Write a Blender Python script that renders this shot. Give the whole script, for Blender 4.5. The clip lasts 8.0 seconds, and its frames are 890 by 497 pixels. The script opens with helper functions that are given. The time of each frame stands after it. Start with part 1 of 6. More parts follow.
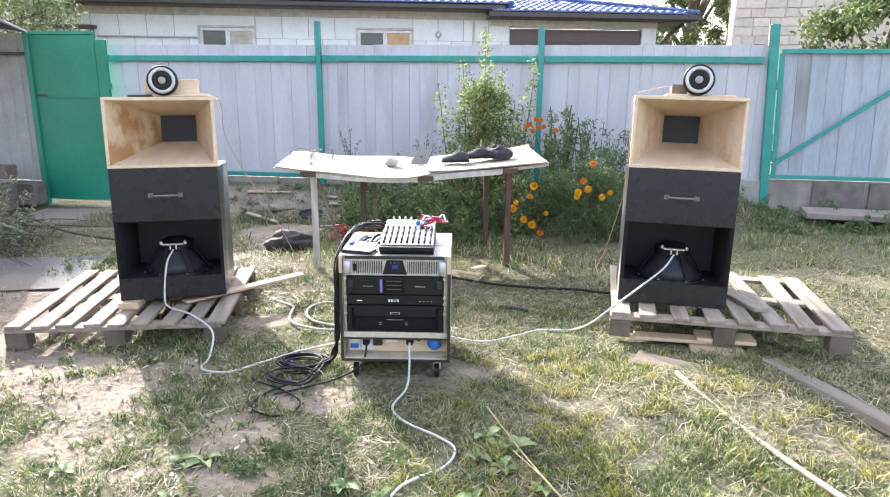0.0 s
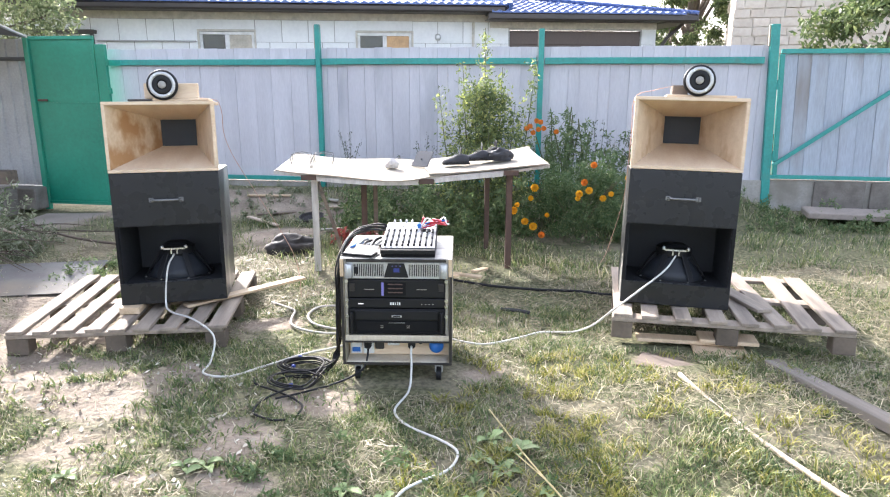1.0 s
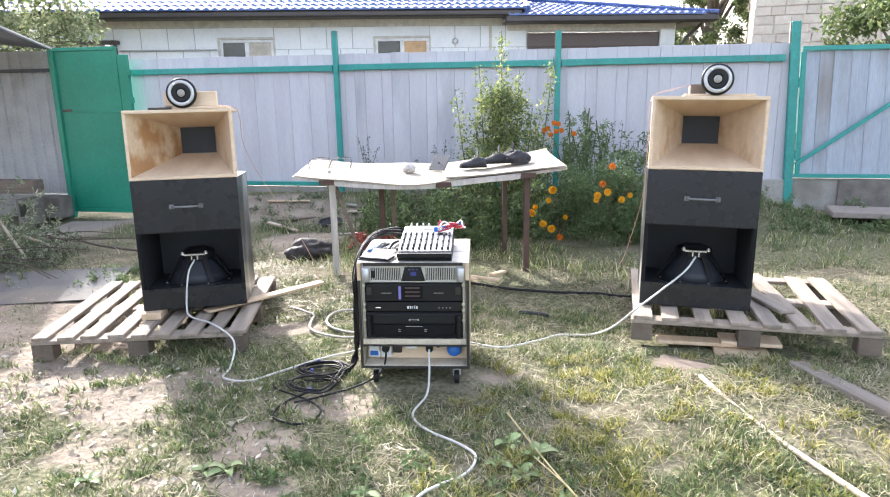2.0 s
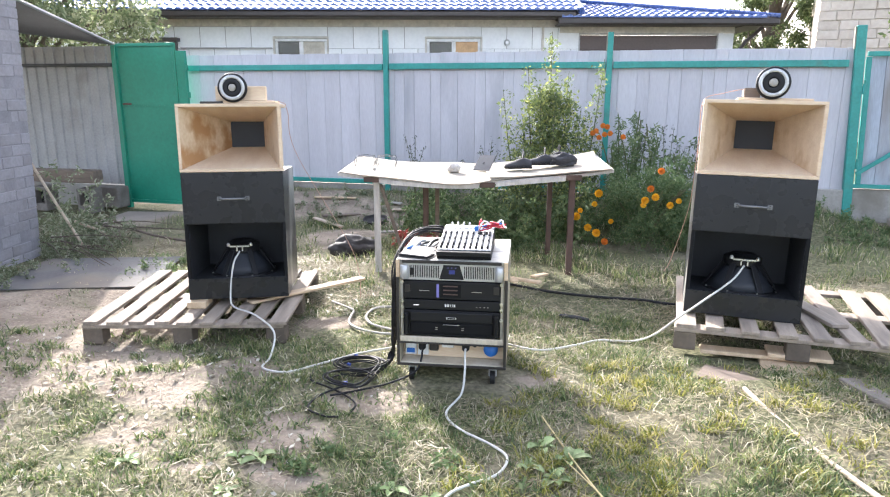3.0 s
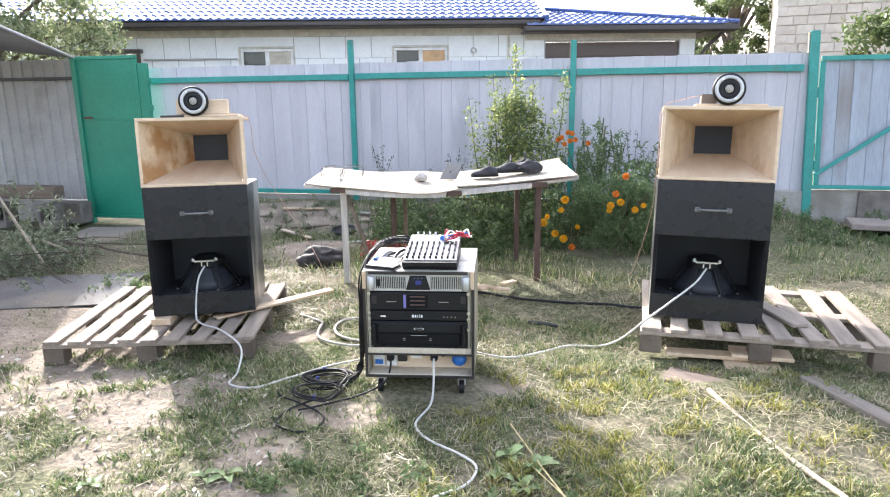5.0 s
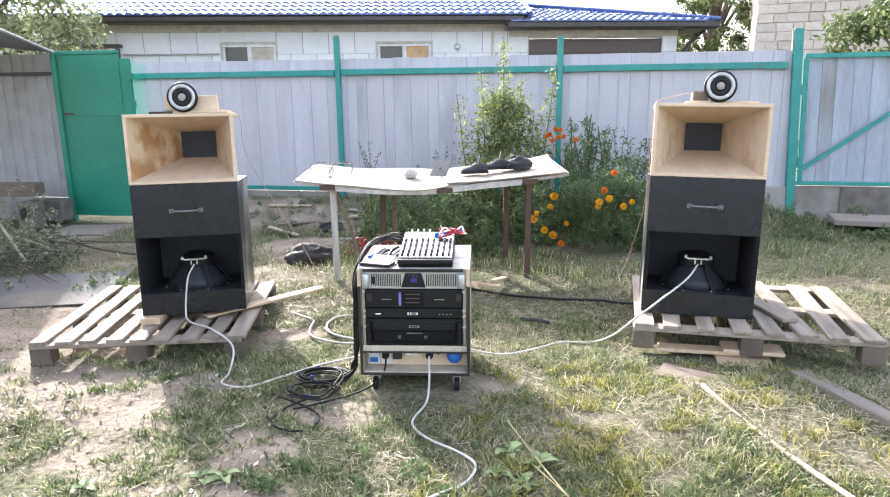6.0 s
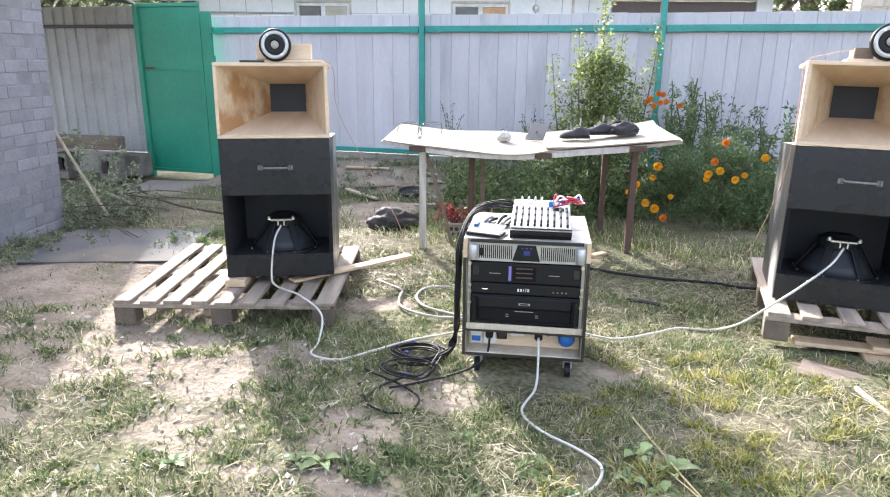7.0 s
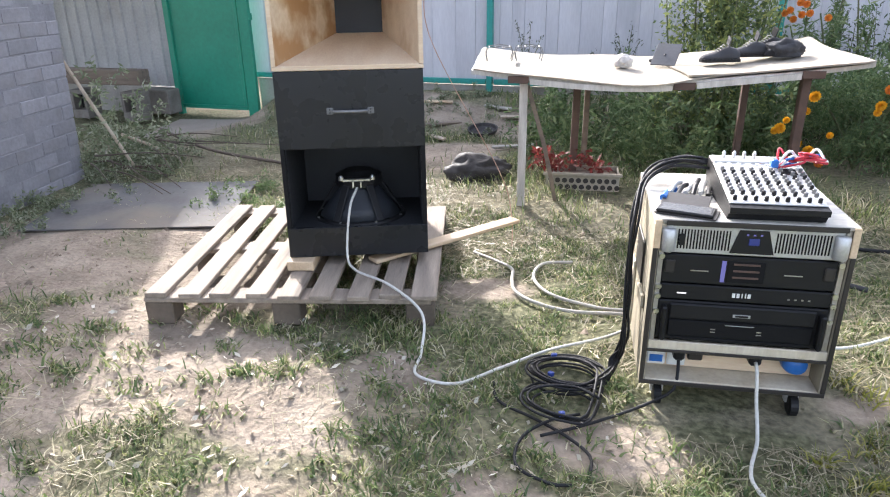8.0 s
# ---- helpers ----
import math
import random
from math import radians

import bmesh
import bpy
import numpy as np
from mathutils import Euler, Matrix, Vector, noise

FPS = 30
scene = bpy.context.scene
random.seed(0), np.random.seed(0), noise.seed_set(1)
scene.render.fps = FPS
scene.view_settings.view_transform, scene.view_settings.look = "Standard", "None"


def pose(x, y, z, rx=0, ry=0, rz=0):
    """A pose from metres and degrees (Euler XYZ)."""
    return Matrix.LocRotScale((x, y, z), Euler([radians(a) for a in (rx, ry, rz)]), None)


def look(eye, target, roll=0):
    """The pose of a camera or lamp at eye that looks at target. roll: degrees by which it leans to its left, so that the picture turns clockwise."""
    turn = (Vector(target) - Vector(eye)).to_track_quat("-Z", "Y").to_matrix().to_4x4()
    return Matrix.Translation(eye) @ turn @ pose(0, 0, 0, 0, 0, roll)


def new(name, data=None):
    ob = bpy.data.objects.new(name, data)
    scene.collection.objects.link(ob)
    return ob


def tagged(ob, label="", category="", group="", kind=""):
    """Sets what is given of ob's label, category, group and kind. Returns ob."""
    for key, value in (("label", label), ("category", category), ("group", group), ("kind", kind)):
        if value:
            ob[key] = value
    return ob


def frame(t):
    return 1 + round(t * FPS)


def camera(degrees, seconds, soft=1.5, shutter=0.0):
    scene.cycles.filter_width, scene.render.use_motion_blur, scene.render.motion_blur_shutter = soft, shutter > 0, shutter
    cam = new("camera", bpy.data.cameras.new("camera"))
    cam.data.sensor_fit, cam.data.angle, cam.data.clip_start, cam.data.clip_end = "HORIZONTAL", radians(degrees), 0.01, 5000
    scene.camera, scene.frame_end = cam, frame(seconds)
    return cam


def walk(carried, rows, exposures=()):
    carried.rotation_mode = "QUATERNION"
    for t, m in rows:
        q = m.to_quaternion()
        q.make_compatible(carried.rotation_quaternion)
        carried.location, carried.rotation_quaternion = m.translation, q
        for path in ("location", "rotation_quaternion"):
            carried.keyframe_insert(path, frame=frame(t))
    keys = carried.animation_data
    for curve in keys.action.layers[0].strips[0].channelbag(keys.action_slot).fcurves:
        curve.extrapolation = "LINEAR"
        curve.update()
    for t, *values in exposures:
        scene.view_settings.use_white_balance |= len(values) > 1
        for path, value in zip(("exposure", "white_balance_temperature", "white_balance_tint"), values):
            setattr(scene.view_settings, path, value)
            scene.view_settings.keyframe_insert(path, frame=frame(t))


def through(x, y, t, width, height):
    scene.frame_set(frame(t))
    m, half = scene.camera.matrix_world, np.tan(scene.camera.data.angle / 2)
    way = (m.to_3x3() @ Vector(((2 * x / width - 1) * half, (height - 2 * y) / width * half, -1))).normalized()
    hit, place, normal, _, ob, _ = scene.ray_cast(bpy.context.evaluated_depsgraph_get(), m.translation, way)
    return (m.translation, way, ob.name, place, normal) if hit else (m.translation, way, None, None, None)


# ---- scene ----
cam = camera(67.0, 8.0, 1.1)
PATH = [
    (0, (0.72, -0.159, 1.433), (0.411, 1.757, 0.948), 0.5),
    (0.5, (0.723, -0.154, 1.433), (0.423, 1.765, 0.955), 0.4),
    (1, (0.717, -0.152, 1.434), (0.405, 1.765, 0.955), 0.1),
    (2.5, (0.748, -0.141, 1.423), (0.319, 1.758, 0.963), -0.9),
    (3, (0.76, -0.133, 1.415), (0.256, 1.746, 0.953), 0.1),
    (3.5, (0.768, -0.142, 1.419), (0.282, 1.744, 0.965), -0.5),
    (4, (0.781, -0.131, 1.424), (0.32, 1.764, 0.98), -0.8),
    (4.5, (0.796, -0.125, 1.427), (0.343, 1.773, 0.986), -0.8),
    (6, (0.731, -0.128, 1.432), (0.356, 1.784, 0.979), -0.6),
    (6.5, (0.603, -0.074, 1.403), (0.118, 1.788, 0.856), -1.1),
    (7, (0.424, 0.124, 1.359), (-0.111, 1.973, 0.815), 0.5),
    (7.5, (0.116, 0.473, 1.303), (-0.598, 2.252, 0.733), 0.5),
    (8, (-0.257, 0.913, 1.26), (-0.85, 2.673, 0.518), -0.8),
]
walk(cam, [(t, look(eye, target, roll)) for t, eye, target, roll in PATH], [(0, 2.41, 6200, 14), (6, 2.41, 6200, 14), (7.5, 2.4, 6200, 14), (8, 2.22, 6200, 14)])

# ---------------- light ----------------
SUN_AZ, SUN_EL = 40.0, 28.5          # light travels towards +x / -y
world = bpy.data.worlds.new("sky")
scene.world = world
world.use_nodes = True
wn = world.node_tree.nodes
wl = world.node_tree.links
sky = wn.new("ShaderNodeTexSky")
sky.sky_type = "NISHITA"
sky.sun_disc = False
sky.sun_elevation = radians(SUN_EL)
sky.sun_rotation = radians(-SUN_AZ)
sky.air_density, sky.dust_density = 1.0, 4.0
haze = wn.new("ShaderNodeHueSaturation")        # thin high haze takes the blue out of the sky
haze.inputs["Saturation"].default_value = 0.55
wl.new(sky.outputs["Color"], haze.inputs["Color"])
wn["Background"].inputs["Strength"].default_value = 0.15
wl.new(haze.outputs["Color"], wn["Background"].inputs["Color"])
sun = new("sun", bpy.data.lights.new("sun", "SUN"))
sun.data.energy, sun.data.angle, sun.data.color = 2.4, radians(0.6), (1.0, 0.955, 0.87)
_a, _e = radians(SUN_AZ), radians(SUN_EL)
sun.matrix_world = look((0, 0, 0), (math.sin(_a) * math.cos(_e), -math.cos(_a) * math.cos(_e), -math.sin(_e)))

# ---------------- helpers ----------------


def thing(name, m, label, category, group="", kind=""):
    ob = new(name)
    ob.empty_display_size = 0.1
    ob.matrix_world = m
    return tagged(ob, label, category, group, kind)


def finish(bm, material, smooth=False):
    me = bpy.data.meshes.new("mesh")
    bmesh.ops.recalc_face_normals(bm, faces=bm.faces)
    bm.to_mesh(me)
    bm.free()
    if smooth:
        for p in me.polygons:
            p.use_smooth = True
    me.materials.append(material)
    return me


def part(name, bm, material, parent, label="", m=None, smooth=False, kind=""):
    ob = new(name, bm if isinstance(bm, bpy.types.Mesh) else finish(bm, material, smooth))
    ob.parent = parent
    if m is not None:
        ob.matrix_basis = m
    return tagged(ob, label, kind=kind)


def solo(name, bm, material, m, label, category, group="", kind="", smooth=False):
    ob = new(name, bm if isinstance(bm, bpy.types.Mesh) else finish(bm, material, smooth))
    ob.matrix_world = m
    return tagged(ob, label, category, group, kind)


def slab(x0, x1, y0, y1, z0, z1, bevel=0.002, bm=None, m=None):
    """A bevelled block between the given limits."""
    bm = bm or bmesh.new()
    t = Matrix.Translation(((x0 + x1) / 2, (y0 + y1) / 2, (z0 + z1) / 2)) @ Matrix.Diagonal((x1 - x0, y1 - y0, z1 - z0, 1))
    made = bmesh.ops.create_cube(bm, size=1, matrix=(m @ t) if m is not None else t)["verts"]
    if bevel:
        edges = {e for v in made for e in v.link_edges}
        bmesh.ops.bevel(bm, geom=list(edges), offset=bevel, segments=1, affect="EDGES", profile=0.5)
    return bm


def lathe(profile, n=24, bm=None, m=None, cap=True):
    """A body turned round z from (radius, height) pairs."""
    bm = bm or bmesh.new()
    m = m if m is not None else Matrix()
    rings = []
    for r, z in profile:
        rings.append([bm.verts.new(m @ Vector((r * math.cos(2 * math.pi * k / n), r * math.sin(2 * math.pi * k / n), z))) for k in range(n)])
    for a, b in zip(rings, rings[1:]):
        for k in range(n):
            bm.faces.new((a[k], a[(k + 1) % n], b[(k + 1) % n], b[k]))
    if cap:
        bm.faces.new(rings[0][::-1])
        bm.faces.new(rings[-1])
    return bm


def smooth_line(points, step=0.02):
    """Points along a Catmull-Rom curve through the given ones."""
    p = [Vector(q) for q in points]
    p = [p[0] * 2 - p[1]] + p + [p[-1] * 2 - p[-2]]
    out = []
    for a, b, c, d in zip(p, p[1:], p[2:], p[3:]):
        n = max(2, int((c - b).length / step))
        for k in range(n):
            t = k / n
            out.append(0.5 * ((2 * b) + (c - a) * t + (2 * a - 5 * b + 4 * c - d) * t * t + (3 * b - a - 3 * c + d) * t ** 3))
    return out + [p[-2]]


def tube(points, r, sides=8, bm=None, step=0.02, taper=1.0):
    bm = bm or bmesh.new()
    line = smooth_line(points, step)
    rings = []
    side = None
    for k, q in enumerate(line):
        d = (line[min(k + 1, len(line) - 1)] - line[max(k - 1, 0)])
        d = d.normalized() if d.length > 1e-9 else Vector((0, 0, 1))
        if side is None:
            side = d.orthogonal().normalized()
        side = (side - d * side.dot(d)).normalized()
        up = d.cross(side)
        rr = r * (1 + (taper - 1) * k / max(1, len(line) - 1))
        rings.append([bm.verts.new(q + rr * (math.cos(2 * math.pi * s / sides) * side + math.sin(2 * math.pi * s / sides) * up)) for s in range(sides)])
    for a, b in zip(rings, rings[1:]):
        for s in range(sides):
            bm.faces.new((a[s], a[(s + 1) % sides], b[(s + 1) % sides], b[s]))
    bm.faces.new(rings[0][::-1])
    bm.faces.new(rings[-1])
    return bm


def fast_mesh(name, verts, faces_n, loops, material):
    """A mesh out of arrays: verts (n, 3), the corner count of each face, the corner indices."""
    me = bpy.data.meshes.new(name)
    me.vertices.add(len(verts))
    me.vertices.foreach_set("co", np.asarray(verts, np.float32).ravel())
    me.loops.add(len(loops))
    me.loops.foreach_set("vertex_index", np.asarray(loops, np.int32))
    me.polygons.add(len(faces_n))
    starts = np.concatenate([[0], np.cumsum(faces_n)[:-1]]).astype(np.int32)
    me.polygons.foreach_set("loop_start", starts)
    me.update(calc_edges=True)
    me.materials.append(material)
    return me


def smoothstep(a, b, x):
    t = np.clip((x - a) / (b - a), 0, 1)
    return t * t * (3 - 2 * t)


_W = np.random.default_rng(5)
_WAVES = [(_W.uniform(-1, 1, 2) * f, _W.uniform(0, 6.3), 1 / f ** 0.8) for f in (0.9, 1.4, 2.2, 3.1, 4.6, 6.5, 9.5, 13.0, 19.0) for _ in range(3)]


def rough_field(x, y):
    """A smooth uneven field of about -1 to 1."""
    s = 0
    for k, ph, a in _WAVES:
        s = s + a * np.sin(k[0] * x * 2.2 + k[1] * y * 2.2 + ph)
    return s / 2.2


def ground_z(x, y):
    x, y = np.asarray(x, float), np.asarray(y, float)
    z = 0.035 * smoothstep(0.7, 1.5, x) * smoothstep(7.5, 6.0, y) * smoothstep(2.0, 2.9, y)
    z = z + 0.05 * smoothstep(3.9, 4.8, y) * smoothstep(7.0, 5.6, y) * smoothstep(-2.2, -1.2, x)
    z = z - 0.11 * smoothstep(5.0, 7.0, y) * smoothstep(-3.9, -4.7, x)
    z = z + 0.14 * smoothstep(6.2, 7.4, y) * smoothstep(2.0, 3.0, x)
    z = z + 0.24 * smoothstep(6.3, 7.35, y) * smoothstep(9.0, 7.6, y) * smoothstep(-4.5, -4.0, x) * smoothstep(3.0, 2.5, x)
    near = smoothstep(11, 8, np.hypot(x, y - 3))
    return z + 0.016 * rough_field(x, y) * near


PATCHES = ((-0.55, 2.16, 0.17, 0.12), (-0.42, 1.86, 0.2, 0.09), (-0.3, 2.56, 0.16, 0.09), (-1.5, 2.4, 0.42, 0.2), (-1.3, 2.0, 0.4, 0.22),
           (-0.85, 1.85, 0.2, 0.1), (-1.75, 2.75, 0.4, 0.18), (1.3, 3.22, 0.16, 0.1), (0.42, 2.98, 0.2, 0.1), (-2.5, 2.4, 0.7, 0.35),
           (-2.9, 3.1, 0.7, 0.45), (-3.2, 3.4, 0.7, 0.5), (-2.6, 3.6, 0.35, 0.3), (-4.6, 6.3, 0.6, 0.5), (-1.9, 5.6, 0.5, 0.5), (-0.9, 3.5, 0.25, 0.12),
           (-2.7, 6.75, 0.8, 0.3), (-1.5, 6.5, 0.4, 0.3), (-1.95, 1.9, 0.5, 0.25), (-2.2, 3.3, 0.5, 0.4), (-1.1, 2.75, 0.15, 0.1))


def bare(x, y):
    """How bare of grass the soil is, 0 to 1."""
    x, y = np.asarray(x, float), np.asarray(y, float)
    b = 0 * x
    for cx, cy, rx, ry in PATCHES:
        d = np.hypot((x - cx) / rx, (y - cy) / ry) + 0.35 * rough_field(x * 1.7 + 3, y * 1.7)
        b = np.maximum(b, smoothstep(1.25, 0.7, d))
    left = smoothstep(-0.5, -1.4, x) * smoothstep(3.4, 2.8, y)
    b = np.maximum(b, left * smoothstep(-0.35, 0.5, rough_field(x * 1.5 + 9, y * 2.2 - 4)))
    b = np.maximum(b, 0.35 * smoothstep(0.5, 0.9, rough_field(x * 1.3 - 5, y * 1.9 + 2)))
    return b


# ---------------- materials ----------------


def node_mat(name):
    ma = bpy.data.materials.new(name)
    ma.use_nodes = True
    return ma, ma.node_tree.nodes, ma.node_tree.links, ma.node_tree.nodes["Principled BSDF"]


def surface(name, base, other=None, rough=0.6, metal=0.0, scale=6.0, fine=60.0, bump=0.15, stretch=(1, 1, 1), vary=0.0, dirt=None,
            dirt_at=(0.55, 0.7), gloss=0.5, coat=0.0, gain=0.25, depth=0.004, bump_scale=None):
    """A surface with colour that drifts at two scales, fine relief, and stains."""
    ma, n, l, out = node_mat(name)
    other = other or tuple(0.75 * c for c in base)
    co = n.new("ShaderNodeTexCoord")
    mp = n.new("ShaderNodeMapping")
    mp.inputs["Scale"].default_value = stretch
    l.new(co.outputs["Object"], mp.inputs["Vector"])
    vec = mp.outputs["Vector"]
    info = n.new("ShaderNodeObjectInfo")
    if vary:
        shift = n.new("ShaderNodeVectorMath")
        shift.operation = "ADD"
        mul = n.new("ShaderNodeMath")
        mul.operation = "MULTIPLY"
        mul.inputs[1].default_value = 37.0
        l.new(info.outputs["Random"], mul.inputs[0])
        l.new(vec, shift.inputs[0])
        l.new(mul.outputs[0], shift.inputs[1])
        vec = shift.outputs["Vector"]
    big = n.new("ShaderNodeTexNoise")
    big.inputs["Scale"].default_value = scale
    big.inputs["Detail"].default_value = 5
    small = n.new("ShaderNodeTexNoise")
    small.inputs["Scale"].default_value = fine
    small.inputs["Detail"].default_value = 4
    l.new(vec, big.inputs["Vector"])
    l.new(vec, small.inputs["Vector"])
    ramp = n.new("ShaderNodeValToRGB")
    ramp.color_ramp.elements[0].position, ramp.color_ramp.elements[1].position = 0.32, 0.68
    ramp.color_ramp.elements[0].color, ramp.color_ramp.elements[1].color = (*other, 1), (*base, 1)
    l.new(big.outputs["Fac"], ramp.inputs["Fac"])
    col = ramp.outputs["Color"]
    mix = n.new("ShaderNodeMix")
    mix.data_type, mix.blend_type = "RGBA", "OVERLAY"
    mix.inputs["Factor"].default_value = gain
    l.new(col, mix.inputs["A"])
    l.new(small.outputs["Fac"], mix.inputs["B"])
    col = mix.outputs["Result"]
    if vary:
        hsv = n.new("ShaderNodeHueSaturation")
        mr = n.new("ShaderNodeMapRange")
        mr.inputs["To Min"].default_value, mr.inputs["To Max"].default_value = 1 - vary, 1 + vary
        l.new(info.outputs["Random"], mr.inputs["Value"])
        l.new(mr.outputs["Result"], hsv.inputs["Value"])
        l.new(col, hsv.inputs["Color"])
        col = hsv.outputs["Color"]
    if dirt:
        st = n.new("ShaderNodeTexNoise")
        st.inputs["Scale"].default_value = scale * 0.45
        st.inputs["Detail"].default_value = 7
        l.new(vec, st.inputs["Vector"])
        sr = n.new("ShaderNodeMapRange")
        sr.inputs["From Min"].default_value, sr.inputs["From Max"].default_value = dirt_at
        l.new(st.outputs["Fac"], sr.inputs["Value"])
        dm = n.new("ShaderNodeMix")
        dm.data_type = "RGBA"
        l.new(sr.outputs["Result"], dm.inputs["Factor"])
        l.new(col, dm.inputs["A"])
        dm.inputs["B"].default_value = (*dirt, 1)
        col = dm.outputs["Result"]
    l.new(col, out.inputs["Base Color"])
    rr = n.new("ShaderNodeMapRange")
    rr.inputs["To Min"].default_value, rr.inputs["To Max"].default_value = max(0.02, rough - 0.12), min(1, rough + 0.12)
    l.new(small.outputs["Fac"], rr.inputs["Value"])
    l.new(rr.outputs["Result"], out.inputs["Roughness"])
    out.inputs["Metallic"].default_value = metal
    out.inputs["Specular IOR Level"].default_value = gloss
    out.inputs["Coat Weight"].default_value = coat
    out.inputs["Coat Roughness"].default_value = 0.08
    if bump:
        bp = n.new("ShaderNodeBump")
        bp.inputs["Strength"].default_value = bump
        bp.inputs["Distance"].default_value = depth
        l.new(small.outputs["Fac"], bp.inputs["Height"])
        l.new(bp.outputs["Normal"], out.inputs["Normal"])
    return ma


def leafy(name, stops, rough=0.55, through=0.35, clump=0.0):
    """Leaves: colour by piece and, with clump, by tuft; some light passing through."""
    ma, n, l, out = node_mat(name)
    geo = n.new("ShaderNodeNewGeometry")
    ramp = n.new("ShaderNodeValToRGB")
    els = ramp.color_ramp.elements
    while len(els) < len(stops):
        els.new(0.5)
    for e, (p, c) in zip(els, stops):
        e.position, e.color = p, (*c, 1)
    fac = geo.outputs["Random Per Island"]
    if clump:
        co = n.new("ShaderNodeTexCoord")
        tuft = n.new("ShaderNodeTexNoise")
        tuft.inputs["Scale"].default_value, tuft.inputs["Detail"].default_value = 11, 3
        l.new(co.outputs["Object"], tuft.inputs["Vector"])
        drift = n.new("ShaderNodeMapRange")
        drift.inputs["From Min"].default_value, drift.inputs["From Max"].default_value = 0.3, 0.7
        drift.inputs["To Min"].default_value, drift.inputs["To Max"].default_value = -clump, clump
        l.new(tuft.outputs["Fac"], drift.inputs["Value"])
        both = n.new("ShaderNodeMath")
        both.use_clamp = True
        l.new(fac, both.inputs[0])
        l.new(drift.outputs["Result"], both.inputs[1])
        fac = both.outputs[0]
    l.new(fac, ramp.inputs["Fac"])
    l.new(ramp.outputs["Color"], out.inputs["Base Color"])
    out.inputs["Roughness"].default_value = rough
    out.inputs["Specular IOR Level"].default_value = 0.35
    tr = n.new("ShaderNodeBsdfTranslucent")
    l.new(ramp.outputs["Color"], tr.inputs["Color"])
    mx = n.new("ShaderNodeMixShader")
    mx.inputs["Fac"].default_value = through
    l.new(out.outputs["BSDF"], mx.inputs[1])
    l.new(tr.outputs["BSDF"], mx.inputs[2])
    l.new(mx.outputs["Shader"], n["Material Output"].inputs["Surface"])
    return ma


M = {}
M["laminate"] = surface("black_laminate", (0.014, 0.015, 0.019), (0.01, 0.011, 0.014), rough=0.28, scale=3, fine=9, bump=0.0, gloss=0.36, gain=0.1)
M["black"] = surface("black_plastic", (0.011, 0.011, 0.012), (0.008, 0.008, 0.009), rough=0.5, fine=140, bump=0.08, gloss=0.3)
# black with pale blotches drawn out vertically
M["streaked_side"] = surface("pale_streaked_black_side", (0.03, 0.03, 0.032), (0.015, 0.015, 0.017), rough=0.32, scale=7, fine=60, stretch=(1, 1, 0.35), bump=0.05, dirt=(0.42, 0.42, 0.39), dirt_at=(0.5, 0.68))
M["deep_black"] = surface("matt_black_board", (0.005, 0.005, 0.006), rough=0.7, fine=80, gloss=0.25)
# bay boards: black lifted to grey, veiling glare put into the colour
M["bay_black"] = surface("haze_lifted_black_board", (0.03, 0.032, 0.036), (0.022, 0.023, 0.026), rough=0.6, scale=4, fine=80, gloss=0.4)
M["cone"] = surface("dark_blue_black_paper", (0.024, 0.027, 0.034), (0.017, 0.02, 0.026), rough=0.6, fine=120, bump=0.2)
M["strap"] = surface("dull_grey_strap", (0.22, 0.22, 0.22), (0.14, 0.14, 0.14), rough=0.5, metal=0.6, fine=120, bump=0.05)
M["steel"] = surface("bright_steel", (0.7, 0.7, 0.68), (0.55, 0.55, 0.54), rough=0.3, metal=1.0, fine=120, bump=0.05)
M["silver"] = surface("silver_paint", (0.55, 0.55, 0.54), (0.45, 0.45, 0.45), rough=0.4, metal=0.5, fine=160, bump=0.05)
M["ply"] = surface("birch_plywood", (0.7, 0.55, 0.39), (0.6, 0.45, 0.3), rough=0.6, scale=5, fine=45, stretch=(0.5, 3, 3), bump=0.12, gain=0.25, dirt=(0.46, 0.29, 0.15), dirt_at=(0.56, 0.76))
M["ply_stained"] = surface("stained_birch_plywood", (0.7, 0.55, 0.38), (0.6, 0.45, 0.29), rough=0.6, scale=9, fine=45, stretch=(2, 1.2, 1.2), bump=0.12, dirt=(0.42, 0.23, 0.1), dirt_at=(0.46, 0.58))
M["ply_grain"] = surface("birch_plywood_floor", (0.71, 0.56, 0.4), (0.62, 0.46, 0.31), rough=0.6, scale=4, fine=50, stretch=(3, 0.5, 3), bump=0.12)
M["pine"] = surface("fresh_pine", (0.6, 0.46, 0.31), (0.48, 0.35, 0.22), rough=0.65, scale=4, fine=40, stretch=(4, 0.4, 4), bump=0.2, vary=0.12)
M["pallet"] = surface("weathered_pine", (0.34, 0.28, 0.22), (0.22, 0.18, 0.145), rough=0.85, scale=5, fine=42, stretch=(5, 0.5, 5), bump=0.45, vary=0.18, dirt=(0.12, 0.1, 0.08), dirt_at=(0.58, 0.75))
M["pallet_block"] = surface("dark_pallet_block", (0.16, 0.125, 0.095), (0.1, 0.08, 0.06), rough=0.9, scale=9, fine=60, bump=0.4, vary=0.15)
M["case_wood"] = surface("worn_case_plywood", (0.6, 0.54, 0.43), (0.47, 0.4, 0.29), rough=0.6, scale=7, fine=50, stretch=(2, 2, 0.6), bump=0.15, dirt=(0.28, 0.23, 0.17), dirt_at=(0.56, 0.72))
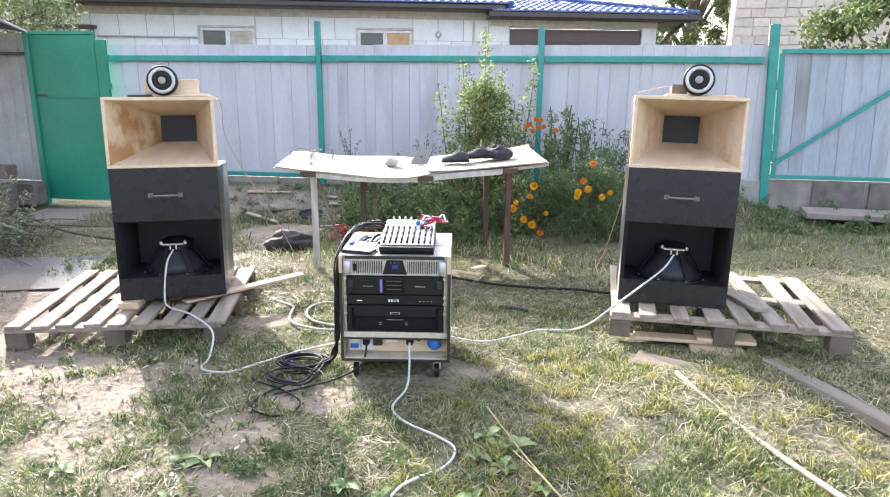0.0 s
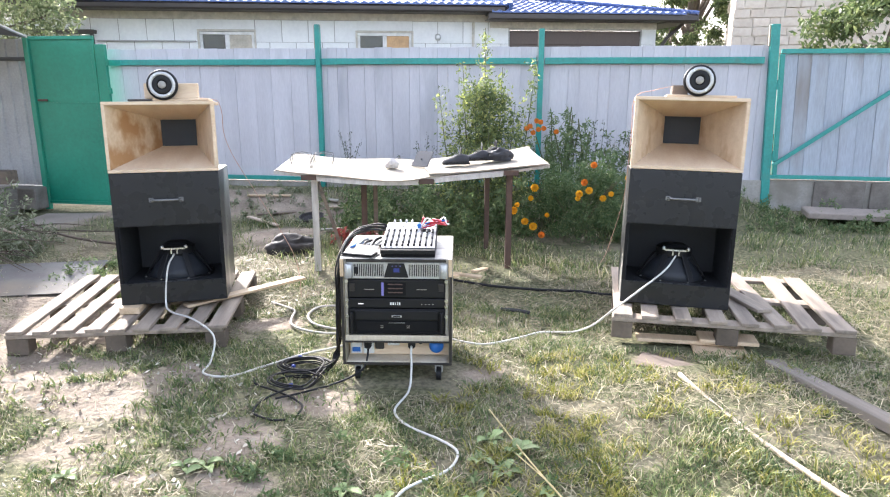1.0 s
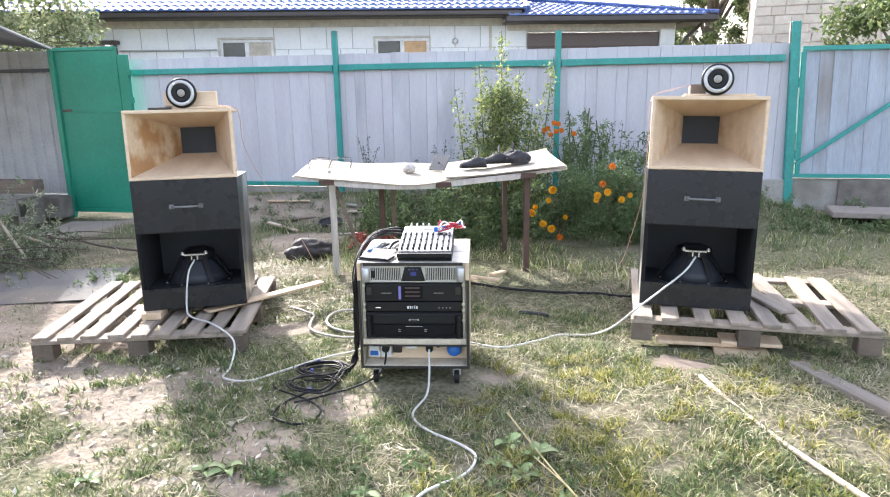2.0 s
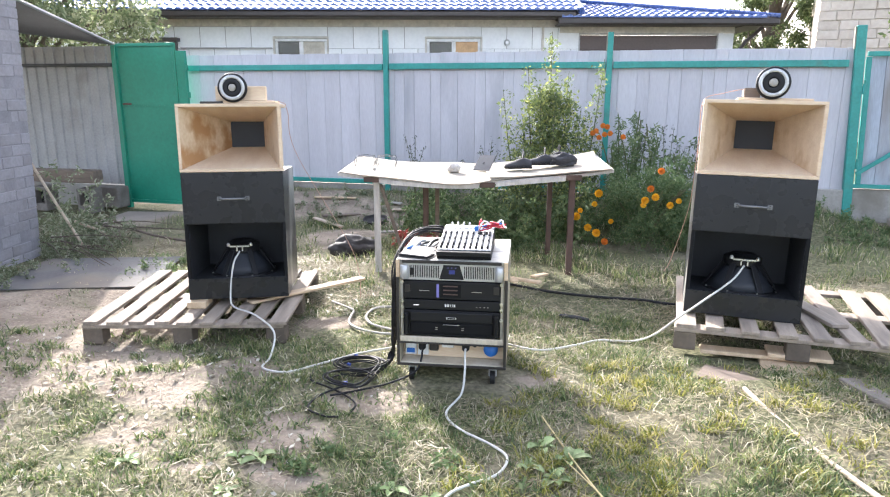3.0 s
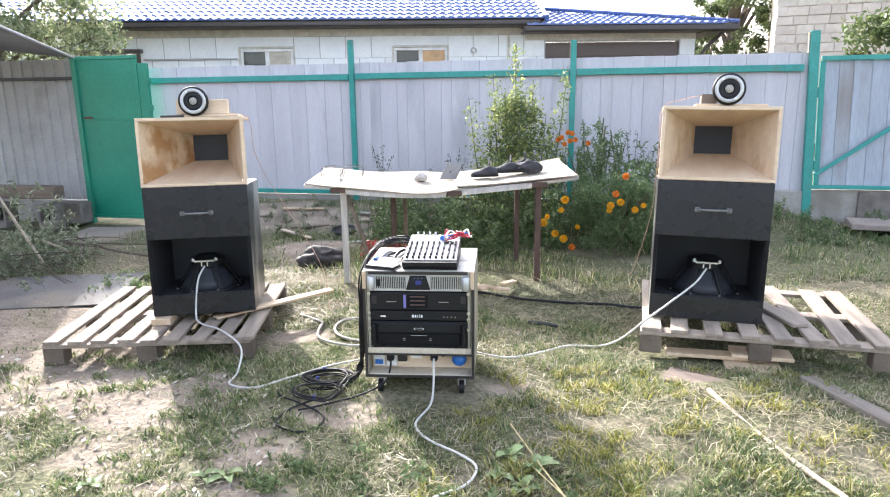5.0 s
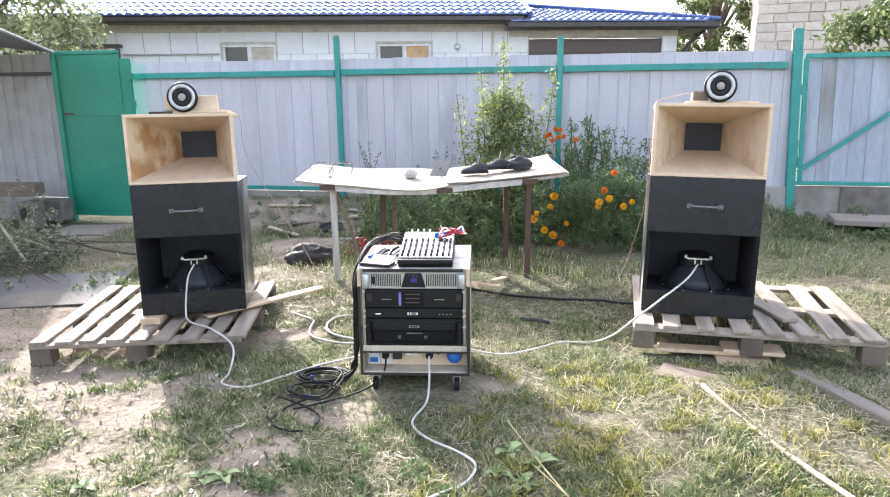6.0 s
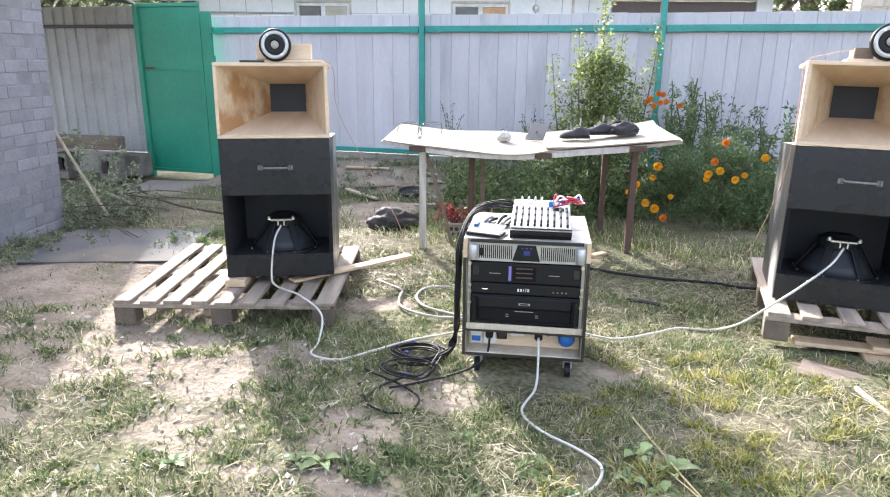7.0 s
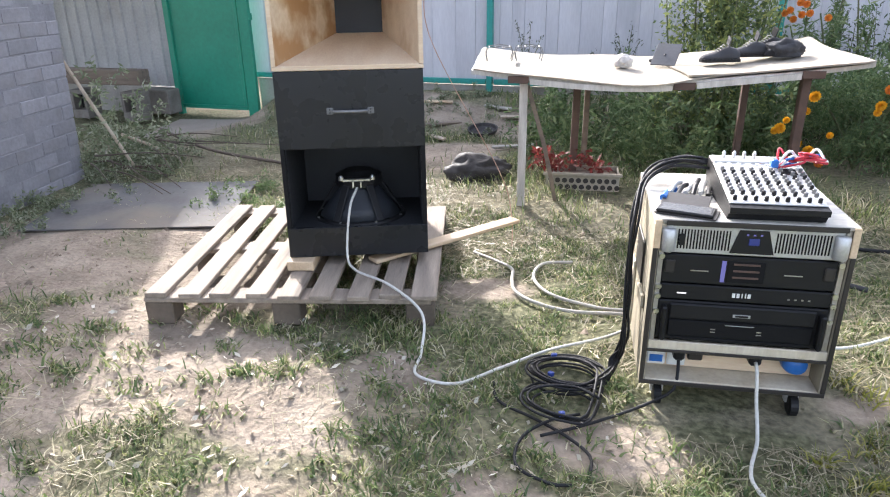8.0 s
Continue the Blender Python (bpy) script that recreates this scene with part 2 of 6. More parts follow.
# dirt and grain, on a base darkened for the side's shade
M["case_side"] = surface("weathered_shaded_case_side", (0.38, 0.34, 0.25), (0.26, 0.225, 0.16), rough=0.75, scale=6, fine=40, stretch=(3, 3, 0.5), bump=0.35, dirt=(0.13, 0.11, 0.08), dirt_at=(0.54, 0.68))
M["case_top"] = surface("scuffed_pale_laminate", (0.6, 0.57, 0.51), (0.42, 0.39, 0.34), rough=0.5, scale=7, fine=40, stretch=(1, 3, 1), bump=0.1, dirt=(0.16, 0.14, 0.12), dirt_at=(0.52, 0.66))
M["tape"] = surface("dark_edge_band", (0.03, 0.025, 0.022), (0.02, 0.017, 0.015), rough=0.5, fine=70)
M["grey_rail"] = surface("rack_rail_steel", (0.45, 0.42, 0.37), rough=0.45, metal=0.6, fine=90)
M["white"] = surface("white_plastic", (0.78, 0.78, 0.76), (0.68, 0.68, 0.66), rough=0.4, fine=90, bump=0.04)
M["blue"] = surface("blue_plastic", (0.025, 0.15, 0.48), (0.018, 0.12, 0.4), rough=0.4, bump=0.04)
M["dark_blue"] = surface("dark_blue_strap", (0.02, 0.05, 0.25), (0.015, 0.04, 0.2), rough=0.6, bump=0.04)
M["red"] = surface("red_rubber", (0.5, 0.03, 0.05), rough=0.4, bump=0.04)
M["fence"] = surface("lilac_grey_painted_board", (0.53, 0.52, 0.555), (0.46, 0.45, 0.485), rough=0.6, scale=2.2, fine=30, stretch=(2.5, 1, 0.5), bump=0.1, vary=0.05, dirt=(0.3, 0.3, 0.33), dirt_at=(0.6, 0.78), gain=0.15)
M["fence_blue"] = surface("pale_blue_painted_board", (0.4, 0.44, 0.5), (0.33, 0.36, 0.42), rough=0.6, scale=2.2, fine=30, stretch=(2.5, 1, 0.4), bump=0.1, vary=0.05, dirt=(0.22, 0.2, 0.19), dirt_at=(0.54, 0.7))
M["teal"] = surface("teal_enamel", (0.035, 0.29, 0.255), (0.025, 0.235, 0.21), rough=0.4, scale=5, fine=40, bump=0.12, dirt=(0.07, 0.17, 0.15), dirt_at=(0.62, 0.75))
M["green"] = surface("green_enamel_sheet", (0.015, 0.235, 0.15), (0.01, 0.195, 0.125), rough=0.42, scale=2, fine=30, bump=0.08, dirt=(0.02, 0.13, 0.09), dirt_at=(0.6, 0.8))
M["tin"] = surface("grey_corrugated_sheet", (0.4, 0.395, 0.39), (0.33, 0.325, 0.32), rough=0.6, scale=3, fine=40, dirt=(0.22, 0.2, 0.18), dirt_at=(0.55, 0.75))
M["dark_tin"] = surface("dark_roof_sheet", (0.06, 0.06, 0.062), (0.045, 0.045, 0.046), rough=0.6, fine=40)
M["brick"] = surface("grey_lilac_painted_brick", (0.3, 0.288, 0.31), (0.235, 0.225, 0.24), rough=0.8, scale=4, fine=35, bump=0.4, vary=0.07, depth=0.006, dirt=(0.19, 0.175, 0.17), dirt_at=(0.52, 0.72))
M["mortar"] = surface("grey_painted_mortar", (0.26, 0.25, 0.27), rough=0.85, fine=50, bump=0.4)
M["concrete"] = surface("weathered_concrete", (0.36, 0.34, 0.31), (0.26, 0.245, 0.22), rough=0.9, scale=4, fine=55, bump=0.35, dirt=(0.19, 0.17, 0.14), dirt_at=(0.5, 0.7))
M["dark_concrete"] = surface("dirty_dark_concrete", (0.2, 0.18, 0.16), (0.12, 0.105, 0.09), rough=0.9, scale=8, fine=55, bump=0.4)
M["grey_sheet"] = surface("dusty_grey_sheet", (0.15, 0.15, 0.15), (0.11, 0.107, 0.105), rough=0.92, scale=3, fine=40, bump=0.2, dirt=(0.2, 0.17, 0.135), dirt_at=(0.5, 0.7), gloss=0.2)
M["path"] = surface("dusty_path_slab", (0.3, 0.255, 0.22), (0.24, 0.2, 0.17), rough=0.92, scale=3, fine=40, bump=0.3, dirt=(0.2, 0.17, 0.14), dirt_at=(0.56, 0.75))
M["house"] = surface("white_house_block", (0.76, 0.77, 0.77), (0.68, 0.69, 0.7), rough=0.7, scale=1.5, fine=14, bump=0.1, vary=0.03)
M["house_joint"] = surface("grey_block_joint", (0.45, 0.45, 0.44), rough=0.9, fine=30)
M["soffit"] = surface("cream_trim_board", (0.58, 0.54, 0.47), rough=0.7, fine=20)
M["gutter"] = surface("brown_gutter", (0.055, 0.045, 0.042), (0.045, 0.036, 0.033), rough=0.45, fine=20)
M["roof"] = surface("blue_metal_tile", (0.05, 0.1, 0.3), (0.04, 0.085, 0.26), rough=0.28, scale=2, fine=20, bump=0.05, gloss=0.8)
M["garage"] = surface("brown_garage_door", (0.1, 0.07, 0.06), (0.085, 0.06, 0.05), rough=0.5, scale=1, fine=20)
M["frame_white"] = surface("white_window_frame", (0.75, 0.75, 0.74), rough=0.4, fine=30, bump=0.02)
M["blind"] = surface("beige_blind", (0.55, 0.5, 0.42), rough=0.8, fine=20)
M["orange_board"] = surface("orange_board", (0.6, 0.38, 0.2), rough=0.7, fine=20)
M["lime"] = surface("cream_limestone", (0.62, 0.54, 0.46), (0.56, 0.48, 0.4), rough=0.85, scale=1.2, fine=9, bump=0.6, vary=0.08, depth=0.02)
M["lime_joint"] = surface("pale_stone_joint", (0.66, 0.59, 0.5), rough=0.9, fine=20)
M["sheet_white"] = surface("dusty_white_board", (0.35, 0.315, 0.265), (0.28, 0.25, 0.2), gloss=0.15, rough=0.9, scale=4, fine=40, bump=0.1, dirt=(0.38, 0.32, 0.24), dirt_at=(0.53, 0.68))
M["leg_white"] = surface("chipped_white_leg", (0.55, 0.52, 0.48), (0.4, 0.37, 0.34), rough=0.7, scale=8, fine=50, stretch=(4, 4, 0.6), bump=0.2)
M["leg_brown"] = surface("rusty_brown_steel", (0.11, 0.065, 0.05), (0.075, 0.045, 0.035), rough=0.7, scale=10, fine=60, bump=0.3)
M["old_wood"] = surface("old_grey_brown_timber", (0.2, 0.155, 0.12), (0.13, 0.1, 0.08), rough=0.9, scale=6, fine=50, stretch=(0.5, 4, 4), bump=0.5, vary=0.1)
M["plank"] = surface("grey_ground_plank", (0.2, 0.175, 0.15), (0.13, 0.112, 0.095), rough=0.9, scale=5, fine=45, stretch=(4, 0.4, 4), bump=0.4, dirt=(0.13, 0.1, 0.08), dirt_at=(0.56, 0.72))
M["pole"] = surface("bare_pale_pole", (0.5, 0.42, 0.33), (0.38, 0.3, 0.22), rough=0.7, scale=6, fine=60, stretch=(3, 3, 0.5), bump=0.3)
M["cable_white"] = surface("off_white_cable", (0.62, 0.61, 0.57), (0.5, 0.49, 0.45), rough=0.5, scale=10, fine=80, bump=0.05)
M["cable_black"] = surface("black_rubber_cable", (0.012, 0.012, 0.014), gloss=0.3, rough=0.6, fine=80, bump=0.05)
M["cable_grey"] = surface("grey_hose", (0.4, 0.38, 0.33), (0.3, 0.28, 0.25), rough=0.6, scale=10, fine=80)
M["cable_pink"] = surface("tan_speaker_wire", (0.5, 0.3, 0.22), (0.42, 0.25, 0.18), rough=0.5, fine=80)
M["shoe"] = surface("dark_grey_shoe_cloth", (0.045, 0.045, 0.05), (0.03, 0.03, 0.034), rough=0.8, scale=14, fine=160, bump=0.3)
M["grey_float"] = surface("grey_rubber_float", (0.1, 0.1, 0.108), (0.075, 0.075, 0.08), rough=0.7, fine=60)
M["sack"] = surface("dark_grey_plastic_sack", (0.06, 0.055, 0.055), (0.04, 0.037, 0.037), rough=0.7, gloss=0.3, scale=10, fine=40, bump=0.5, depth=0.01)
M["straw_stalk"] = surface("dry_stalk", (0.55, 0.45, 0.24), (0.42, 0.33, 0.16), rough=0.7, fine=60)
M["soil_crumb"] = leafy("dry_soil_crumb", [(0.0, (0.16, 0.125, 0.095)), (1.0, (0.38, 0.31, 0.24))], rough=0.95, through=0.0)
M["bark"] = surface("grey_brown_bark", (0.14, 0.11, 0.085), (0.09, 0.07, 0.055), rough=0.9, scale=12, fine=60, bump=0.6)
M["stem"] = surface("green_stem", (0.1, 0.13, 0.05), (0.1, 0.09, 0.05), rough=0.7, fine=60)
M["petal_yellow"] = leafy("yellow_petal", [(0.0, (0.75, 0.36, 0.02)), (1.0, (0.85, 0.5, 0.03))])
M["petal_orange"] = leafy("orange_petal", [(0.0, (0.66, 0.17, 0.03)), (1.0, (0.76, 0.28, 0.04))])
M["grass"] = leafy("grass_blade", [(0.0, (0.07, 0.11, 0.045)), (0.42, (0.15, 0.2, 0.075)), (0.7, (0.25, 0.28, 0.11)), (0.87, (0.4, 0.37, 0.21)), (1.0, (0.56, 0.51, 0.38))], clump=0.38)
# sunlit copy of the grass: the yellow of the sun is in the colour
M["grass_sunlit"] = leafy("sunlit_grass_blade", [(0.0, (0.13, 0.15, 0.03)), (0.4, (0.3, 0.3, 0.055)), (0.75, (0.4, 0.36, 0.12)), (1.0, (0.52, 0.45, 0.24))], clump=0.25)
M["hay"] = leafy("dry_hay", [(0.0, (0.16, 0.135, 0.085)), (0.5, (0.27, 0.235, 0.15)), (1.0, (0.42, 0.37, 0.25))], through=0.15)
M["shrub"] = leafy("shrub_leaf", [(0.0, (0.09, 0.125, 0.055)), (0.55, (0.18, 0.23, 0.09)), (0.85, (0.32, 0.36, 0.12)), (1.0, (0.48, 0.48, 0.16))], through=0.45)
M["marigold"] = leafy("marigold_leaf", [(0.0, (0.06, 0.11, 0.045)), (0.7, (0.13, 0.19, 0.08)), (1.0, (0.22, 0.27, 0.12))])
M["weed"] = leafy("weed_leaf", [(0.0, (0.08, 0.13, 0.05)), (0.7, (0.15, 0.21, 0.09)), (1.0, (0.26, 0.3, 0.14))])
# tree leaf in a paler copy, washed-out glare put into the colour
M["glare_tree"] = leafy("glare_tree_leaf", [(0.0, (0.1, 0.135, 0.06)), (0.6, (0.2, 0.235, 0.12)), (1.0, (0.36, 0.38, 0.23))], through=0.45)
M["tree"] = leafy("tree_leaf", [(0.0, (0.06, 0.09, 0.035)), (0.7, (0.12, 0.16, 0.06)), (1.0, (0.24, 0.27, 0.11))])
M["pale_weed"] = leafy("drying_weed_leaf", [(0.0, (0.12, 0.15, 0.08)), (0.6, (0.22, 0.25, 0.15)), (1.0, (0.36, 0.36, 0.27))])
M["broadleaf"] = surface("broad_leaf", (0.22, 0.29, 0.11), (0.15, 0.21, 0.075), rough=0.5, scale=20, fine=120, bump=0.2, vary=0.25)
M["dark_weed"] = leafy("dark_seed_leaf", [(0.0, (0.05, 0.06, 0.04)), (1.0, (0.13, 0.15, 0.09))])
M["red_leaf"] = leafy("dark_red_leaf", [(0.0, (0.12, 0.02, 0.02)), (1.0, (0.22, 0.05, 0.04))])
M["fallen"] = leafy("pale_fallen_leaf", [(0.0, (0.32, 0.27, 0.19)), (0.6, (0.5, 0.46, 0.38)), (1.0, (0.62, 0.6, 0.52))], through=0.2)


def glass_mat(name, tint=(0.9, 0.93, 0.95)):
    ma, n, l, out = node_mat(name)
    out.inputs["Base Color"].default_value = (*tint, 1)
    out.inputs["Transmission Weight"].default_value = 1.0
    out.inputs["Roughness"].default_value = 0.02
    return ma


M["glass"] = glass_mat("window_glass")


def glow_mat(name, colour, strength):
    ma, n, l, out = node_mat(name)
    out.inputs["Base Color"].default_value = (0.02, 0.02, 0.03, 1)
    out.inputs["Emission Color"].default_value = (*colour, 1)
    out.inputs["Emission Strength"].default_value = strength
    return ma


M["blue_glow"] = glow_mat("blue_display", (0.05, 0.12, 1.0), 0.035)
M["violet_glow"] = glow_mat("violet_meter", (0.35, 0.35, 1.0), 0.09)
M["white_glow"] = glow_mat("white_led", (1, 1, 1), 0.25)


def soil_material():
    ma, n, l, out = node_mat("trampled_soil")
    co = n.new("ShaderNodeTexCoord")
    at = n.new("ShaderNodeAttribute")
    at.attribute_name = "bare"
    a = n.new("ShaderNodeTexNoise")
    a.inputs["Scale"].default_value, a.inputs["Detail"].default_value = 3.5, 8
    b = n.new("ShaderNodeTexNoise")
    b.inputs["Scale"].default_value, b.inputs["Detail"].default_value = 45, 6
    l.new(co.outputs["Object"], a.inputs["Vector"])
    l.new(co.outputs["Object"], b.inputs["Vector"])
    soil = n.new("ShaderNodeValToRGB")
    soil.color_ramp.elements[0].position, soil.color_ramp.elements[1].position = 0.3, 0.7
    soil.color_ramp.elements[0].color, soil.color_ramp.elements[1].color = (0.18, 0.145, 0.112, 1), (0.36, 0.3, 0.235, 1)
    turf = n.new("ShaderNodeValToRGB")
    turf.color_ramp.elements[0].position, turf.color_ramp.elements[1].position = 0.3, 0.72
    turf.color_ramp.elements[0].color, turf.color_ramp.elements[1].color = (0.06, 0.065, 0.034, 1), (0.19, 0.18, 0.105, 1)
    l.new(a.outputs["Fac"], soil.inputs["Fac"])
    l.new(b.outputs["Fac"], turf.inputs["Fac"])
    mx = n.new("ShaderNodeMix")
    mx.data_type = "RGBA"
    l.new(at.outputs["Fac"], mx.inputs["Factor"])
    l.new(turf.outputs["Color"], mx.inputs["A"])
    l.new(soil.outputs["Color"], mx.inputs["B"])
    ov = n.new("ShaderNodeMix")
    ov.data_type, ov.blend_type = "RGBA", "OVERLAY"
    ov.inputs["Factor"].default_value = 0.35
    l.new(mx.outputs["Result"], ov.inputs["A"])
    l.new(b.outputs["Fac"], ov.inputs["B"])
    l.new(ov.outputs["Result"], out.inputs["Base Color"])
    out.inputs["Roughness"].default_value = 0.95
    out.inputs["Specular IOR Level"].default_value = 0.2
    bp = n.new("ShaderNodeBump")
    bp.inputs["Strength"].default_value, bp.inputs["Distance"].default_value = 0.9, 0.03
    c = n.new("ShaderNodeTexNoise")
    c.inputs["Scale"].default_value, c.inputs["Detail"].default_value = 13, 7
    l.new(co.outputs["Object"], c.inputs["Vector"])
    hs = n.new("ShaderNodeMath")
    hs.operation = "MULTIPLY_ADD"
    hs.inputs[1].default_value = 0.35
    l.new(b.outputs["Fac"], hs.inputs[0])
    l.new(c.outputs["Fac"], hs.inputs[2])
    l.new(hs.outputs[0], bp.inputs["Height"])
    l.new(bp.outputs["Normal"], out.inputs["Normal"])
    return ma


# ---------------- ground ----------------


def build_ground():
    def axis(lo, hi, fine_lo, fine_hi, step):
        a = list(np.arange(fine_lo, fine_hi + 1e-6, step))
        s, p = step, fine_lo
        while p > lo:
            s *= 1.35
            p -= s
            a.insert(0, p)
        s, p = step, fine_hi
        while p < hi:
            s *= 1.35
            p += s
            a.append(p)
        return np.array(a)

    xs, ys = axis(-400, 400, -4.5, 4.5, 0.035), axis(-400, 900, 0.5, 8.5, 0.035)
    gx, gy = np.meshgrid(xs, ys)
    gz = ground_z(gx, gy)
    verts = np.stack([gx, gy, gz], -1).reshape(-1, 3)
    w = len(xs)
    i = (np.arange(len(ys) - 1)[:, None] * w + np.arange(w - 1)[None]).ravel()
    loops = np.stack([i, i + 1, i + w + 1, i + w], -1).ravel()
    me = fast_mesh("ground", verts, np.full(len(i), 4), loops, soil_material())
    at = me.attributes.new("bare", "FLOAT", "POINT")
    at.data.foreach_set("value", bare(gx, gy).ravel().astype(np.float32))
    for_smooth = np.ones(len(i), bool)
    me.polygons.foreach_set("use_smooth", for_smooth)
    tagged(new("ground", me), "trampled yard soil with worn dusty bare patches", "ground", kind="structure")


build_ground()


def blades(name, x, y, z, h, w, lean, rng, material, label, category):
    """Many thin bent blades as one body of stuff."""
    n = len(x)
    az = rng.uniform(0, 2 * math.pi, n)
    la = rng.uniform(0, 2 * math.pi, n)
    sx, sy = np.cos(az) * w / 2, np.sin(az) * w / 2
    bx, by = np.cos(la) * lean * h, np.sin(la) * lean * h
    up = h * np.sqrt(np.clip(1 - (lean * 0.8) ** 2, 0.08, 1))
    v = np.empty((n, 5, 3), np.float32)
    v[:, 0] = np.stack([x - sx, y - sy, z - 0.006], -1)
    v[:, 1] = np.stack([x + sx, y + sy, z - 0.006], -1)
    v[:, 2] = np.stack([x + sx * 0.8 + bx * 0.35, y + sy * 0.8 + by * 0.35, z + up * 0.6], -1)
    v[:, 3] = np.stack([x - sx * 0.8 + bx * 0.35, y - sy * 0.8 + by * 0.35, z + up * 0.6], -1)
    v[:, 4] = np.stack([x + bx, y + by, z + up * 0.95], -1)
    base = np.arange(n)[:, None] * 5
    loops = (base + np.array([0, 1, 2, 3, 3, 2, 4])[None]).ravel()
    me = fast_mesh(name, v.reshape(-1, 3), np.tile([4, 3], n), loops, material)
    return tagged(new(name, me), label, category, kind="stuff")


BLOCKED = []        # rectangles without grass: x0, x1, y0, y1
# strips with pressed-down grass: from, to, half width
PRESSED = [(2.0, 2.9, 2.55, 1.85, 0.065), (1.5, 2.7, 2.1, 1.42, 0.02), (-1.02, 2.9, -0.985, 2.745, 0.03), (-0.985, 2.745, -0.84, 2.73, 0.03), (-0.84, 2.73, -0.57, 3.02, 0.03), (-0.57, 3.02, -0.3, 3.25, 0.03),
           (0.97, 3.51, 0.68, 3.53, 0.03), (0.68, 3.53, 0.38, 3.29, 0.03), (0.38, 3.29, 0.15, 3.36, 0.03), (0.08, 2.75, 0.055, 2.52, 0.025), (0.055, 2.52, 0.3, 2.29, 0.025), (0.3, 2.29, 0.385, 2.2, 0.025),
           (0.385, 2.2, 0.28, 1.99, 0.025), (0.28, 1.99, 0.19, 1.75, 0.025), (0.48, 2.52, 0.83, 1.9, 0.02), (-0.5, 2.9, -0.48, 2.6, 0.14), (1.2, 3.5, 1.85, 3.5, 0.16), (1.2, 3.2, 1.42, 3.12, 0.09),
           (-0.87, 3.7, -0.75, 3.4, 0.03), (-0.75, 3.4, -0.3, 3.36, 0.03), (0.0, 4.47, 1.2, 4.3, 0.03), (-1.6, 5.0, -1.25, 5.1, 0.12), (-0.1, 2.85, 0.2, 2.9, 0.2)]


def keep(x, y):
    ok = np.ones(len(x), bool)
    for x0, y0, x1, y1, r in PRESSED:
        t = np.clip(((x - x0) * (x1 - x0) + (y - y0) * (y1 - y0)) / ((x1 - x0) ** 2 + (y1 - y0) ** 2), 0, 1)
        ok &= np.hypot(x - x0 - t * (x1 - x0), y - y0 - t * (y1 - y0)) > r
    for x0, x1, y0, y1 in BLOCKED:
        ok &= ~((x > x0) & (x < x1) & (y > y0) & (y < y1))
    return ok


BLOCKED += [(-12, -3.75, 0, 4.5)]


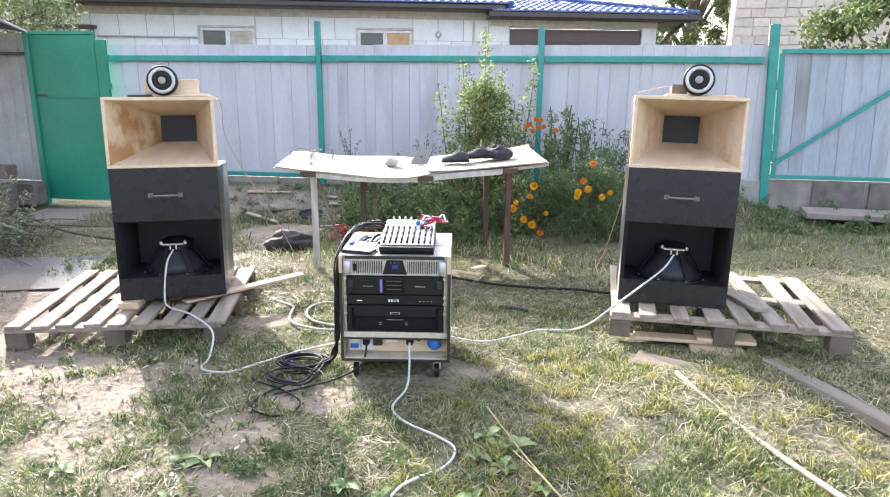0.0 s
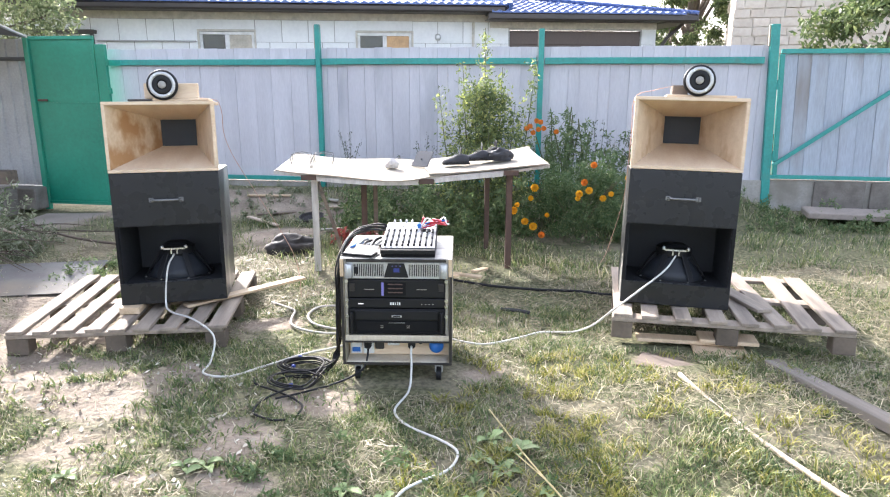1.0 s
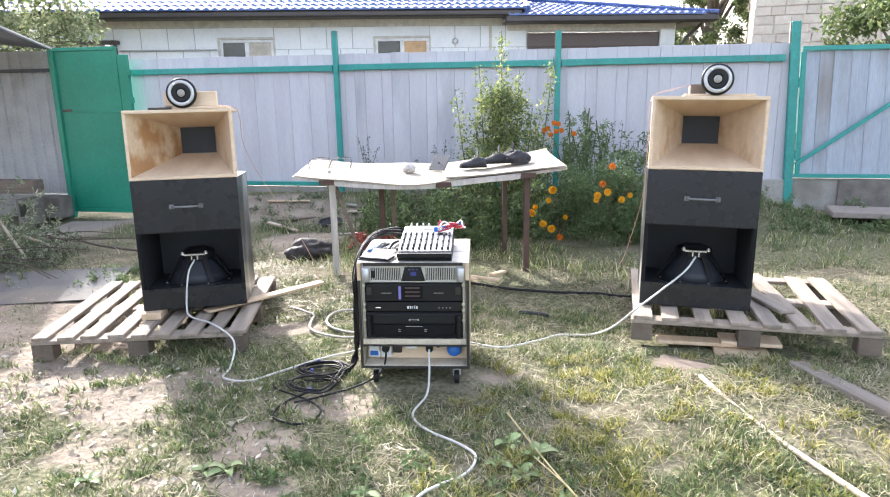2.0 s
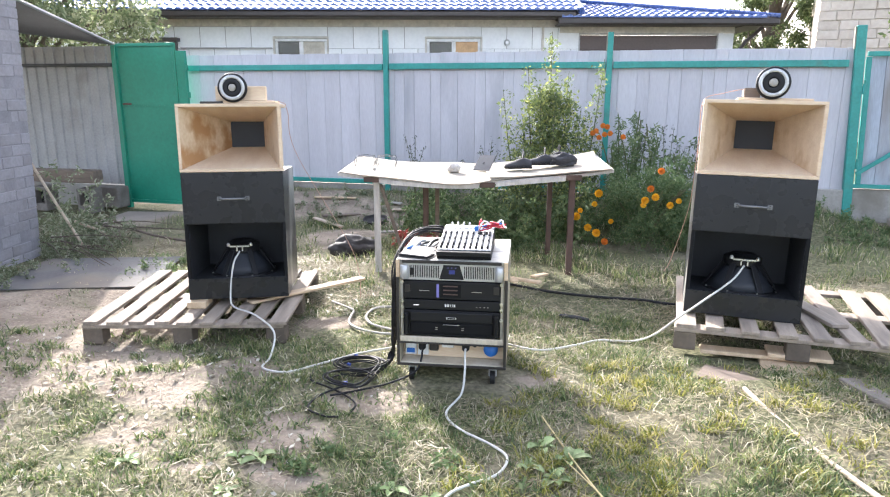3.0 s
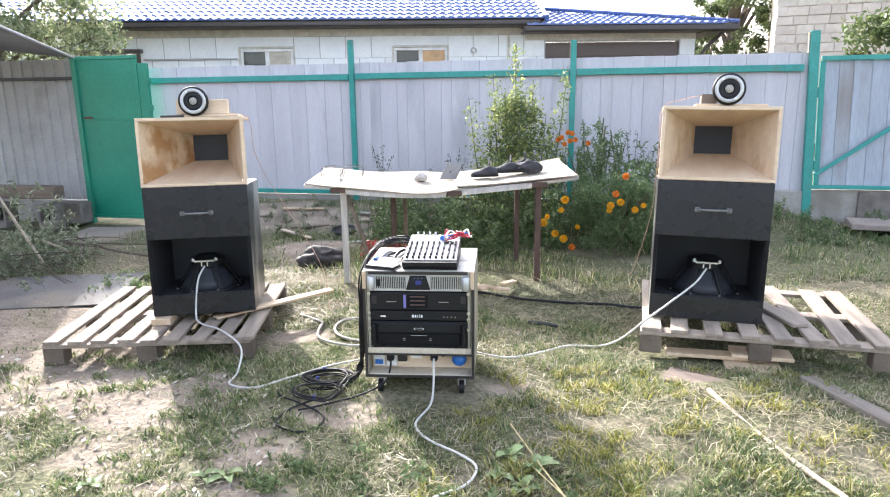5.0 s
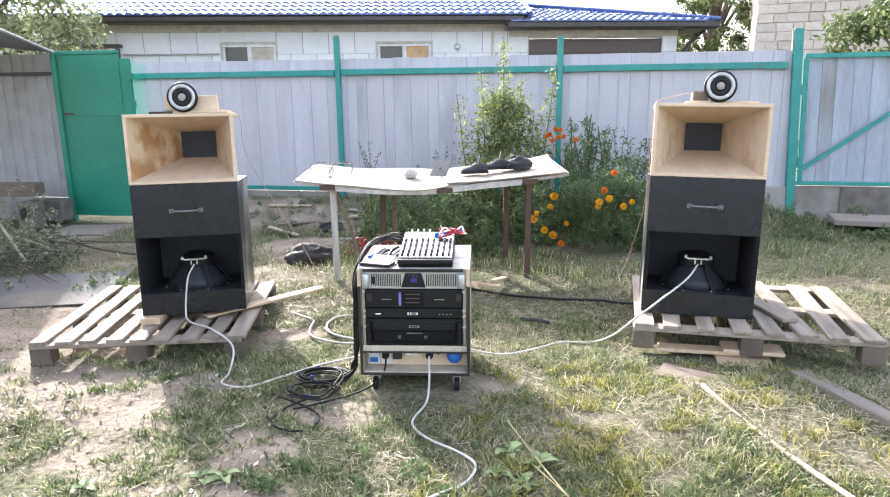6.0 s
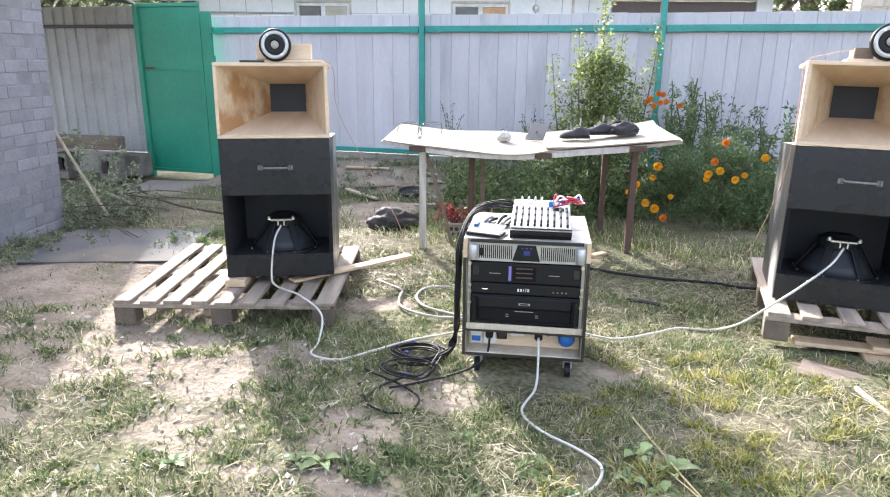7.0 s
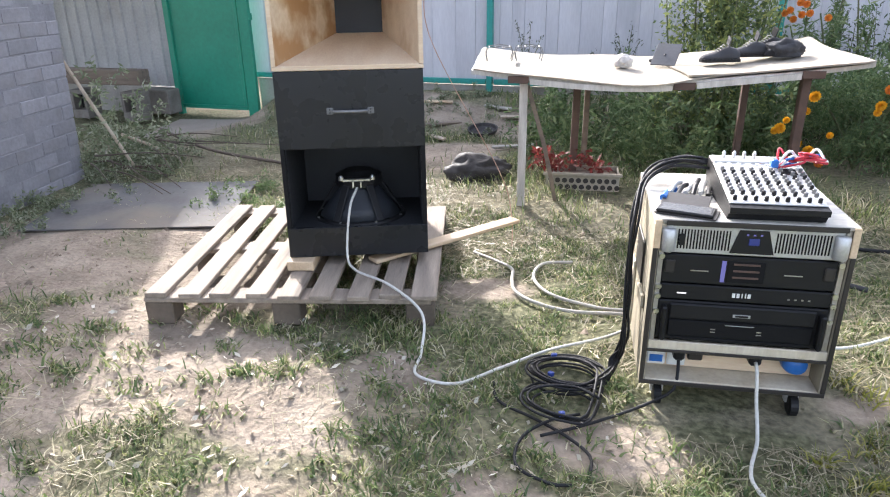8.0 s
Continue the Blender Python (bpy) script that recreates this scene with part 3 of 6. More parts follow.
def build_grass():
    rng = np.random.default_rng(11)

    def field(n, x0, x1, y0, y1):
        x, y = rng.uniform(x0, x1, n), rng.uniform(y0, y1, n)
        clump = 0.5 + 0.5 * rough_field(x * 2.6 + 1, y * 2.6 - 7)
        p = (1 - 0.96 * bare(x, y)) * np.clip(0.25 + 1.0 * clump, 0.1, 1) * np.clip(0.75 + 0.9 * rough_field(x * 6.5 + 4, y * 6.5), 0.12, 1)
        path = smoothstep(-2.2, -2.8, x) * smoothstep(6.9, 6.0, y)
        p = p * (1 - 0.8 * path)
        k = (rng.uniform(0, 1, n) < p) & keep(x, y)
        return x[k], y[k], clump[k]

    x, y, c = field(360000, -3.6, 3.6, 0.9, 4.4)
    h = rng.uniform(0.015, 0.058, len(x)) * (0.5 + 0.75 * c)
    blades("grass", x, y, ground_z(x, y), h, rng.uniform(0.0025, 0.007, len(x)), rng.uniform(0.5, 1.3, len(x)), rng, M["grass"], "short trampled yard grass, half dry", "grass")
    x, y, c = field(60000, -4.6, 5.5, 4.4, 7.3)
    h = rng.uniform(0.03, 0.09, len(x)) * (0.6 + 0.8 * c)
    blades("grass", x, y, ground_z(x, y), h, rng.uniform(0.004, 0.007, len(x)), rng.uniform(0.3, 1.1, len(x)), rng, M["grass"], "rough longer grass by the fence", "grass")
    # tufts standing out of the worn soil
    cx, cy = rng.uniform(-2.7, 0.6, 300), rng.uniform(1.2, 3.0, 300)
    k = rng.uniform(0, 1, 300) < 0.25 + 0.6 * bare(cx, cy)
    cx, cy = cx[k], cy[k]
    per = 46
    a, d = rng.uniform(0, 6.28, (len(cx), per)), rng.uniform(0.0, 1.0, (len(cx), per)) ** 0.7 * rng.uniform(0.03, 0.085, (len(cx), 1))
    x, y = (cx[:, None] + np.cos(a) * d * 1.5).ravel(), (cy[:, None] + np.sin(a) * d).ravel()
    blades("grass_tufts", x, y, ground_z(x, y), rng.uniform(0.018, 0.058, len(x)), rng.uniform(0.004, 0.011, len(x)), rng.uniform(0.6, 1.3, len(x)), rng, M["grass"], "ragged grass tufts on the worn soil", "grass")
    # tufts in the open part, with sunlight put into their yellow colour
    cx, cy = rng.uniform(0.2, 3.5, 620), rng.uniform(0.9, 3.3, 620)
    k = (rng.uniform(0, 1, 620) < 0.3 + 0.6 * smoothstep(-0.1, 0.3, rough_field(cx * 2 + 5, cy * 2))) & keep(cx, cy)
    cx, cy = cx[k], cy[k]
    a, d = rng.uniform(0, 6.28, (len(cx), per)), rng.uniform(0.0, 1.0, (len(cx), per)) ** 0.7 * rng.uniform(0.02, 0.07, (len(cx), 1))
    x, y = (cx[:, None] + np.cos(a) * d * 1.5).ravel(), (cy[:, None] + np.sin(a) * d).ravel()
    k = keep(x, y)
    x, y = x[k], y[k]
    blades("grass_tufts", x, y, ground_z(x, y), rng.uniform(0.02, 0.075, len(x)), rng.uniform(0.003, 0.008, len(x)), rng.uniform(0.5, 1.2, len(x)), rng, M["grass_sunlit"], "ragged grass tufts coloured a sunlit yellow", "grass")
    # thin grass over the rest of the yard
    for n, x0, x1, y0, y1 in ((60000, -6, 7, -4, 0.9), (30000, 3.6, 7, 0.9, 4.4), (10000, 5.5, 7.2, 4.4, 7.2)):
        x, y, c = field(n, x0, x1, y0, y1)
        blades("grass", x, y, ground_z(x, y), rng.uniform(0.02, 0.07, len(x)), rng.uniform(0.005, 0.009, len(x)), rng.uniform(0.6, 1.3, len(x)), rng, M["grass"], "thin yard grass", "grass")
    # crumbs of dry soil
    n = 9000
    x, y = rng.uniform(-3.2, 0.8, n), rng.uniform(1.1, 4.4, n)
    k = (rng.uniform(0, 1, n) < 0.15 + 0.85 * bare(x, y)) & keep(x, y)
    x, y = x[k], y[k]
    n = len(x)
    s = rng.uniform(0.003, 0.011, n) * (1 + 1.2 * (rng.uniform(0, 1, n) > 0.95))
    c = np.stack([x, y, ground_z(x, y)], -1)[:, None]
    q = np.array([[1, 0, 0], [-0.4, 0.9, 0], [-0.6, -0.8, 0], [0.1, 0.05, 0.8]])[None] * s[:, None, None] * rng.uniform(0.6, 1.4, (n, 4, 3))
    t = rng.uniform(0, 6.28, n)[:, None]
    q = np.stack([q[..., 0] * np.cos(t) - q[..., 1] * np.sin(t), q[..., 0] * np.sin(t) + q[..., 1] * np.cos(t), q[..., 2] - 0.001], -1)
    lo = (np.arange(n)[:, None] * 4 + np.array([0, 1, 3, 1, 2, 3, 2, 0, 3])[None]).ravel()
    tagged(new("soil_crumbs", fast_mesh("soil_crumbs", (c + q).reshape(-1, 3), np.full(3 * n, 3), lo, M["soil_crumb"])), "small dry soil crumbs on the bare ground", "soil", kind="stuff")
    # dry hay lying flat
    n = 100000
    x, y = rng.uniform(-3.4, 3.6, n), rng.uniform(1.0, 5.2, n)
    p = np.clip(0.45 + 0.7 * rough_field(x * 1.4 + 21, y * 1.4) + 0.45 * smoothstep(-0.2, 1.0, x), 0.05, 1) * (1 - 0.75 * bare(x, y))
    k = (rng.uniform(0, 1, n) < p) & keep(x, y)
    x, y = x[k], y[k]
    n = len(x)
    L, a, w = rng.uniform(0.02, 0.09, n), rng.uniform(0, 6.28, n), rng.uniform(0.0007, 0.0019, n)
    z = ground_z(x, y) + rng.uniform(0.004, 0.022, n)
    dx, dy = np.cos(a) * L / 2, np.sin(a) * L / 2
    px, py, dz = -np.sin(a) * w, np.cos(a) * w, rng.uniform(-0.012, 0.012, n)
    v = np.stack([np.stack([x - dx - px, y - dy - py, z - dz], -1), np.stack([x + dx - px, y + dy - py, z + dz], -1),
                  np.stack([x + dx + px, y + dy + py, z + dz + 0.001], -1), np.stack([x - dx + px, y - dy + py, z - dz + 0.001], -1)], 1)
    tagged(new("hay", fast_mesh("hay", v.reshape(-1, 3), np.full(n, 4), np.arange(4 * n), M["hay"])), "loose dry cut hay lying on the grass", "hay", kind="stuff")


build_grass()

# ---------------- fence and gates ----------------


def build_fence():
    f = thing("fence", pose(0, 7.33, 0), "lilac-grey board fence with teal posts and rails", "fence", kind="structure")
    for x, w, top in ((-1.95, 0.056, 2.06), (0.53, 0.058, 1.99), (2.845, 0.085, 2.01)):
        lean = Matrix.Translation((x, 0, top)) @ Matrix.Rotation(radians(-2.5 if x > 2 else 0), 4, "Y") @ Matrix.Translation((-x, 0, -top))
        post = part("post", slab(x - w / 2, x + w / 2, 0, 0.06, 0, top, 0.006), M["teal"], f, m=lean)
        part("post_strip", slab(x - w / 2 - 0.012, x - w / 2, 0.02, 0.055, 1.8, top - 0.01, 0.001), M["sheet_white"], post, "pale edge of the post")
    for x0, x1, z in ((-4.56, -1.99, 1.655), (-1.91, 0.49, 1.66), (0.57, 2.775, 1.66)):
        part("rail", slab(x0, x1, 0.02, 0.06, z - 0.03, z + 0.035, 0.004), M["teal"], f)
        for xe in (x0 + 0.09, x1 - 0.09):
            part("rail_cleat", slab(xe - 0.09, xe + 0.09, 0.012, 0.02, z - 0.033, z + 0.03, 0.001), M["teal"], f)
        part("rail", slab(x0, x1, 0.025, 0.06, 0.31, 0.36, 0.004), M["teal"], f)
    rng = random.Random(4)
    x = -4.6
    meshes = []
    for w in (0.196, 0.236, 0.116):
        bm = slab(0, w, 0, 0.016, 0, 1.48, 0.0015)
        meshes.append((w, finish(bm, M["fence"])))
    while x < 2.78:
        w, me = meshes[rng.choice((0, 0, 1)) if x < -2 else rng.choice((0, 2, 2, 0))]
        part("board", me, None, f, m=pose(x, 0.062 + rng.uniform(0, 0.003), 0.33 + rng.uniform(-0.004, 0.004)))
        x += w + 0.0022
    part("backing_sheet", slab(-4.6, 2.78, 0.082, 0.088, 0.33, 1.8, 0.0), M["fence"], f)
    part("footing_plank", slab(-4.55, 2.78, 0.05, 0.09, -0.2, 0.3, 0.006), M["concrete"], f, "weathered grey plank under the boards")
    part("footing", slab(2.3, 2.95, 0.01, 0.05, 0.1, 0.44, 0.01), M["concrete"], f, "grey concrete footing")


build_fence()


def build_yard_gate():
    g = thing("yard_gate", pose(2.93, 7.34, 0), "closed pale blue board gate with teal frame and diagonal brace", "gate")
    part("top_bar", slab(0, 4.2, 0, 0.04, 1.725, 1.77, 0.004), M["teal"], g)
    part("bottom_bar", slab(0, 4.2, 0, 0.04, 0.46, 0.5, 0.004), M["teal"], g)
    part("side_bar", slab(-0.01, 0.035, 0.0, 0.04, -1.22, 0, 0.004), M["teal"], g, m=pose(0, 0, 1.72) @ Matrix.Rotation(radians(-2.5), 4, "Y"))
    a = math.atan2(0.78, 1.06)
    part("brace", slab(0, 2.05, -0.02, 0.0, -0.02, 0.02, 0.003, m=pose(0.03, 0, 0.6) @ Matrix.Rotation(-a, 4, "Y")), M["teal"], g)
    rng = random.Random(9)
    x = 0.04
    for k in range(40):
        w = rng.choice((0.1, 0.13, 0.16))
        if x + w > 4.15:
            break
        part("board", slab(0, w, 0, 0.015, -1.26, 0, 0.003), M["fence_blue"] if x < 0.95 else M["fence"], g, m=pose(x, 0.042 + rng.uniform(0, 0.004), 1.725) @ Matrix.Rotation(radians(-2.2), 4, "Y"))
        x += w + 0.0015
    part("backing_sheet", slab(0.06, 4.15, 0.064, 0.07, 0.47, 1.72, 0.0), M["fence_blue"], g)
    for z in (0.7, 1.42):
        part("hinge", lathe([(0.014, -0.05), (0.014, 0.05)], 10, m=pose(-0.015 + (1.72 - z) * 0.044, 0.0, z)), M["teal"], g)
    solo("gate_footing", slab(2.95, 7.2, 7.37, 7.6, -0.05, 0.45, 0.01), M["concrete"], Matrix(), "dark stained concrete footing under the gate", "footing", kind="structure")
    for x0 in (3.4, 3.95, 4.7):
        solo("footing_panel", slab(x0, x0 + 0.5, 7.345, 7.37, 0.15, 0.44, 0.006), M["dark_concrete"], Matrix(), "dark stained sheet leaning on the footing", "sheet")
    solo("kerb_slab", slab(-1.3, 1.6, -0.16, 0.14, 0, 0.06, 0.008), M["path"], pose(4.5, 6.85, 0.15, 3, 0, -6), "pale concrete kerb below the gate", "kerb", kind="structure")


build_yard_gate()


def build_green_gate():
    g = thing("green_gate", pose(-5.45, 7.2, 0), "closed green sheet-metal garden gate", "gate")
    leaf = part("leaf", slab(0, 0.84, 0.02, 0.032, -0.03, 1.955, 0.002), M["green"], g)
    part("fold", slab(0.01, 0.83, 0.012, 0.02, 1.19, 1.2, 0.001), M["green"], leaf)
    for x0, x1, z0, z1 in ((0, 0.84, 1.915, 1.955), (0, 0.84, -0.03, 0.01), (0.8, 0.84, 0.015, 1.91)):
        part("frame_bar", slab(x0, x1, 0.0, 0.02, z0, z1, 0.003), M["green"], leaf)
    part("hinge_post", slab(-0.07, -0.005, -0.01, 0.05, -0.14, 1.94, 0.005), M["green"], g)
    part("latch_post", slab(0.85, 0.975, 0.0, 0.05, -0.14, 1.86, 0.005), M["green"], g)
    for z in (1.62, 1.3, 0.9):
        part("latch", slab(0.976, 1.005, -0.005, 0.03, z, z + 0.07, 0.004), M["green"], g)
    part("bolt", slab(0.03, 0.16, -0.012, 0.0, 1.21, 1.235, 0.003), M["leg_brown"], g, "rusty sliding bolt")


build_green_gate()


def build_tin_wall():
    w = thing("wall_tin", pose(-5.53, 7.25, 0), "grey corrugated sheet wall under the canopy", "wall", kind="structure")
    for k in range(5):
        bm = bmesh.new()
        prof = []
        for c in range(5):
            x = -k * 0.79 - c * 0.158
            prof += [(x, 0), (x - 0.1, 0), (x - 0.112, -0.022), (x - 0.146, -0.022)]
        prof.append((-(k + 1) * 0.79, 0))
        back = [(x, y + 0.004) for x, y in prof]
        low, high = ([[bm.verts.new((x, y, z)) for x, y in p] for p in (prof, back)] for z in (0.19, 1.93))
        for a in range(len(prof) - 1):
            for q in (0, 1):
                bm.faces.new((low[q][a], low[q][a + 1], high[q][a + 1], high[q][a]))
            bm.faces.new((low[0][a], low[0][a + 1], low[1][a + 1], low[1][a]))
            bm.faces.new((high[0][a], high[0][a + 1], high[1][a + 1], high[1][a]))
        part("sheet", bm, M["tin"], w)
    part("rail", slab(-4, 0, -0.06, -0.023, 1.68, 1.72, 0.003), M["dark_tin"], w)
    part("base", slab(-4, 0, -0.03, 0.1, -0.15, 0.18, 0.01), M["concrete"], w, "low concrete base")
    c = bmesh.new()
    pts = ((-5.5, 7.22, 1.94), (-4.08, 4.45, 2.12), (-9, 4.45, 2.5), (-9, 7.22, 2.35))
    c.faces.new([c.verts.new(p) for p in pts])
    bmesh.ops.solidify(c, geom=c.faces[:], thickness=0.03)
    canopy = solo("canopy", c, M["dark_tin"], Matrix(), "dark sheet lean-to roof over the passage", "roof", kind="structure")
    part("edge_trim", tube([(-5.5, 7.22, 1.955), (-4.79, 5.835, 2.045), (-4.08, 4.45, 2.135)], 0.018, 6, step=0.5), M["tin"], canopy, "pale metal edge of the roof")


build_tin_wall()


def build_outbuilding():
    m = Matrix.Translation((-4.15, 4.48, 0)) @ Matrix.Rotation(math.atan2(-0.974, 0.228), 4, "Z") @ Matrix.Rotation(radians(-2.2), 4, "X")
    w = thing("wall_outbuilding", m, "painted grey-lilac brick wall of an outbuilding", "wall", kind="structure")
    part("core", slab(0, 5.5, -0.3, 0, -0.1, 2.22, 0.0), M["mortar"], w)
    rng = random.Random(2)
    lens = (0.246, 0.25, 0.118)
    shapes = [finish(slab(0, L, -0.02, 0.0025, 0, 0.086, 0.005), M["brick"]) for L in lens]
    rest_v, rest_f = [], []
    course = 0.0905
    for r in range(24):
        x, z = -0.012, -0.03 + r * course
        k = 2 if r % 2 else 0
        while x < 4.6:
            dy, tilt = rng.uniform(-0.003, 0.0025), rng.uniform(-0.6, 0.6)
            if r < 22 and x < 3.0:
                part("brick", shapes[k], None, w, m=pose(x, dy, z + rng.uniform(-0.003, 0.003), 0, tilt, rng.uniform(-0.5, 0.5)))
            else:
                o = len(rest_v)
                x1, z1 = x + lens[k], z + 0.083
                rest_v += [(x, dy - 0.02, z), (x1, dy - 0.02, z), (x1, dy - 0.02, z1), (x, dy - 0.02, z1), (x + 0.004, dy + 0.0025, z + 0.004), (x1 - 0.004, dy + 0.0025, z + 0.004), (x1 - 0.004, dy + 0.0025, z1 - 0.004), (x + 0.004, dy + 0.0025, z1 - 0.004)]
                rest_f += [tuple(o + q for q in f) for f in ((4, 7, 6, 5), (0, 4, 5, 1), (1, 5, 6, 2), (2, 6, 7, 3), (3, 7, 4, 0))]
            x += lens[k] + 0.006
            k = rng.choice((0, 1, 1, 0))
        if r < 22:
            part("brick", shapes[1], None, w, m=pose(0.0, -0.252, z, 0, 0, 90))
    me = bpy.data.meshes.new("bricks")
    me.from_pydata(rest_v, [], rest_f)
    me.materials.append(M["brick"])
    part("far_brickwork", me, None, w, kind="stuff")


build_outbuilding()

# ---------------- neighbouring house ----------------
WINDOWS = ((0.47, 1.78), (-3.27, -2.0))


def tile_roof(u0, u1, y0, z0, slope, depth_at, rows, parent):
    """Wavy metal tiles: rows that step down towards the eave."""
    pitch, period, per = 0.35, 0.2, 6
    us = np.arange(u0, u1, period / per)
    c, s = math.cos(radians(slope)), math.sin(radians(slope))
    for r in range(rows):
        bm = bmesh.new()
        lines = []
        for d, lift in ((r * pitch - 0.02, 0.0), (r * pitch - 0.02, 0.035), ((r + 1) * pitch, 0.004)):
            lines.append([bm.verts.new((u, y0 + d * c, z0 + d * s + lift + 0.022 * (math.sin(2 * math.pi * u / period) if lift > 0 else -1) * (1 if lift > 0.01 else 0.6))) for u in us])
        for a, b in zip(lines, lines[1:]):
            for k in range(len(us) - 1):
                if (r + 0.5) * pitch < depth_at(us[k]):
                    bm.faces.new((a[k], a[k + 1], b[k + 1], b[k]))
        loose = [v for v in bm.verts if not v.link_faces]
        bmesh.ops.delete(bm, geom=loose, context="VERTS")
        if bm.faces:
            part("roof_sheet", bm, M["roof"], parent, smooth=False)
        else:
            bm.free()


def build_house():
    h = thing("house", pose(-4.6, 16.3, 0, 0, 0, 15), "white block house with a blue metal tile roof", "house")
    wall = part("wall", slab(-13, 8.0, 0.012, 0.3, 0, 1.5, 0), M["house_joint"], h)
    for a, b in ((-13, -3.27), (-2.0, 0.47), (1.78, 4.23)):
        slabbed = slab(a, b, 0.012, 0.3, 1.5, 2.62, 0)
        part("wall_pier", slabbed, M["house_joint"], h)
    part("wall_pier", slab(7.6, 8.0, 0.012, 0.3, 1.5, 2.72, 0), M["house_joint"], h)
    part("wall_head", slab(-13, 4.23, 0.012, 0.3, 2.62, 3.3, 0), M["house_joint"], h)
    part("wall_head", slab(4.23, 8.0, 0.012, 0.3, 2.72, 3.0, 0), M["house_joint"], h)
    part("wall_side", slab(7.7, 8.0, 0.3, 7, 0, 3.0, 0), M["house"], h)
    rng = random.Random(6)
    shapes = {}
    for r, (z, hh) in enumerate(((1.42, 0.47), (1.9, 0.47), (2.38, 0.5))):
        x = -9.5 - 0.3 * (r % 2)
        while x < 8.0:
            a, b = x, x + 0.62
            for w0, w1 in WINDOWS + ((4.2, 7.62),):
                if a < w1 and b > w0 and z + hh > 1.5:
                    if a >= w0 and b <= w1:
                        a = b
                    elif a < w0:
                        b = min(b, w0)
                    else:
                        a = max(a, w1)
            b = min(b, 8.0)
            if b - a > 0.06:
                key = (round(b - a, 2), hh)
                if key not in shapes:
                    shapes[key] = finish(slab(0, b - a - 0.012, 0, 0.014, 0, hh, 0.003), M["house"])
                part("block", shapes[key], None, wall, m=pose(a + 0.006, rng.uniform(0, 0.003), z))
            x += 0.628
    for k, (a, b) in enumerate(WINDOWS):
        win = part("window", slab(a, b, 0.02, 0.08, 2.545, 2.61, 0.004), M["frame_white"], h, "white framed window")
        for x0, x1, z0, z1 in ((a, a + 0.06, 1.5, 2.54), (b - 0.06, b, 1.5, 2.54), ((a + b) / 2 - 0.05, (a + b) / 2 + 0.05, 1.56, 2.54), (a + 0.065, b - 0.065, 1.5, 1.55)):
            part("frame", slab(x0, x1, 0.025, 0.08, z0, z1, 0.004), M["frame_white"], win)
        part("pane", slab(a + 0.06, (a + b) / 2 - 0.05, 0.05, 0.056, 1.55, 2.54, 0), M["glass"], win)
        part("lintel", slab(a - 0.02, b + 0.02, -0.002, 0.011, 2.665, 2.885, 0.003), M["house"], h)
        # dark plate behind the glass, standing for the unlit interior
        part("room_shade_plate", slab(a, b, 0.2, 0.29, 1.5, 2.6, 0), M["dark_tin"], win)
        part("blind", slab((a + b) / 2 + 0.05, b - 0.06, 0.05, 0.06, 1.55, 2.54, 0), M["orange_board"] if k == 0 else M["blind"], win, "drawn blind behind the glass")
        if k == 1:
            for j in range(12):
                part("slat", slab((a + b) / 2 + 0.055, b - 0.065, 0.042, 0.05, 1.6 + j * 0.078, 1.665 + j * 0.078, 0.002), M["blind"], win)
        for x0, x1, z0, z1 in ((a - 0.05, b + 0.05, 2.615, 2.66), (a - 0.05, a - 0.004, 1.5, 2.61), (b + 0.004, b + 0.05, 1.5, 2.61)):
            part("casing", slab(x0, x1, -0.012, 0.02, z0, z1, 0.003), M["soffit"], win)
    part("soffit", slab(-13, 3.7, -0.02, 0.011, 2.89, 3.0545, 0.0), M["soffit"], h, "cream trim under the eave")
    part("soffit_board", slab(-13, 3.95, -0.55, 0.01, 3.055, 3.09, 0.0), M["gutter"], h)
    # unseen slab behind the gutter, added to stop sun leaking onto the soffit
    part("eave_light_stop", slab(-13, 3.98, -0.02, 0.011, 3.095, 3.3, 0.0), M["gutter"], h)
    part("gutter", slab(-13, 4.0, -0.66, -0.552, 3.06, 3.2, 0.03), M["gutter"], h)
    part("soffit", slab(3.72, 8.0, -0.02, 0.011, 2.75, 2.9, 0.004), M["soffit"], h)
    part("soffit_board", slab(3.6, 8.75, -0.55, 0.01, 2.9, 2.93, 0), M["gutter"], h)
    part("gutter", slab(3.58, 8.8, -0.66, -0.552, 2.9, 3.06, 0.03), M["gutter"], h)
    part("gable", slab(8.02, 8.75, -0.54, 6, 2.88, 2.93, 0.0), M["gutter"], h)
    garage = part("garage_door", slab(4.23, 7.6, 0.06, 0.1, 0, 2.7, 0), M["garage"], h, "brown ribbed garage door")
    for j in range(6):
        part("rib", slab(4.24, 7.59, 0.045, 0.06, 2.66 - j * 0.3 - 0.29, 2.66 - j * 0.3, 0.006), M["garage"], garage)
    part("vent", lathe([(0.06, 0), (0.08, 0.05), (0.05, 0.1), (0.04, 0.14)], 12, m=pose(2.43, 0.0, 2.52) @ Matrix.Rotation(radians(90), 4, "X")), M["silver"], h, "grey flue outlet")
    part("downpipe", tube([(8.5, -0.4, 2.86), (8.4, -0.2, 2.7), (8.1, -0.08, 2.3), (8.06, -0.06, 1.2)], 0.045, 8, step=0.2), M["gutter"], h)
    part("wall_pipe", slab(3.28, 3.34, -0.04, 0.0, 1.4, 2.88, 0.01), M["soffit"], h)
    part("ledge_pipe", slab(-5.6, -3.34, -0.05, -0.01, 2.36, 2.4, 0.01), M["tin"], h)
    door = part("porch", slab(-7.25, -5.6, -0.2, 0.01, 2.53, 2.62, 0.01), M["gutter"], h, "dark door hood")
    part("porch_post", slab(-5.7, -5.62, -0.19, -0.12, 0, 2.52, 0.01), M["gutter"], door)
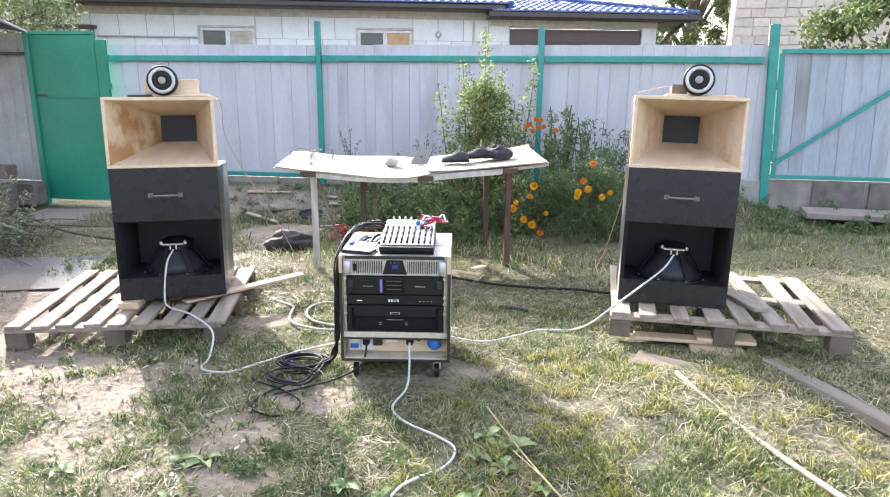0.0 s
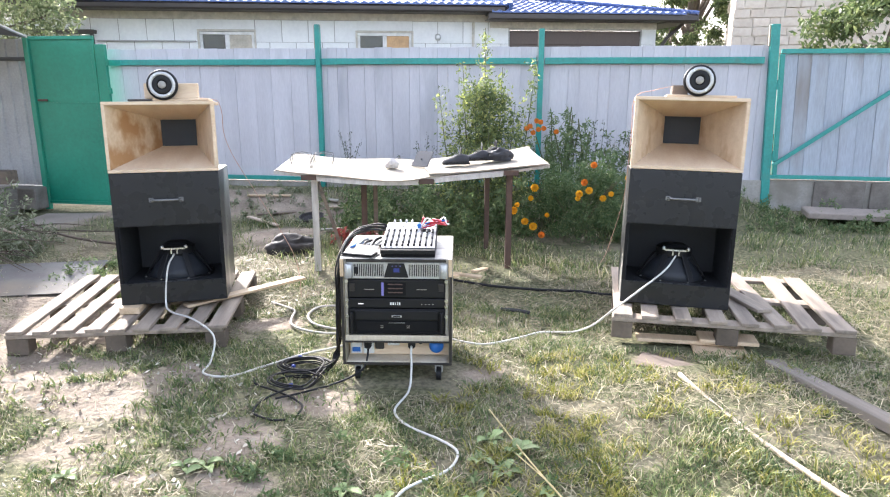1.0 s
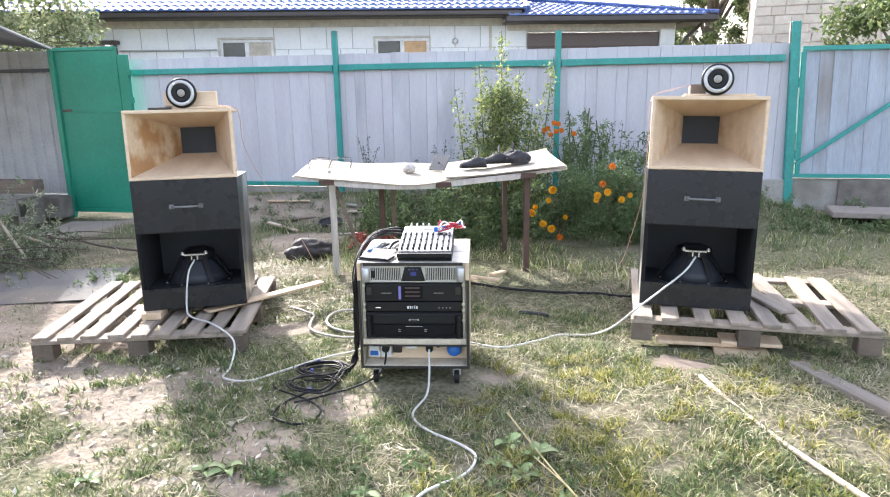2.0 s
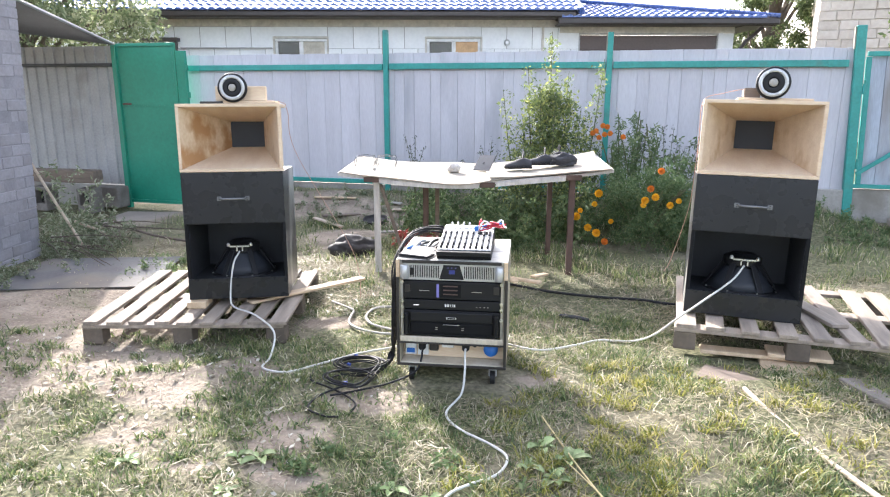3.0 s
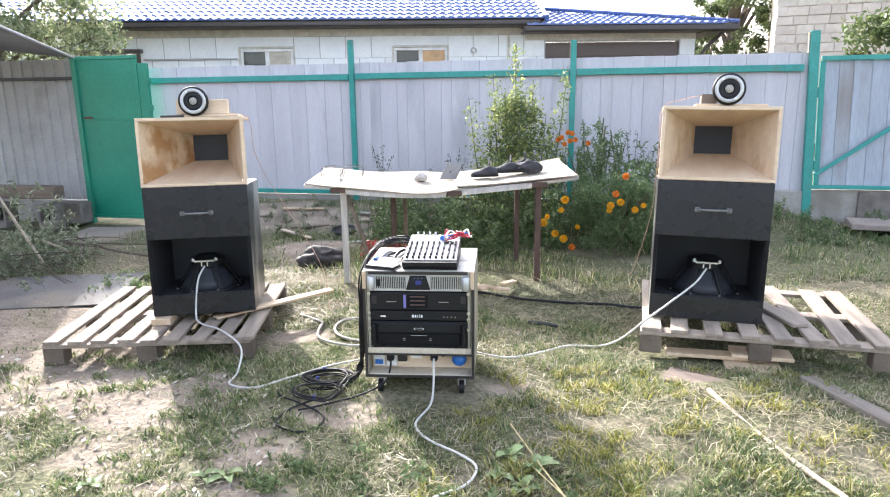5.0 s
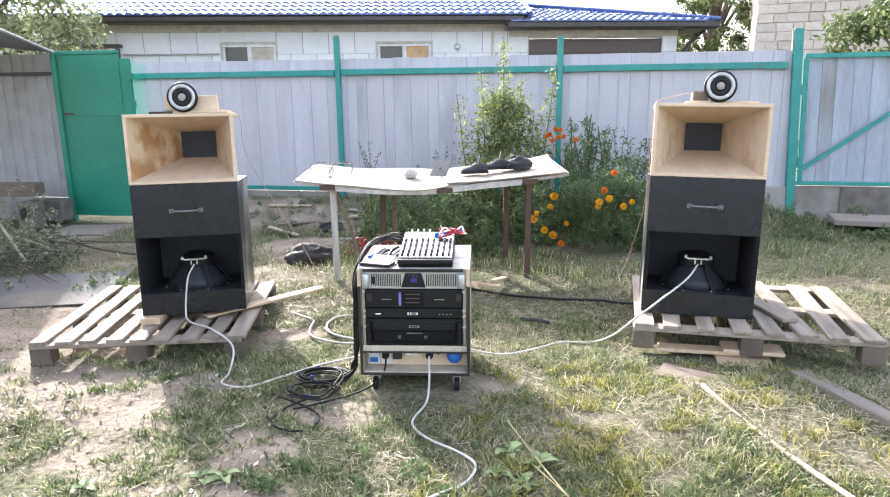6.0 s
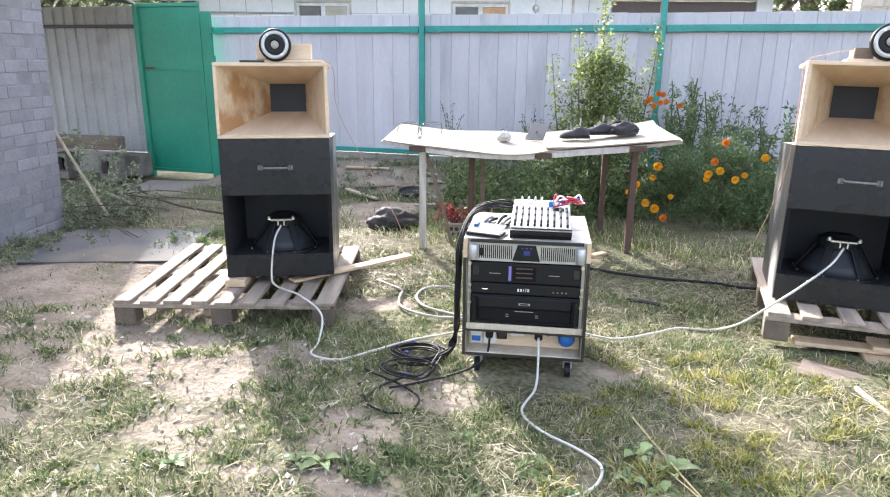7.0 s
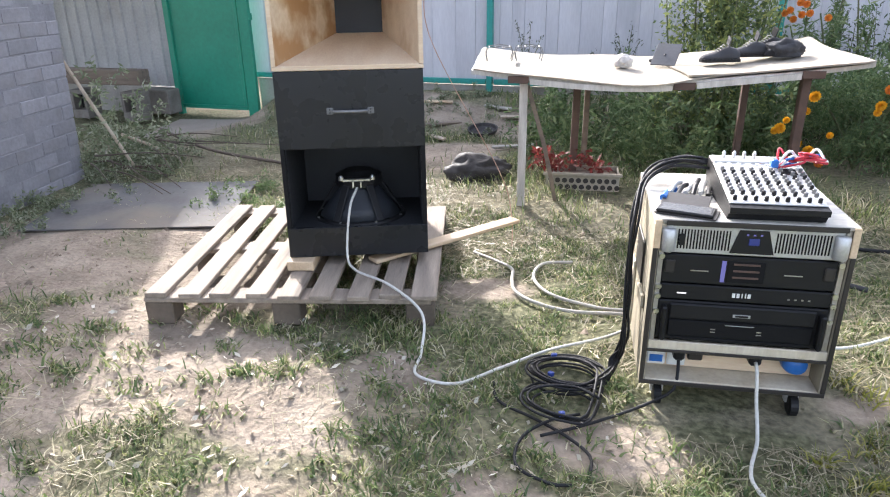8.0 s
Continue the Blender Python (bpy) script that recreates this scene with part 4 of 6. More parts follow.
    roof = part("roof", slab(-13, 4.05, -0.62, 5.4, 3.1, 3.2, 0, m=Matrix.Translation((0, -0.6, 3.16)) @ Matrix.Rotation(radians(20), 4, "X") @ Matrix.Translation((0, 0.6, -3.2))), M["gutter"], h)
    tile_roof(-13, 4.1, -0.66, 3.23, 20, lambda u: 4.4, 12, roof)
    ridge = part("barge", slab(4.05, 4.15, -0.1, 4.6, -0.06, 0.1, 0.01, m=Matrix.Translation((0, -0.66, 3.2)) @ Matrix.Rotation(radians(20), 4, "X")), M["roof"], h)
    roof2 = part("side_roof", slab(3.6, 8.7, -0.6, 0.2, 3.02, 3.06, 0), M["gutter"], h)
    tile_roof(3.66, 8.75, -0.66, 3.07, 14, lambda u: 0.5 * (8.8 - u), 8, roof2)
    hip = part("hip_cap", tube([(8.78, -0.66, 3.1), (6.5, -0.66 + 1.12, 3.4), (4.1, -0.66 + 2.28, 3.7)], 0.05, 6, step=0.6), M["roof"], roof2)


build_house()


def build_stone_house():
    s = thing("stone_house", pose(5.12, 19, 0, 0, 0, -10), "tall cream limestone house wall", "house")
    wall = part("wall", slab(0, 8, 0.02, 6, 0, 7.5, 0), M["lime_joint"], s)
    rng = random.Random(8)
    shapes = []
    for L in (0.22, 0.3, 0.38, 0.46):
        bm = slab(0, L, -0.008, 0.04, 0, 0.205, 0.008)
        for v in bm.verts:
            v.co += Vector((rng.uniform(-0.012, 0.012), rng.uniform(-0.012, 0.004), rng.uniform(-0.012, 0.012)))
        shapes.append((L, finish(bm, M["lime"])))
    z = 1.5
    while z < 5.0:
        x = rng.uniform(-0.05, 0.0)
        while x < 6.0:
            L, me = rng.choice(shapes)
            part("stone", me, None, wall, m=pose(x, rng.uniform(-0.012, 0.012), z))
            x += L + 0.02
        z += 0.222


build_stone_house()

# ---------------- plants ----------------


def leaf_cloud(rng, centres, radii, counts, size, squash=0.8, droop=0.4, aspect=0.45):
    """Corners of many small pointed leaves scattered in uneven clumps."""
    vs = []
    for c, r, n in zip(centres, radii, counts):
        d = rng.normal(size=(n, 3))
        d /= np.linalg.norm(d, axis=1)[:, None]
        rad = r * rng.uniform(0.15, 1, n) ** 0.6
        p = np.asarray(c) + d * rad[:, None] * np.array([1, 1, squash])
        a = rng.normal(size=(n, 3))
        a[:, 2] -= droop
        a /= np.linalg.norm(a, axis=1)[:, None]
        b = np.cross(a, rng.normal(size=(n, 3)))
        b /= np.linalg.norm(b, axis=1)[:, None]
        s = size * rng.uniform(0.6, 1.3, n)[:, None]
        vs.append(np.stack([p, p + a * s * 0.45 + b * s * aspect * 0.5, p + a * s, p + a * s * 0.45 - b * s * aspect * 0.5], 1))
    v = np.concatenate(vs)
    return v


def leaf_part(name, v, material, parent, label=""):
    n = len(v)
    me = fast_mesh(name, v.reshape(-1, 3), np.full(n, 4), np.arange(4 * n), material)
    ob = new(name, me)
    ob.parent = parent
    return tagged(ob, label)


def tree(base, height, spread, seed, n_leaf, leaf, label, crown_low=0.35, clumps=40, foliage="tree"):
    rng = np.random.default_rng(seed)
    t = thing("tree", Matrix.Translation(base), label, "tree")
    trunk = tube([(0, 0, -0.1), (0.05, 0.03, height * 0.25), (-0.04, 0.05, height * 0.5), (0.03, 0, height * 0.8)], 0.03 * height, 8, step=0.2, taper=0.35)
    part("trunk", trunk, M["bark"], t, smooth=True)
    cs, rs, ns = [], [], []
    for k in range(clumps):
        a, q = rng.uniform(0, 6.28), rng.uniform(0, 1)
        z = height * (crown_low + (1 - crown_low) * q)
        rr = spread * math.sin(math.pi * min(1, 0.2 + 0.75 * q)) * rng.uniform(0.35, 1.05)
        c = (math.cos(a) * rr, math.sin(a) * rr, z)
        cs.append(c)
        rs.append(spread * rng.uniform(0.14, 0.3))
        ns.append(n_leaf // clumps)
        if k % 4 == 0:
            part("limb", tube([(0, 0, max(0.2, z * 0.6)), (c[0] * 0.5, c[1] * 0.5, z * 0.85), c], 0.012 * height, 5, step=0.3, taper=0.3), M["bark"], t)
    leaf_part("crown", leaf_cloud(rng, cs, rs, ns, leaf), M[foliage], t)
    return t


# upper crown is out of view, made tall and wide to shade the path
tree((-9.9, 10.1, 0), 5.3, 2.35, 3, 30000, 0.1, "large leafy fruit tree behind the canopy, crown enlarged for shade", 0.33, 90, "glare_tree")
tree((4.85, 23.3, 0), 7.6, 1.5, 5, 28000, 0.1, "tall dense tree behind the houses", 0.15, 80)
tree((4.0, 22.0, 0), 3.3, 0.8, 14, 9000, 0.09, "smaller tree behind the house gable", 0.2)
tree((4.9, 9.7, 0), 2.75, 1.15, 5, 14000, 0.085, "broad leafy bush behind the gate", 0.35)

# ---------------- loudspeakers ----------------


def build_subwoofer(m, label):
    s = thing("subwoofer", m, label, "loudspeaker", "loudspeaker stacks")
    W, H, D = 0.29, 0.755, 0.6
    part("side_panel", slab(-W, -W + 0.018, 0.019, D, 0, H, 0.0015), M["streaked_side"], s, "black side board with pale streaks")
    part("side_panel", slab(W - 0.018, W, 0.019, D, 0, H, 0.0015), M["streaked_side"], s, "black side board with pale streaks")
    part("top_panel", slab(-W + 0.019, W - 0.019, 0.019, D, H - 0.018, H, 0.0015), M["case_wood"], s, "bare plywood top")
    part("bottom_panel", slab(-W + 0.019, W - 0.019, 0.019, D, 0, 0.018, 0.0015), M["deep_black"], s)
    part("back_panel", slab(-W + 0.019, W - 0.019, D - 0.019, D - 0.001, 0.019, H - 0.019, 0.0), M["deep_black"], s)
    part("upper_front", slab(-W, W, 0.0, 0.018, 0.455, H - 0.001, 0.0015), M["laminate"], s)
    part("lower_front", slab(-W, W, 0.0, 0.018, 0.001, 0.125, 0.0015), M["laminate"], s)
    for x0 in (-W, W - 0.018):
        part("bay_edge", slab(x0, x0 + 0.018, 0.002, 0.018, 0.1255, 0.4545, 0.001), M["deep_black"], s)
    part("inner_ceiling", slab(-W + 0.019, W - 0.019, 0.019, 0.5, 0.45, 0.468, 0.0), M["bay_black"], s)
    part("inner_back", slab(-W + 0.019, W - 0.019, 0.5, 0.518, 0.1, 0.468, 0.0), M["bay_black"], s)
    for x0 in (-W + 0.0185, W - 0.0205):
        part("inner_side", slab(x0, x0 + 0.002, 0.019, 0.499, 0.119, 0.449, 0.0), M["bay_black"], s)
    part("driver_board", slab(-W + 0.019, W - 0.019, 0.019, 0.5, 0.1, 0.118, 0.0), M["bay_black"], s)
    c = Matrix.Translation((0.0, 0.225, 0.119))
    drv = part("woofer", lathe([(0.2, 0), (0.2, 0.008), (0.185, 0.012), (0.18, 0.012)], 40, m=c, cap=False), M["black"], s, "large woofer with its magnet upwards", smooth=True)
    part("cone", lathe([(0.178, 0.012), (0.14, 0.06), (0.085, 0.125), (0.08, 0.135)], 40, m=c), M["cone"], drv, smooth=True)
    for k in range(6):
        a = 2 * math.pi * (k + 0.5) / 6
        r = Matrix.Rotation(a, 4, "Z")
        part("basket_arm", slab(-0.017, 0.017, 0.0, 0.008, 0, 0.165, 0.003, m=c @ r @ Matrix.Translation((0, 0.185, 0.008)) @ Matrix.Rotation(radians(32), 4, "X")), M["black"], drv)
    part("magnet", lathe([(0.085, 0.135), (0.1, 0.14), (0.1, 0.185), (0.085, 0.19), (0.06, 0.205), (0.02, 0.205)], 32, m=c), M["black"], drv, smooth=False)
    plate = part("terminal_plate", slab(-0.06, 0.06, -0.13, -0.118, 0.175, 0.187, 0.003, m=c), M["steel"], drv, "bright terminal strip")
    for x in (-0.066, 0.066):
        part("terminal", lathe([(0.011, 0), (0.011, 0.012), (0.006, 0.02)], 10, m=c @ Matrix.Translation((x, -0.124, 0.182))), M["steel"], plate)
        part("terminal_lug", slab(x * 0.25 - 0.004, x * 0.25 + 0.004, -0.132, -0.128, 0.15, 0.176, 0.001, m=c), M["steel"], plate)
    for k in range(8):
        a = 2 * math.pi * (k + 0.5) / 8
        part("bolt", lathe([(0.006, 0), (0.006, 0.005), (0.003, 0.007)], 8, m=c @ Matrix.Translation((0.193 * math.cos(a), 0.193 * math.sin(a), 0.0085))), M["steel"], drv)
    z = 0.602
    hd = part("handle", tube([(-0.068, -0.004, z), (-0.06, -0.026, z), (0, -0.03, z), (0.06, -0.026, z), (0.068, -0.004, z)], 0.007, 8), M["strap"], s, "dull metal strap handle", smooth=True)
    for x in (-0.08, 0.08):
        part("handle_end", slab(x - 0.013, x + 0.013, -0.007, -0.0005, z - 0.013, z + 0.013, 0.002), M["strap"], hd)
        for dz in (-0.006, 0.006):
            part("screw", lathe([(0.003, 0), (0.003, 0.003)], 8, m=Matrix.Translation((x, -0.008, z + dz)) @ Matrix.Rotation(radians(90), 4, "X")), M["black"], hd)
    return s


def build_horn(m, label, side="ply", shift=0.0, lift=0.0):
    s = thing("wooden_horn", m, label, "loudspeaker horn", "loudspeaker stacks")
    W, H, T, D = 0.293, 0.39, 0.018, 0.5
    tw, th, tz = 0.104, 0.162, 0.212 + lift
    zl, zh = tz - th / 2, tz + th / 2

    def quad_panel(name, front, back, push, mat):
        bm = bmesh.new()
        a = [Vector(p) for p in front + back]
        b = [p + Vector(push) for p in a]
        va, vb = [bm.verts.new(p) for p in a], [bm.verts.new(p) for p in b]
        bm.faces.new(va)
        bm.faces.new(vb[::-1])
        for i in range(4):
            bm.faces.new((va[i], va[(i + 1) % 4], vb[(i + 1) % 4], vb[i]))
        return part(name, bm, mat, s)

    i, o = W - T, H - T
    quad_panel("side_flare", [(-i, 0.002, T), (-i, 0.002, o)], [(shift - tw, D, zh), (shift - tw, D, zl)], (-T * 0.98, 0, 0), M[side])
    quad_panel("side_flare", [(i, 0.002, T), (i, 0.002, o)], [(shift + tw, D, zh), (shift + tw, D, zl)], (T * 0.98, 0, 0), M["ply"])
    quad_panel("floor_flare", [(-i + 0.0005, 0.001, T), (i - 0.0005, 0.001, T)], [(shift + tw, D, zl), (shift - tw, D, zl)], (0, 0, -T * 0.95), M["ply_grain"])
    quad_panel("ceiling_flare", [(-i + 0.0005, 0.001, o), (i - 0.0005, 0.001, o)], [(shift + tw, D, zh), (shift - tw, D, zh)], (0, 0, T * 0.95), M["ply_grain"])
    part("top_board", slab(-W, W, 0, 0.3, H - T + 0.001, H, 0.002), M["ply"], s)
    part("bottom_edge", slab(-W, W, 0, 0.05, 0, T - 0.001, 0.002), M["ply"], s)
    part("side_edge", slab(-W, -W + T - 0.001, 0, 0.05, T, H - T, 0.002), M["ply"], s)
    part("side_edge", slab(W - T + 0.001, W, 0, 0.05, T, H - T, 0.002), M["ply"], s)
    part("throat_cover", slab(shift - tw - 0.03, shift + tw + 0.03, D + 0.002, D + 0.02, zl - 0.03, zh + 0.03, 0.002), M["cone"], s, "black board across the throat")
    part("driver_box", slab(-0.16, 0.16, D + 0.022, D + 0.1, 0.06, 0.33, 0.004), M["black"], s)
    return s


def build_tweeter(m, label, flip, block_mat):
    s = thing("tweeter", m, label, "tweeter", "loudspeaker stacks")
    up = Matrix.Translation((0, 0, 0.088)) @ Matrix.Rotation(radians(90), 4, "X")
    part("body", lathe([(0.045, -0.12), (0.05, -0.05), (0.08, -0.02), (0.083, 0.0), (0.083, 0.012), (0.077, 0.02)], 36, m=up), M["black"], s, smooth=True)
    part("ring", lathe([(0.071, 0.0205), (0.068, 0.026), (0.054, 0.026), (0.052, 0.0205)], 36, m=up, cap=False), M["silver"], s, "bright metal ring", smooth=True)
    part("face", lathe([(0.052, 0.0206), (0.05, 0.022), (0.03, 0.0215), (0.022, 0.019)], 36, m=up), M["black"], s, smooth=True)
    part("dome", lathe([(0.022, 0.0195), (0.02, 0.024), (0.013, 0.028), (0.003, 0.03)], 24, m=up), M["cable_grey"], s, "grey dome", smooth=True)
    for a in (125, 305):
        part("screw", lathe([(0.007, 0.0265), (0.006, 0.031)], 8, m=up @ Matrix.Translation((0.06 * math.cos(radians(a)), 0.06 * math.sin(radians(a)), 0))), M["steel"], s)
    if flip:
        part("rest_block", slab(-0.13, -0.05, 0.03, 0.16, 0.0, 0.065, 0.004), M["old_wood"], s, "brown wooden rest")
        part("base_board", slab(-0.16, 0.2, 0.01, 0.2, -0.0, 0.014, 0.003), block_mat, s)
    else:
        part("rest_block", slab(-0.11, 0.18, 0.05, 0.09, 0.015, 0.1, 0.004), block_mat, s, "plywood rest board")
        part("base_board", slab(-0.06, 0.24, 0.0, 0.2, 0.0, 0.014, 0.003), block_mat, s)
        part("base_board", slab(-0.19, -0.062, 0.0, 0.16, 0.0, 0.012, 0.003), M["tape"], s)
    return s


L_SPK = pose(-1.437, 3.287, 0.186, -3.2, -0.2, 22)
R_SPK = pose(1.405, 3.601, 0.218, -4.6, 0.95, -4)
build_subwoofer(L_SPK, "glossy black subwoofer cabinet propped on a pallet, woofer exposed")
build_subwoofer(R_SPK, "glossy black subwoofer cabinet standing on a raised pallet")
build_horn(L_SPK @ pose(0.0, 0.002, 0.757), "bare plywood horn on the black subwoofer, stained inside", "ply_stained", 0.024)
build_horn(R_SPK @ pose(0.0, 0.002, 0.757), "clean bare plywood horn on the black subwoofer", "ply", 0.012, 0.012)
build_tweeter(L_SPK @ pose(0.028, 0.04, 1.149, 0, 0, 0), "round black tweeter with a silver ring on a plywood rest", False, M["ply"])
build_tweeter(R_SPK @ pose(0.03, 0.04, 1.149, 0, 0, 0), "round black tweeter with a silver ring on a brown block", True, M["ply"])

# ---------------- pallets ----------------


def build_pallet(m, w, d, xs, label, seed):
    p = thing("pallet", m, label, "pallet", "wooden pallets")
    rng = random.Random(seed)
    for y in (0.0, d / 2 - 0.05, d - 0.1):
        part("cross_board", slab(0, w, y, y + 0.1, -0.044, -0.0225, 0.003), M["pallet"], p)
        for x in (0.0, w / 2 - 0.06, w - 0.1):
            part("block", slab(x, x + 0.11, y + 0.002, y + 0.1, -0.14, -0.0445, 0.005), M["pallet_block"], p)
    for k, (x, sw, turn) in enumerate(xs):
        bm = slab(-sw / 2, sw / 2, 0, d + rng.uniform(-0.015, 0.015), 0, 0.02, 0.003)
        part("slat", bm, M["pallet"], p, m=pose(x, -0.01 + rng.uniform(-0.012, 0.012), -0.022, rng.uniform(-0.2, 0.2), 0, turn))
    return p


left_xs = [(0.05 + 0.132 * k + 0.008 * math.sin(k * 2.3), 0.085 if k < 8 else 0.1, 0.6 * math.sin(k * 1.7)) for k in range(9)]
build_pallet(pose(-2.14, 2.79, 0.142, 0, 0, 15.8), 1.13, 1.12, left_xs, "weathered grey wooden pallet under the propped subwoofer", 1)
right_xs = [(0.06, 0.1, 1), (0.2, 0.09, -0.5), (0.37, 0.085, 0.6), (0.545, 0.09, 0), (0.70, 0.09, 3.0), (0.86, 0.09, 5), (0.99, 0.095, -0.6), (1.15, 0.1, 0.5)]
build_pallet(pose(1.06, 3.43, 0.214, -1.2, -0.5, -4.5), 1.2, 1.08, right_xs, "weathered wooden pallet propped level on loose boards", 2)
solo("loose_slat", slab(-0.045, 0.045, 0, 0.62, 0, 0.02, 0.003), M["pallet"], pose(1.88, 3.56, 0.217, -1.0, 0, 16), "loose pale slat lying on the pallet", "board")
solo("prop_block", slab(-0.055, 0.055, -0.05, 0.08, 0, 0.04, 0.003), M["pine"], pose(-1.66, 3.2, 0.1435, 0, 0, 16), "fresh pine block under the subwoofer corner", "block")
solo("lath", slab(-0.035, 0.035, 0, 0.82, 0, 0.016, 0.003), M["pine"], pose(-1.395, 3.32, 0.146, 0.3, 0, -35), "fresh pale wooden lath under the subwoofer", "lath")
for x, y, L, wd, a, z in ((1.2, 3.42, 0.5, 0.09, 0, 0.062), (1.52, 3.4, 0.3, 0.14, -3, 0.083)):
    solo("prop_board", slab(0, L, 0, wd, 0, 0.02, 0.003), M["pine"], pose(x, y, z, 0, 0, a), "pale plywood offcut under the pallet block", "board", "prop boards")
solo("prop_board", slab(0, 0.27, 0, 0.2, 0, 0.026, 0.003), M["pine"], pose(1.48, 3.31, 0.034, 0, 0, -4), "pale plywood offcut on the grass", "board", "prop boards")

# ---------------- rack case ----------------
RACK = pose(0.0, 2.817, 0, 0, 0, 8)


def build_rack():
    r = thing("rack_case", RACK, "worn plywood amplifier rack case on castors", "rack case")
    W, Z0, Z1, D = 0.265, 0.1, 0.632, 0.5
    part("side_panel", slab(-W, -W + 0.016, 0.004, D, Z0, Z1 - 0.013, 0.002), M["case_side"], r, "weathered side board with shade in its colour")
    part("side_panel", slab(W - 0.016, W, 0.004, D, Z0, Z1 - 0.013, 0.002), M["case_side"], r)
    part("top_panel", slab(-W, W, 0.004, D, Z1 - 0.012, Z1, 0.002), M["case_top"], r, "scuffed pale lid")
    part("top_edge", slab(-W + 0.03, W - 0.03, -0.002, 0.003, Z1 - 0.016, Z1 - 0.001, 0.001), M["tape"], r)
    part("bottom_panel", slab(-W + 0.017, W - 0.017, 0.004, D, Z0, Z0 + 0.014, 0.002), M["case_wood"], r)
    part("bottom_edge", slab(-W, W, -0.002, 0.003, Z0 - 0.002, Z0 + 0.011, 0.001), M["tape"], r)
    part("back_panel", slab(-W + 0.017, W - 0.017, D - 0.012, D - 0.001, Z0 + 0.015, Z1 - 0.013, 0), M["case_wood"], r)
    part("shelf", slab(-W + 0.017, W - 0.017, 0.002, D - 0.02, 0.217, 0.232, 0.001), M["case_wood"], r)
    part("shelf_front", slab(-W + 0.0165, W - 0.0165, -0.0005, 0.009, 0.2225, 0.25, 0.002), M["case_wood"], r, "pale wooden strip under the amplifiers")
    part("shelf_edge", slab(-W + 0.012, W - 0.012, -0.003, 0.0015, 0.213, 0.222, 0.001), M["tape"], r)
    for sx in (-1, 1):
        a, b = sorted((sx * W, sx * (W - 0.018)))
        part("corner_block", slab(a, b, -0.003, 0.0035, 0.545, Z1 - 0.001, 0.002), M["pine"], r, "bare pale wood corner")
        a, b = sorted((sx * W, sx * (W - 0.013)))
        part("edge_tape", slab(a, b, -0.002, 0.003, Z0 + 0.012, 0.544, 0.001), M["tape"], r)
        a, b = sorted((sx * (W - 0.018), sx * (W - 0.032)))
        part("rail", slab(a, b, 0.008, 0.02, 0.235, 0.618, 0.001), M["grey_rail"], r)
        for y in (0.06, D - 0.06):
            c = part("castor", slab(sx * (W - 0.065) - 0.028, sx * (W - 0.065) + 0.028, y - 0.028, y + 0.028, 0.092, 0.0985, 0.002), M["steel"], r)
            part("fork", slab(sx * (W - 0.065) - 0.02, sx * (W - 0.065) + 0.02, y - 0.004, y + 0.022, 0.035, 0.0915, 0.004), M["silver"], c)
            part("wheel", lathe([(0.022, -0.013), (0.034, -0.011), (0.034, 0.011), (0.022, 0.013)], 20, m=Matrix.Translation((sx * (W - 0.065) + 0.0, y - 0.01, 0.035)) @ Matrix.Rotation(radians(90), 4, "Y")), M["black"], c)
    # patched side hole: its dark inside is a raised dark slab
    part("hole_slab", slab(-W - 0.006, -W - 0.0005, 0.16, 0.34, 0.36, 0.5, 0.004), M["tape"], r, "dark slab standing for the shaded hole in the side")
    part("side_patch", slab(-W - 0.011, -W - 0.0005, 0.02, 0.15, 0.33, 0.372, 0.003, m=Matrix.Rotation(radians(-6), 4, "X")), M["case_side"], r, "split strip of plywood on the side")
    part("side_patch", slab(-W - 0.009, -W - 0.0005, 0.345, 0.49, 0.12, 0.36, 0.003), M["case_wood"], r, "pale split plywood on the side")
    part("back_strip", slab(-W + 0.018, W - 0.018, 0.09, 0.1, Z0 + 0.016, 0.216, 0.001), M["ply"], r, "pale plywood socket panel")

    def amp(name, z0, z1, mat, label):
        u = part(name, slab(-0.226, 0.226, 0.022, 0.4, z0 + 0.002, z1 - 0.002, 0.002), M["black"], r, label)
        part("face", slab(-0.232, 0.232, 0.01, 0.0215, z0 + 0.001, z1 - 0.001, 0.003), mat, u)
        return u

    # silver amplifier with a slotted front
    a1 = amp("power_amplifier", 0.53, 0.615, M["silver"], "silver power amplifier with slotted front")
    for sx in (-1, 1):
        for k in range(17):
            x = sx * (0.062 + k * 0.0085)
            part("slot", slab(x - 0.002, x + 0.002, 0.0085, 0.0105, 0.545, 0.603, 0), M["deep_black"], a1)
        part("grip", lathe([(0.016, -0.034), (0.02, -0.03), (0.02, 0.03), (0.016, 0.034)], 14, m=Matrix.Translation((sx * 0.225, 0.004, 0.572))), M["silver"], a1, smooth=True)
    bm = bmesh.new()
    pts = [(-0.058, 0.54), (0.058, 0.54), (0.038, 0.608), (-0.038, 0.608)]
    f = [bm.verts.new((x, 0.0045, z)) for x, z in pts]
    b = [bm.verts.new((x, 0.0098, z)) for x, z in pts]
    bm.faces.new(f)
    for k in range(4):
        bm.faces.new((f[k], f[(k + 1) % 4], b[(k + 1) % 4], b[k]))
    badge = part("display_panel", bm, M["black"], a1, "dark panel with a blue light")
    part("display", slab(-0.012, 0.016, 0.002, 0.0042, 0.566, 0.586, 0.001), M["blue_glow"], badge)
    for k in range(3):
        part("led", slab(-0.02 + k * 0.018, -0.014 + k * 0.018, 0.003, 0.0044, 0.594, 0.598, 0), M["violet_glow"], badge)
    part("switch", slab(-0.196, -0.18, 0.003, 0.0098, 0.556, 0.59, 0.002), M["black"], a1, "black rocker switch")
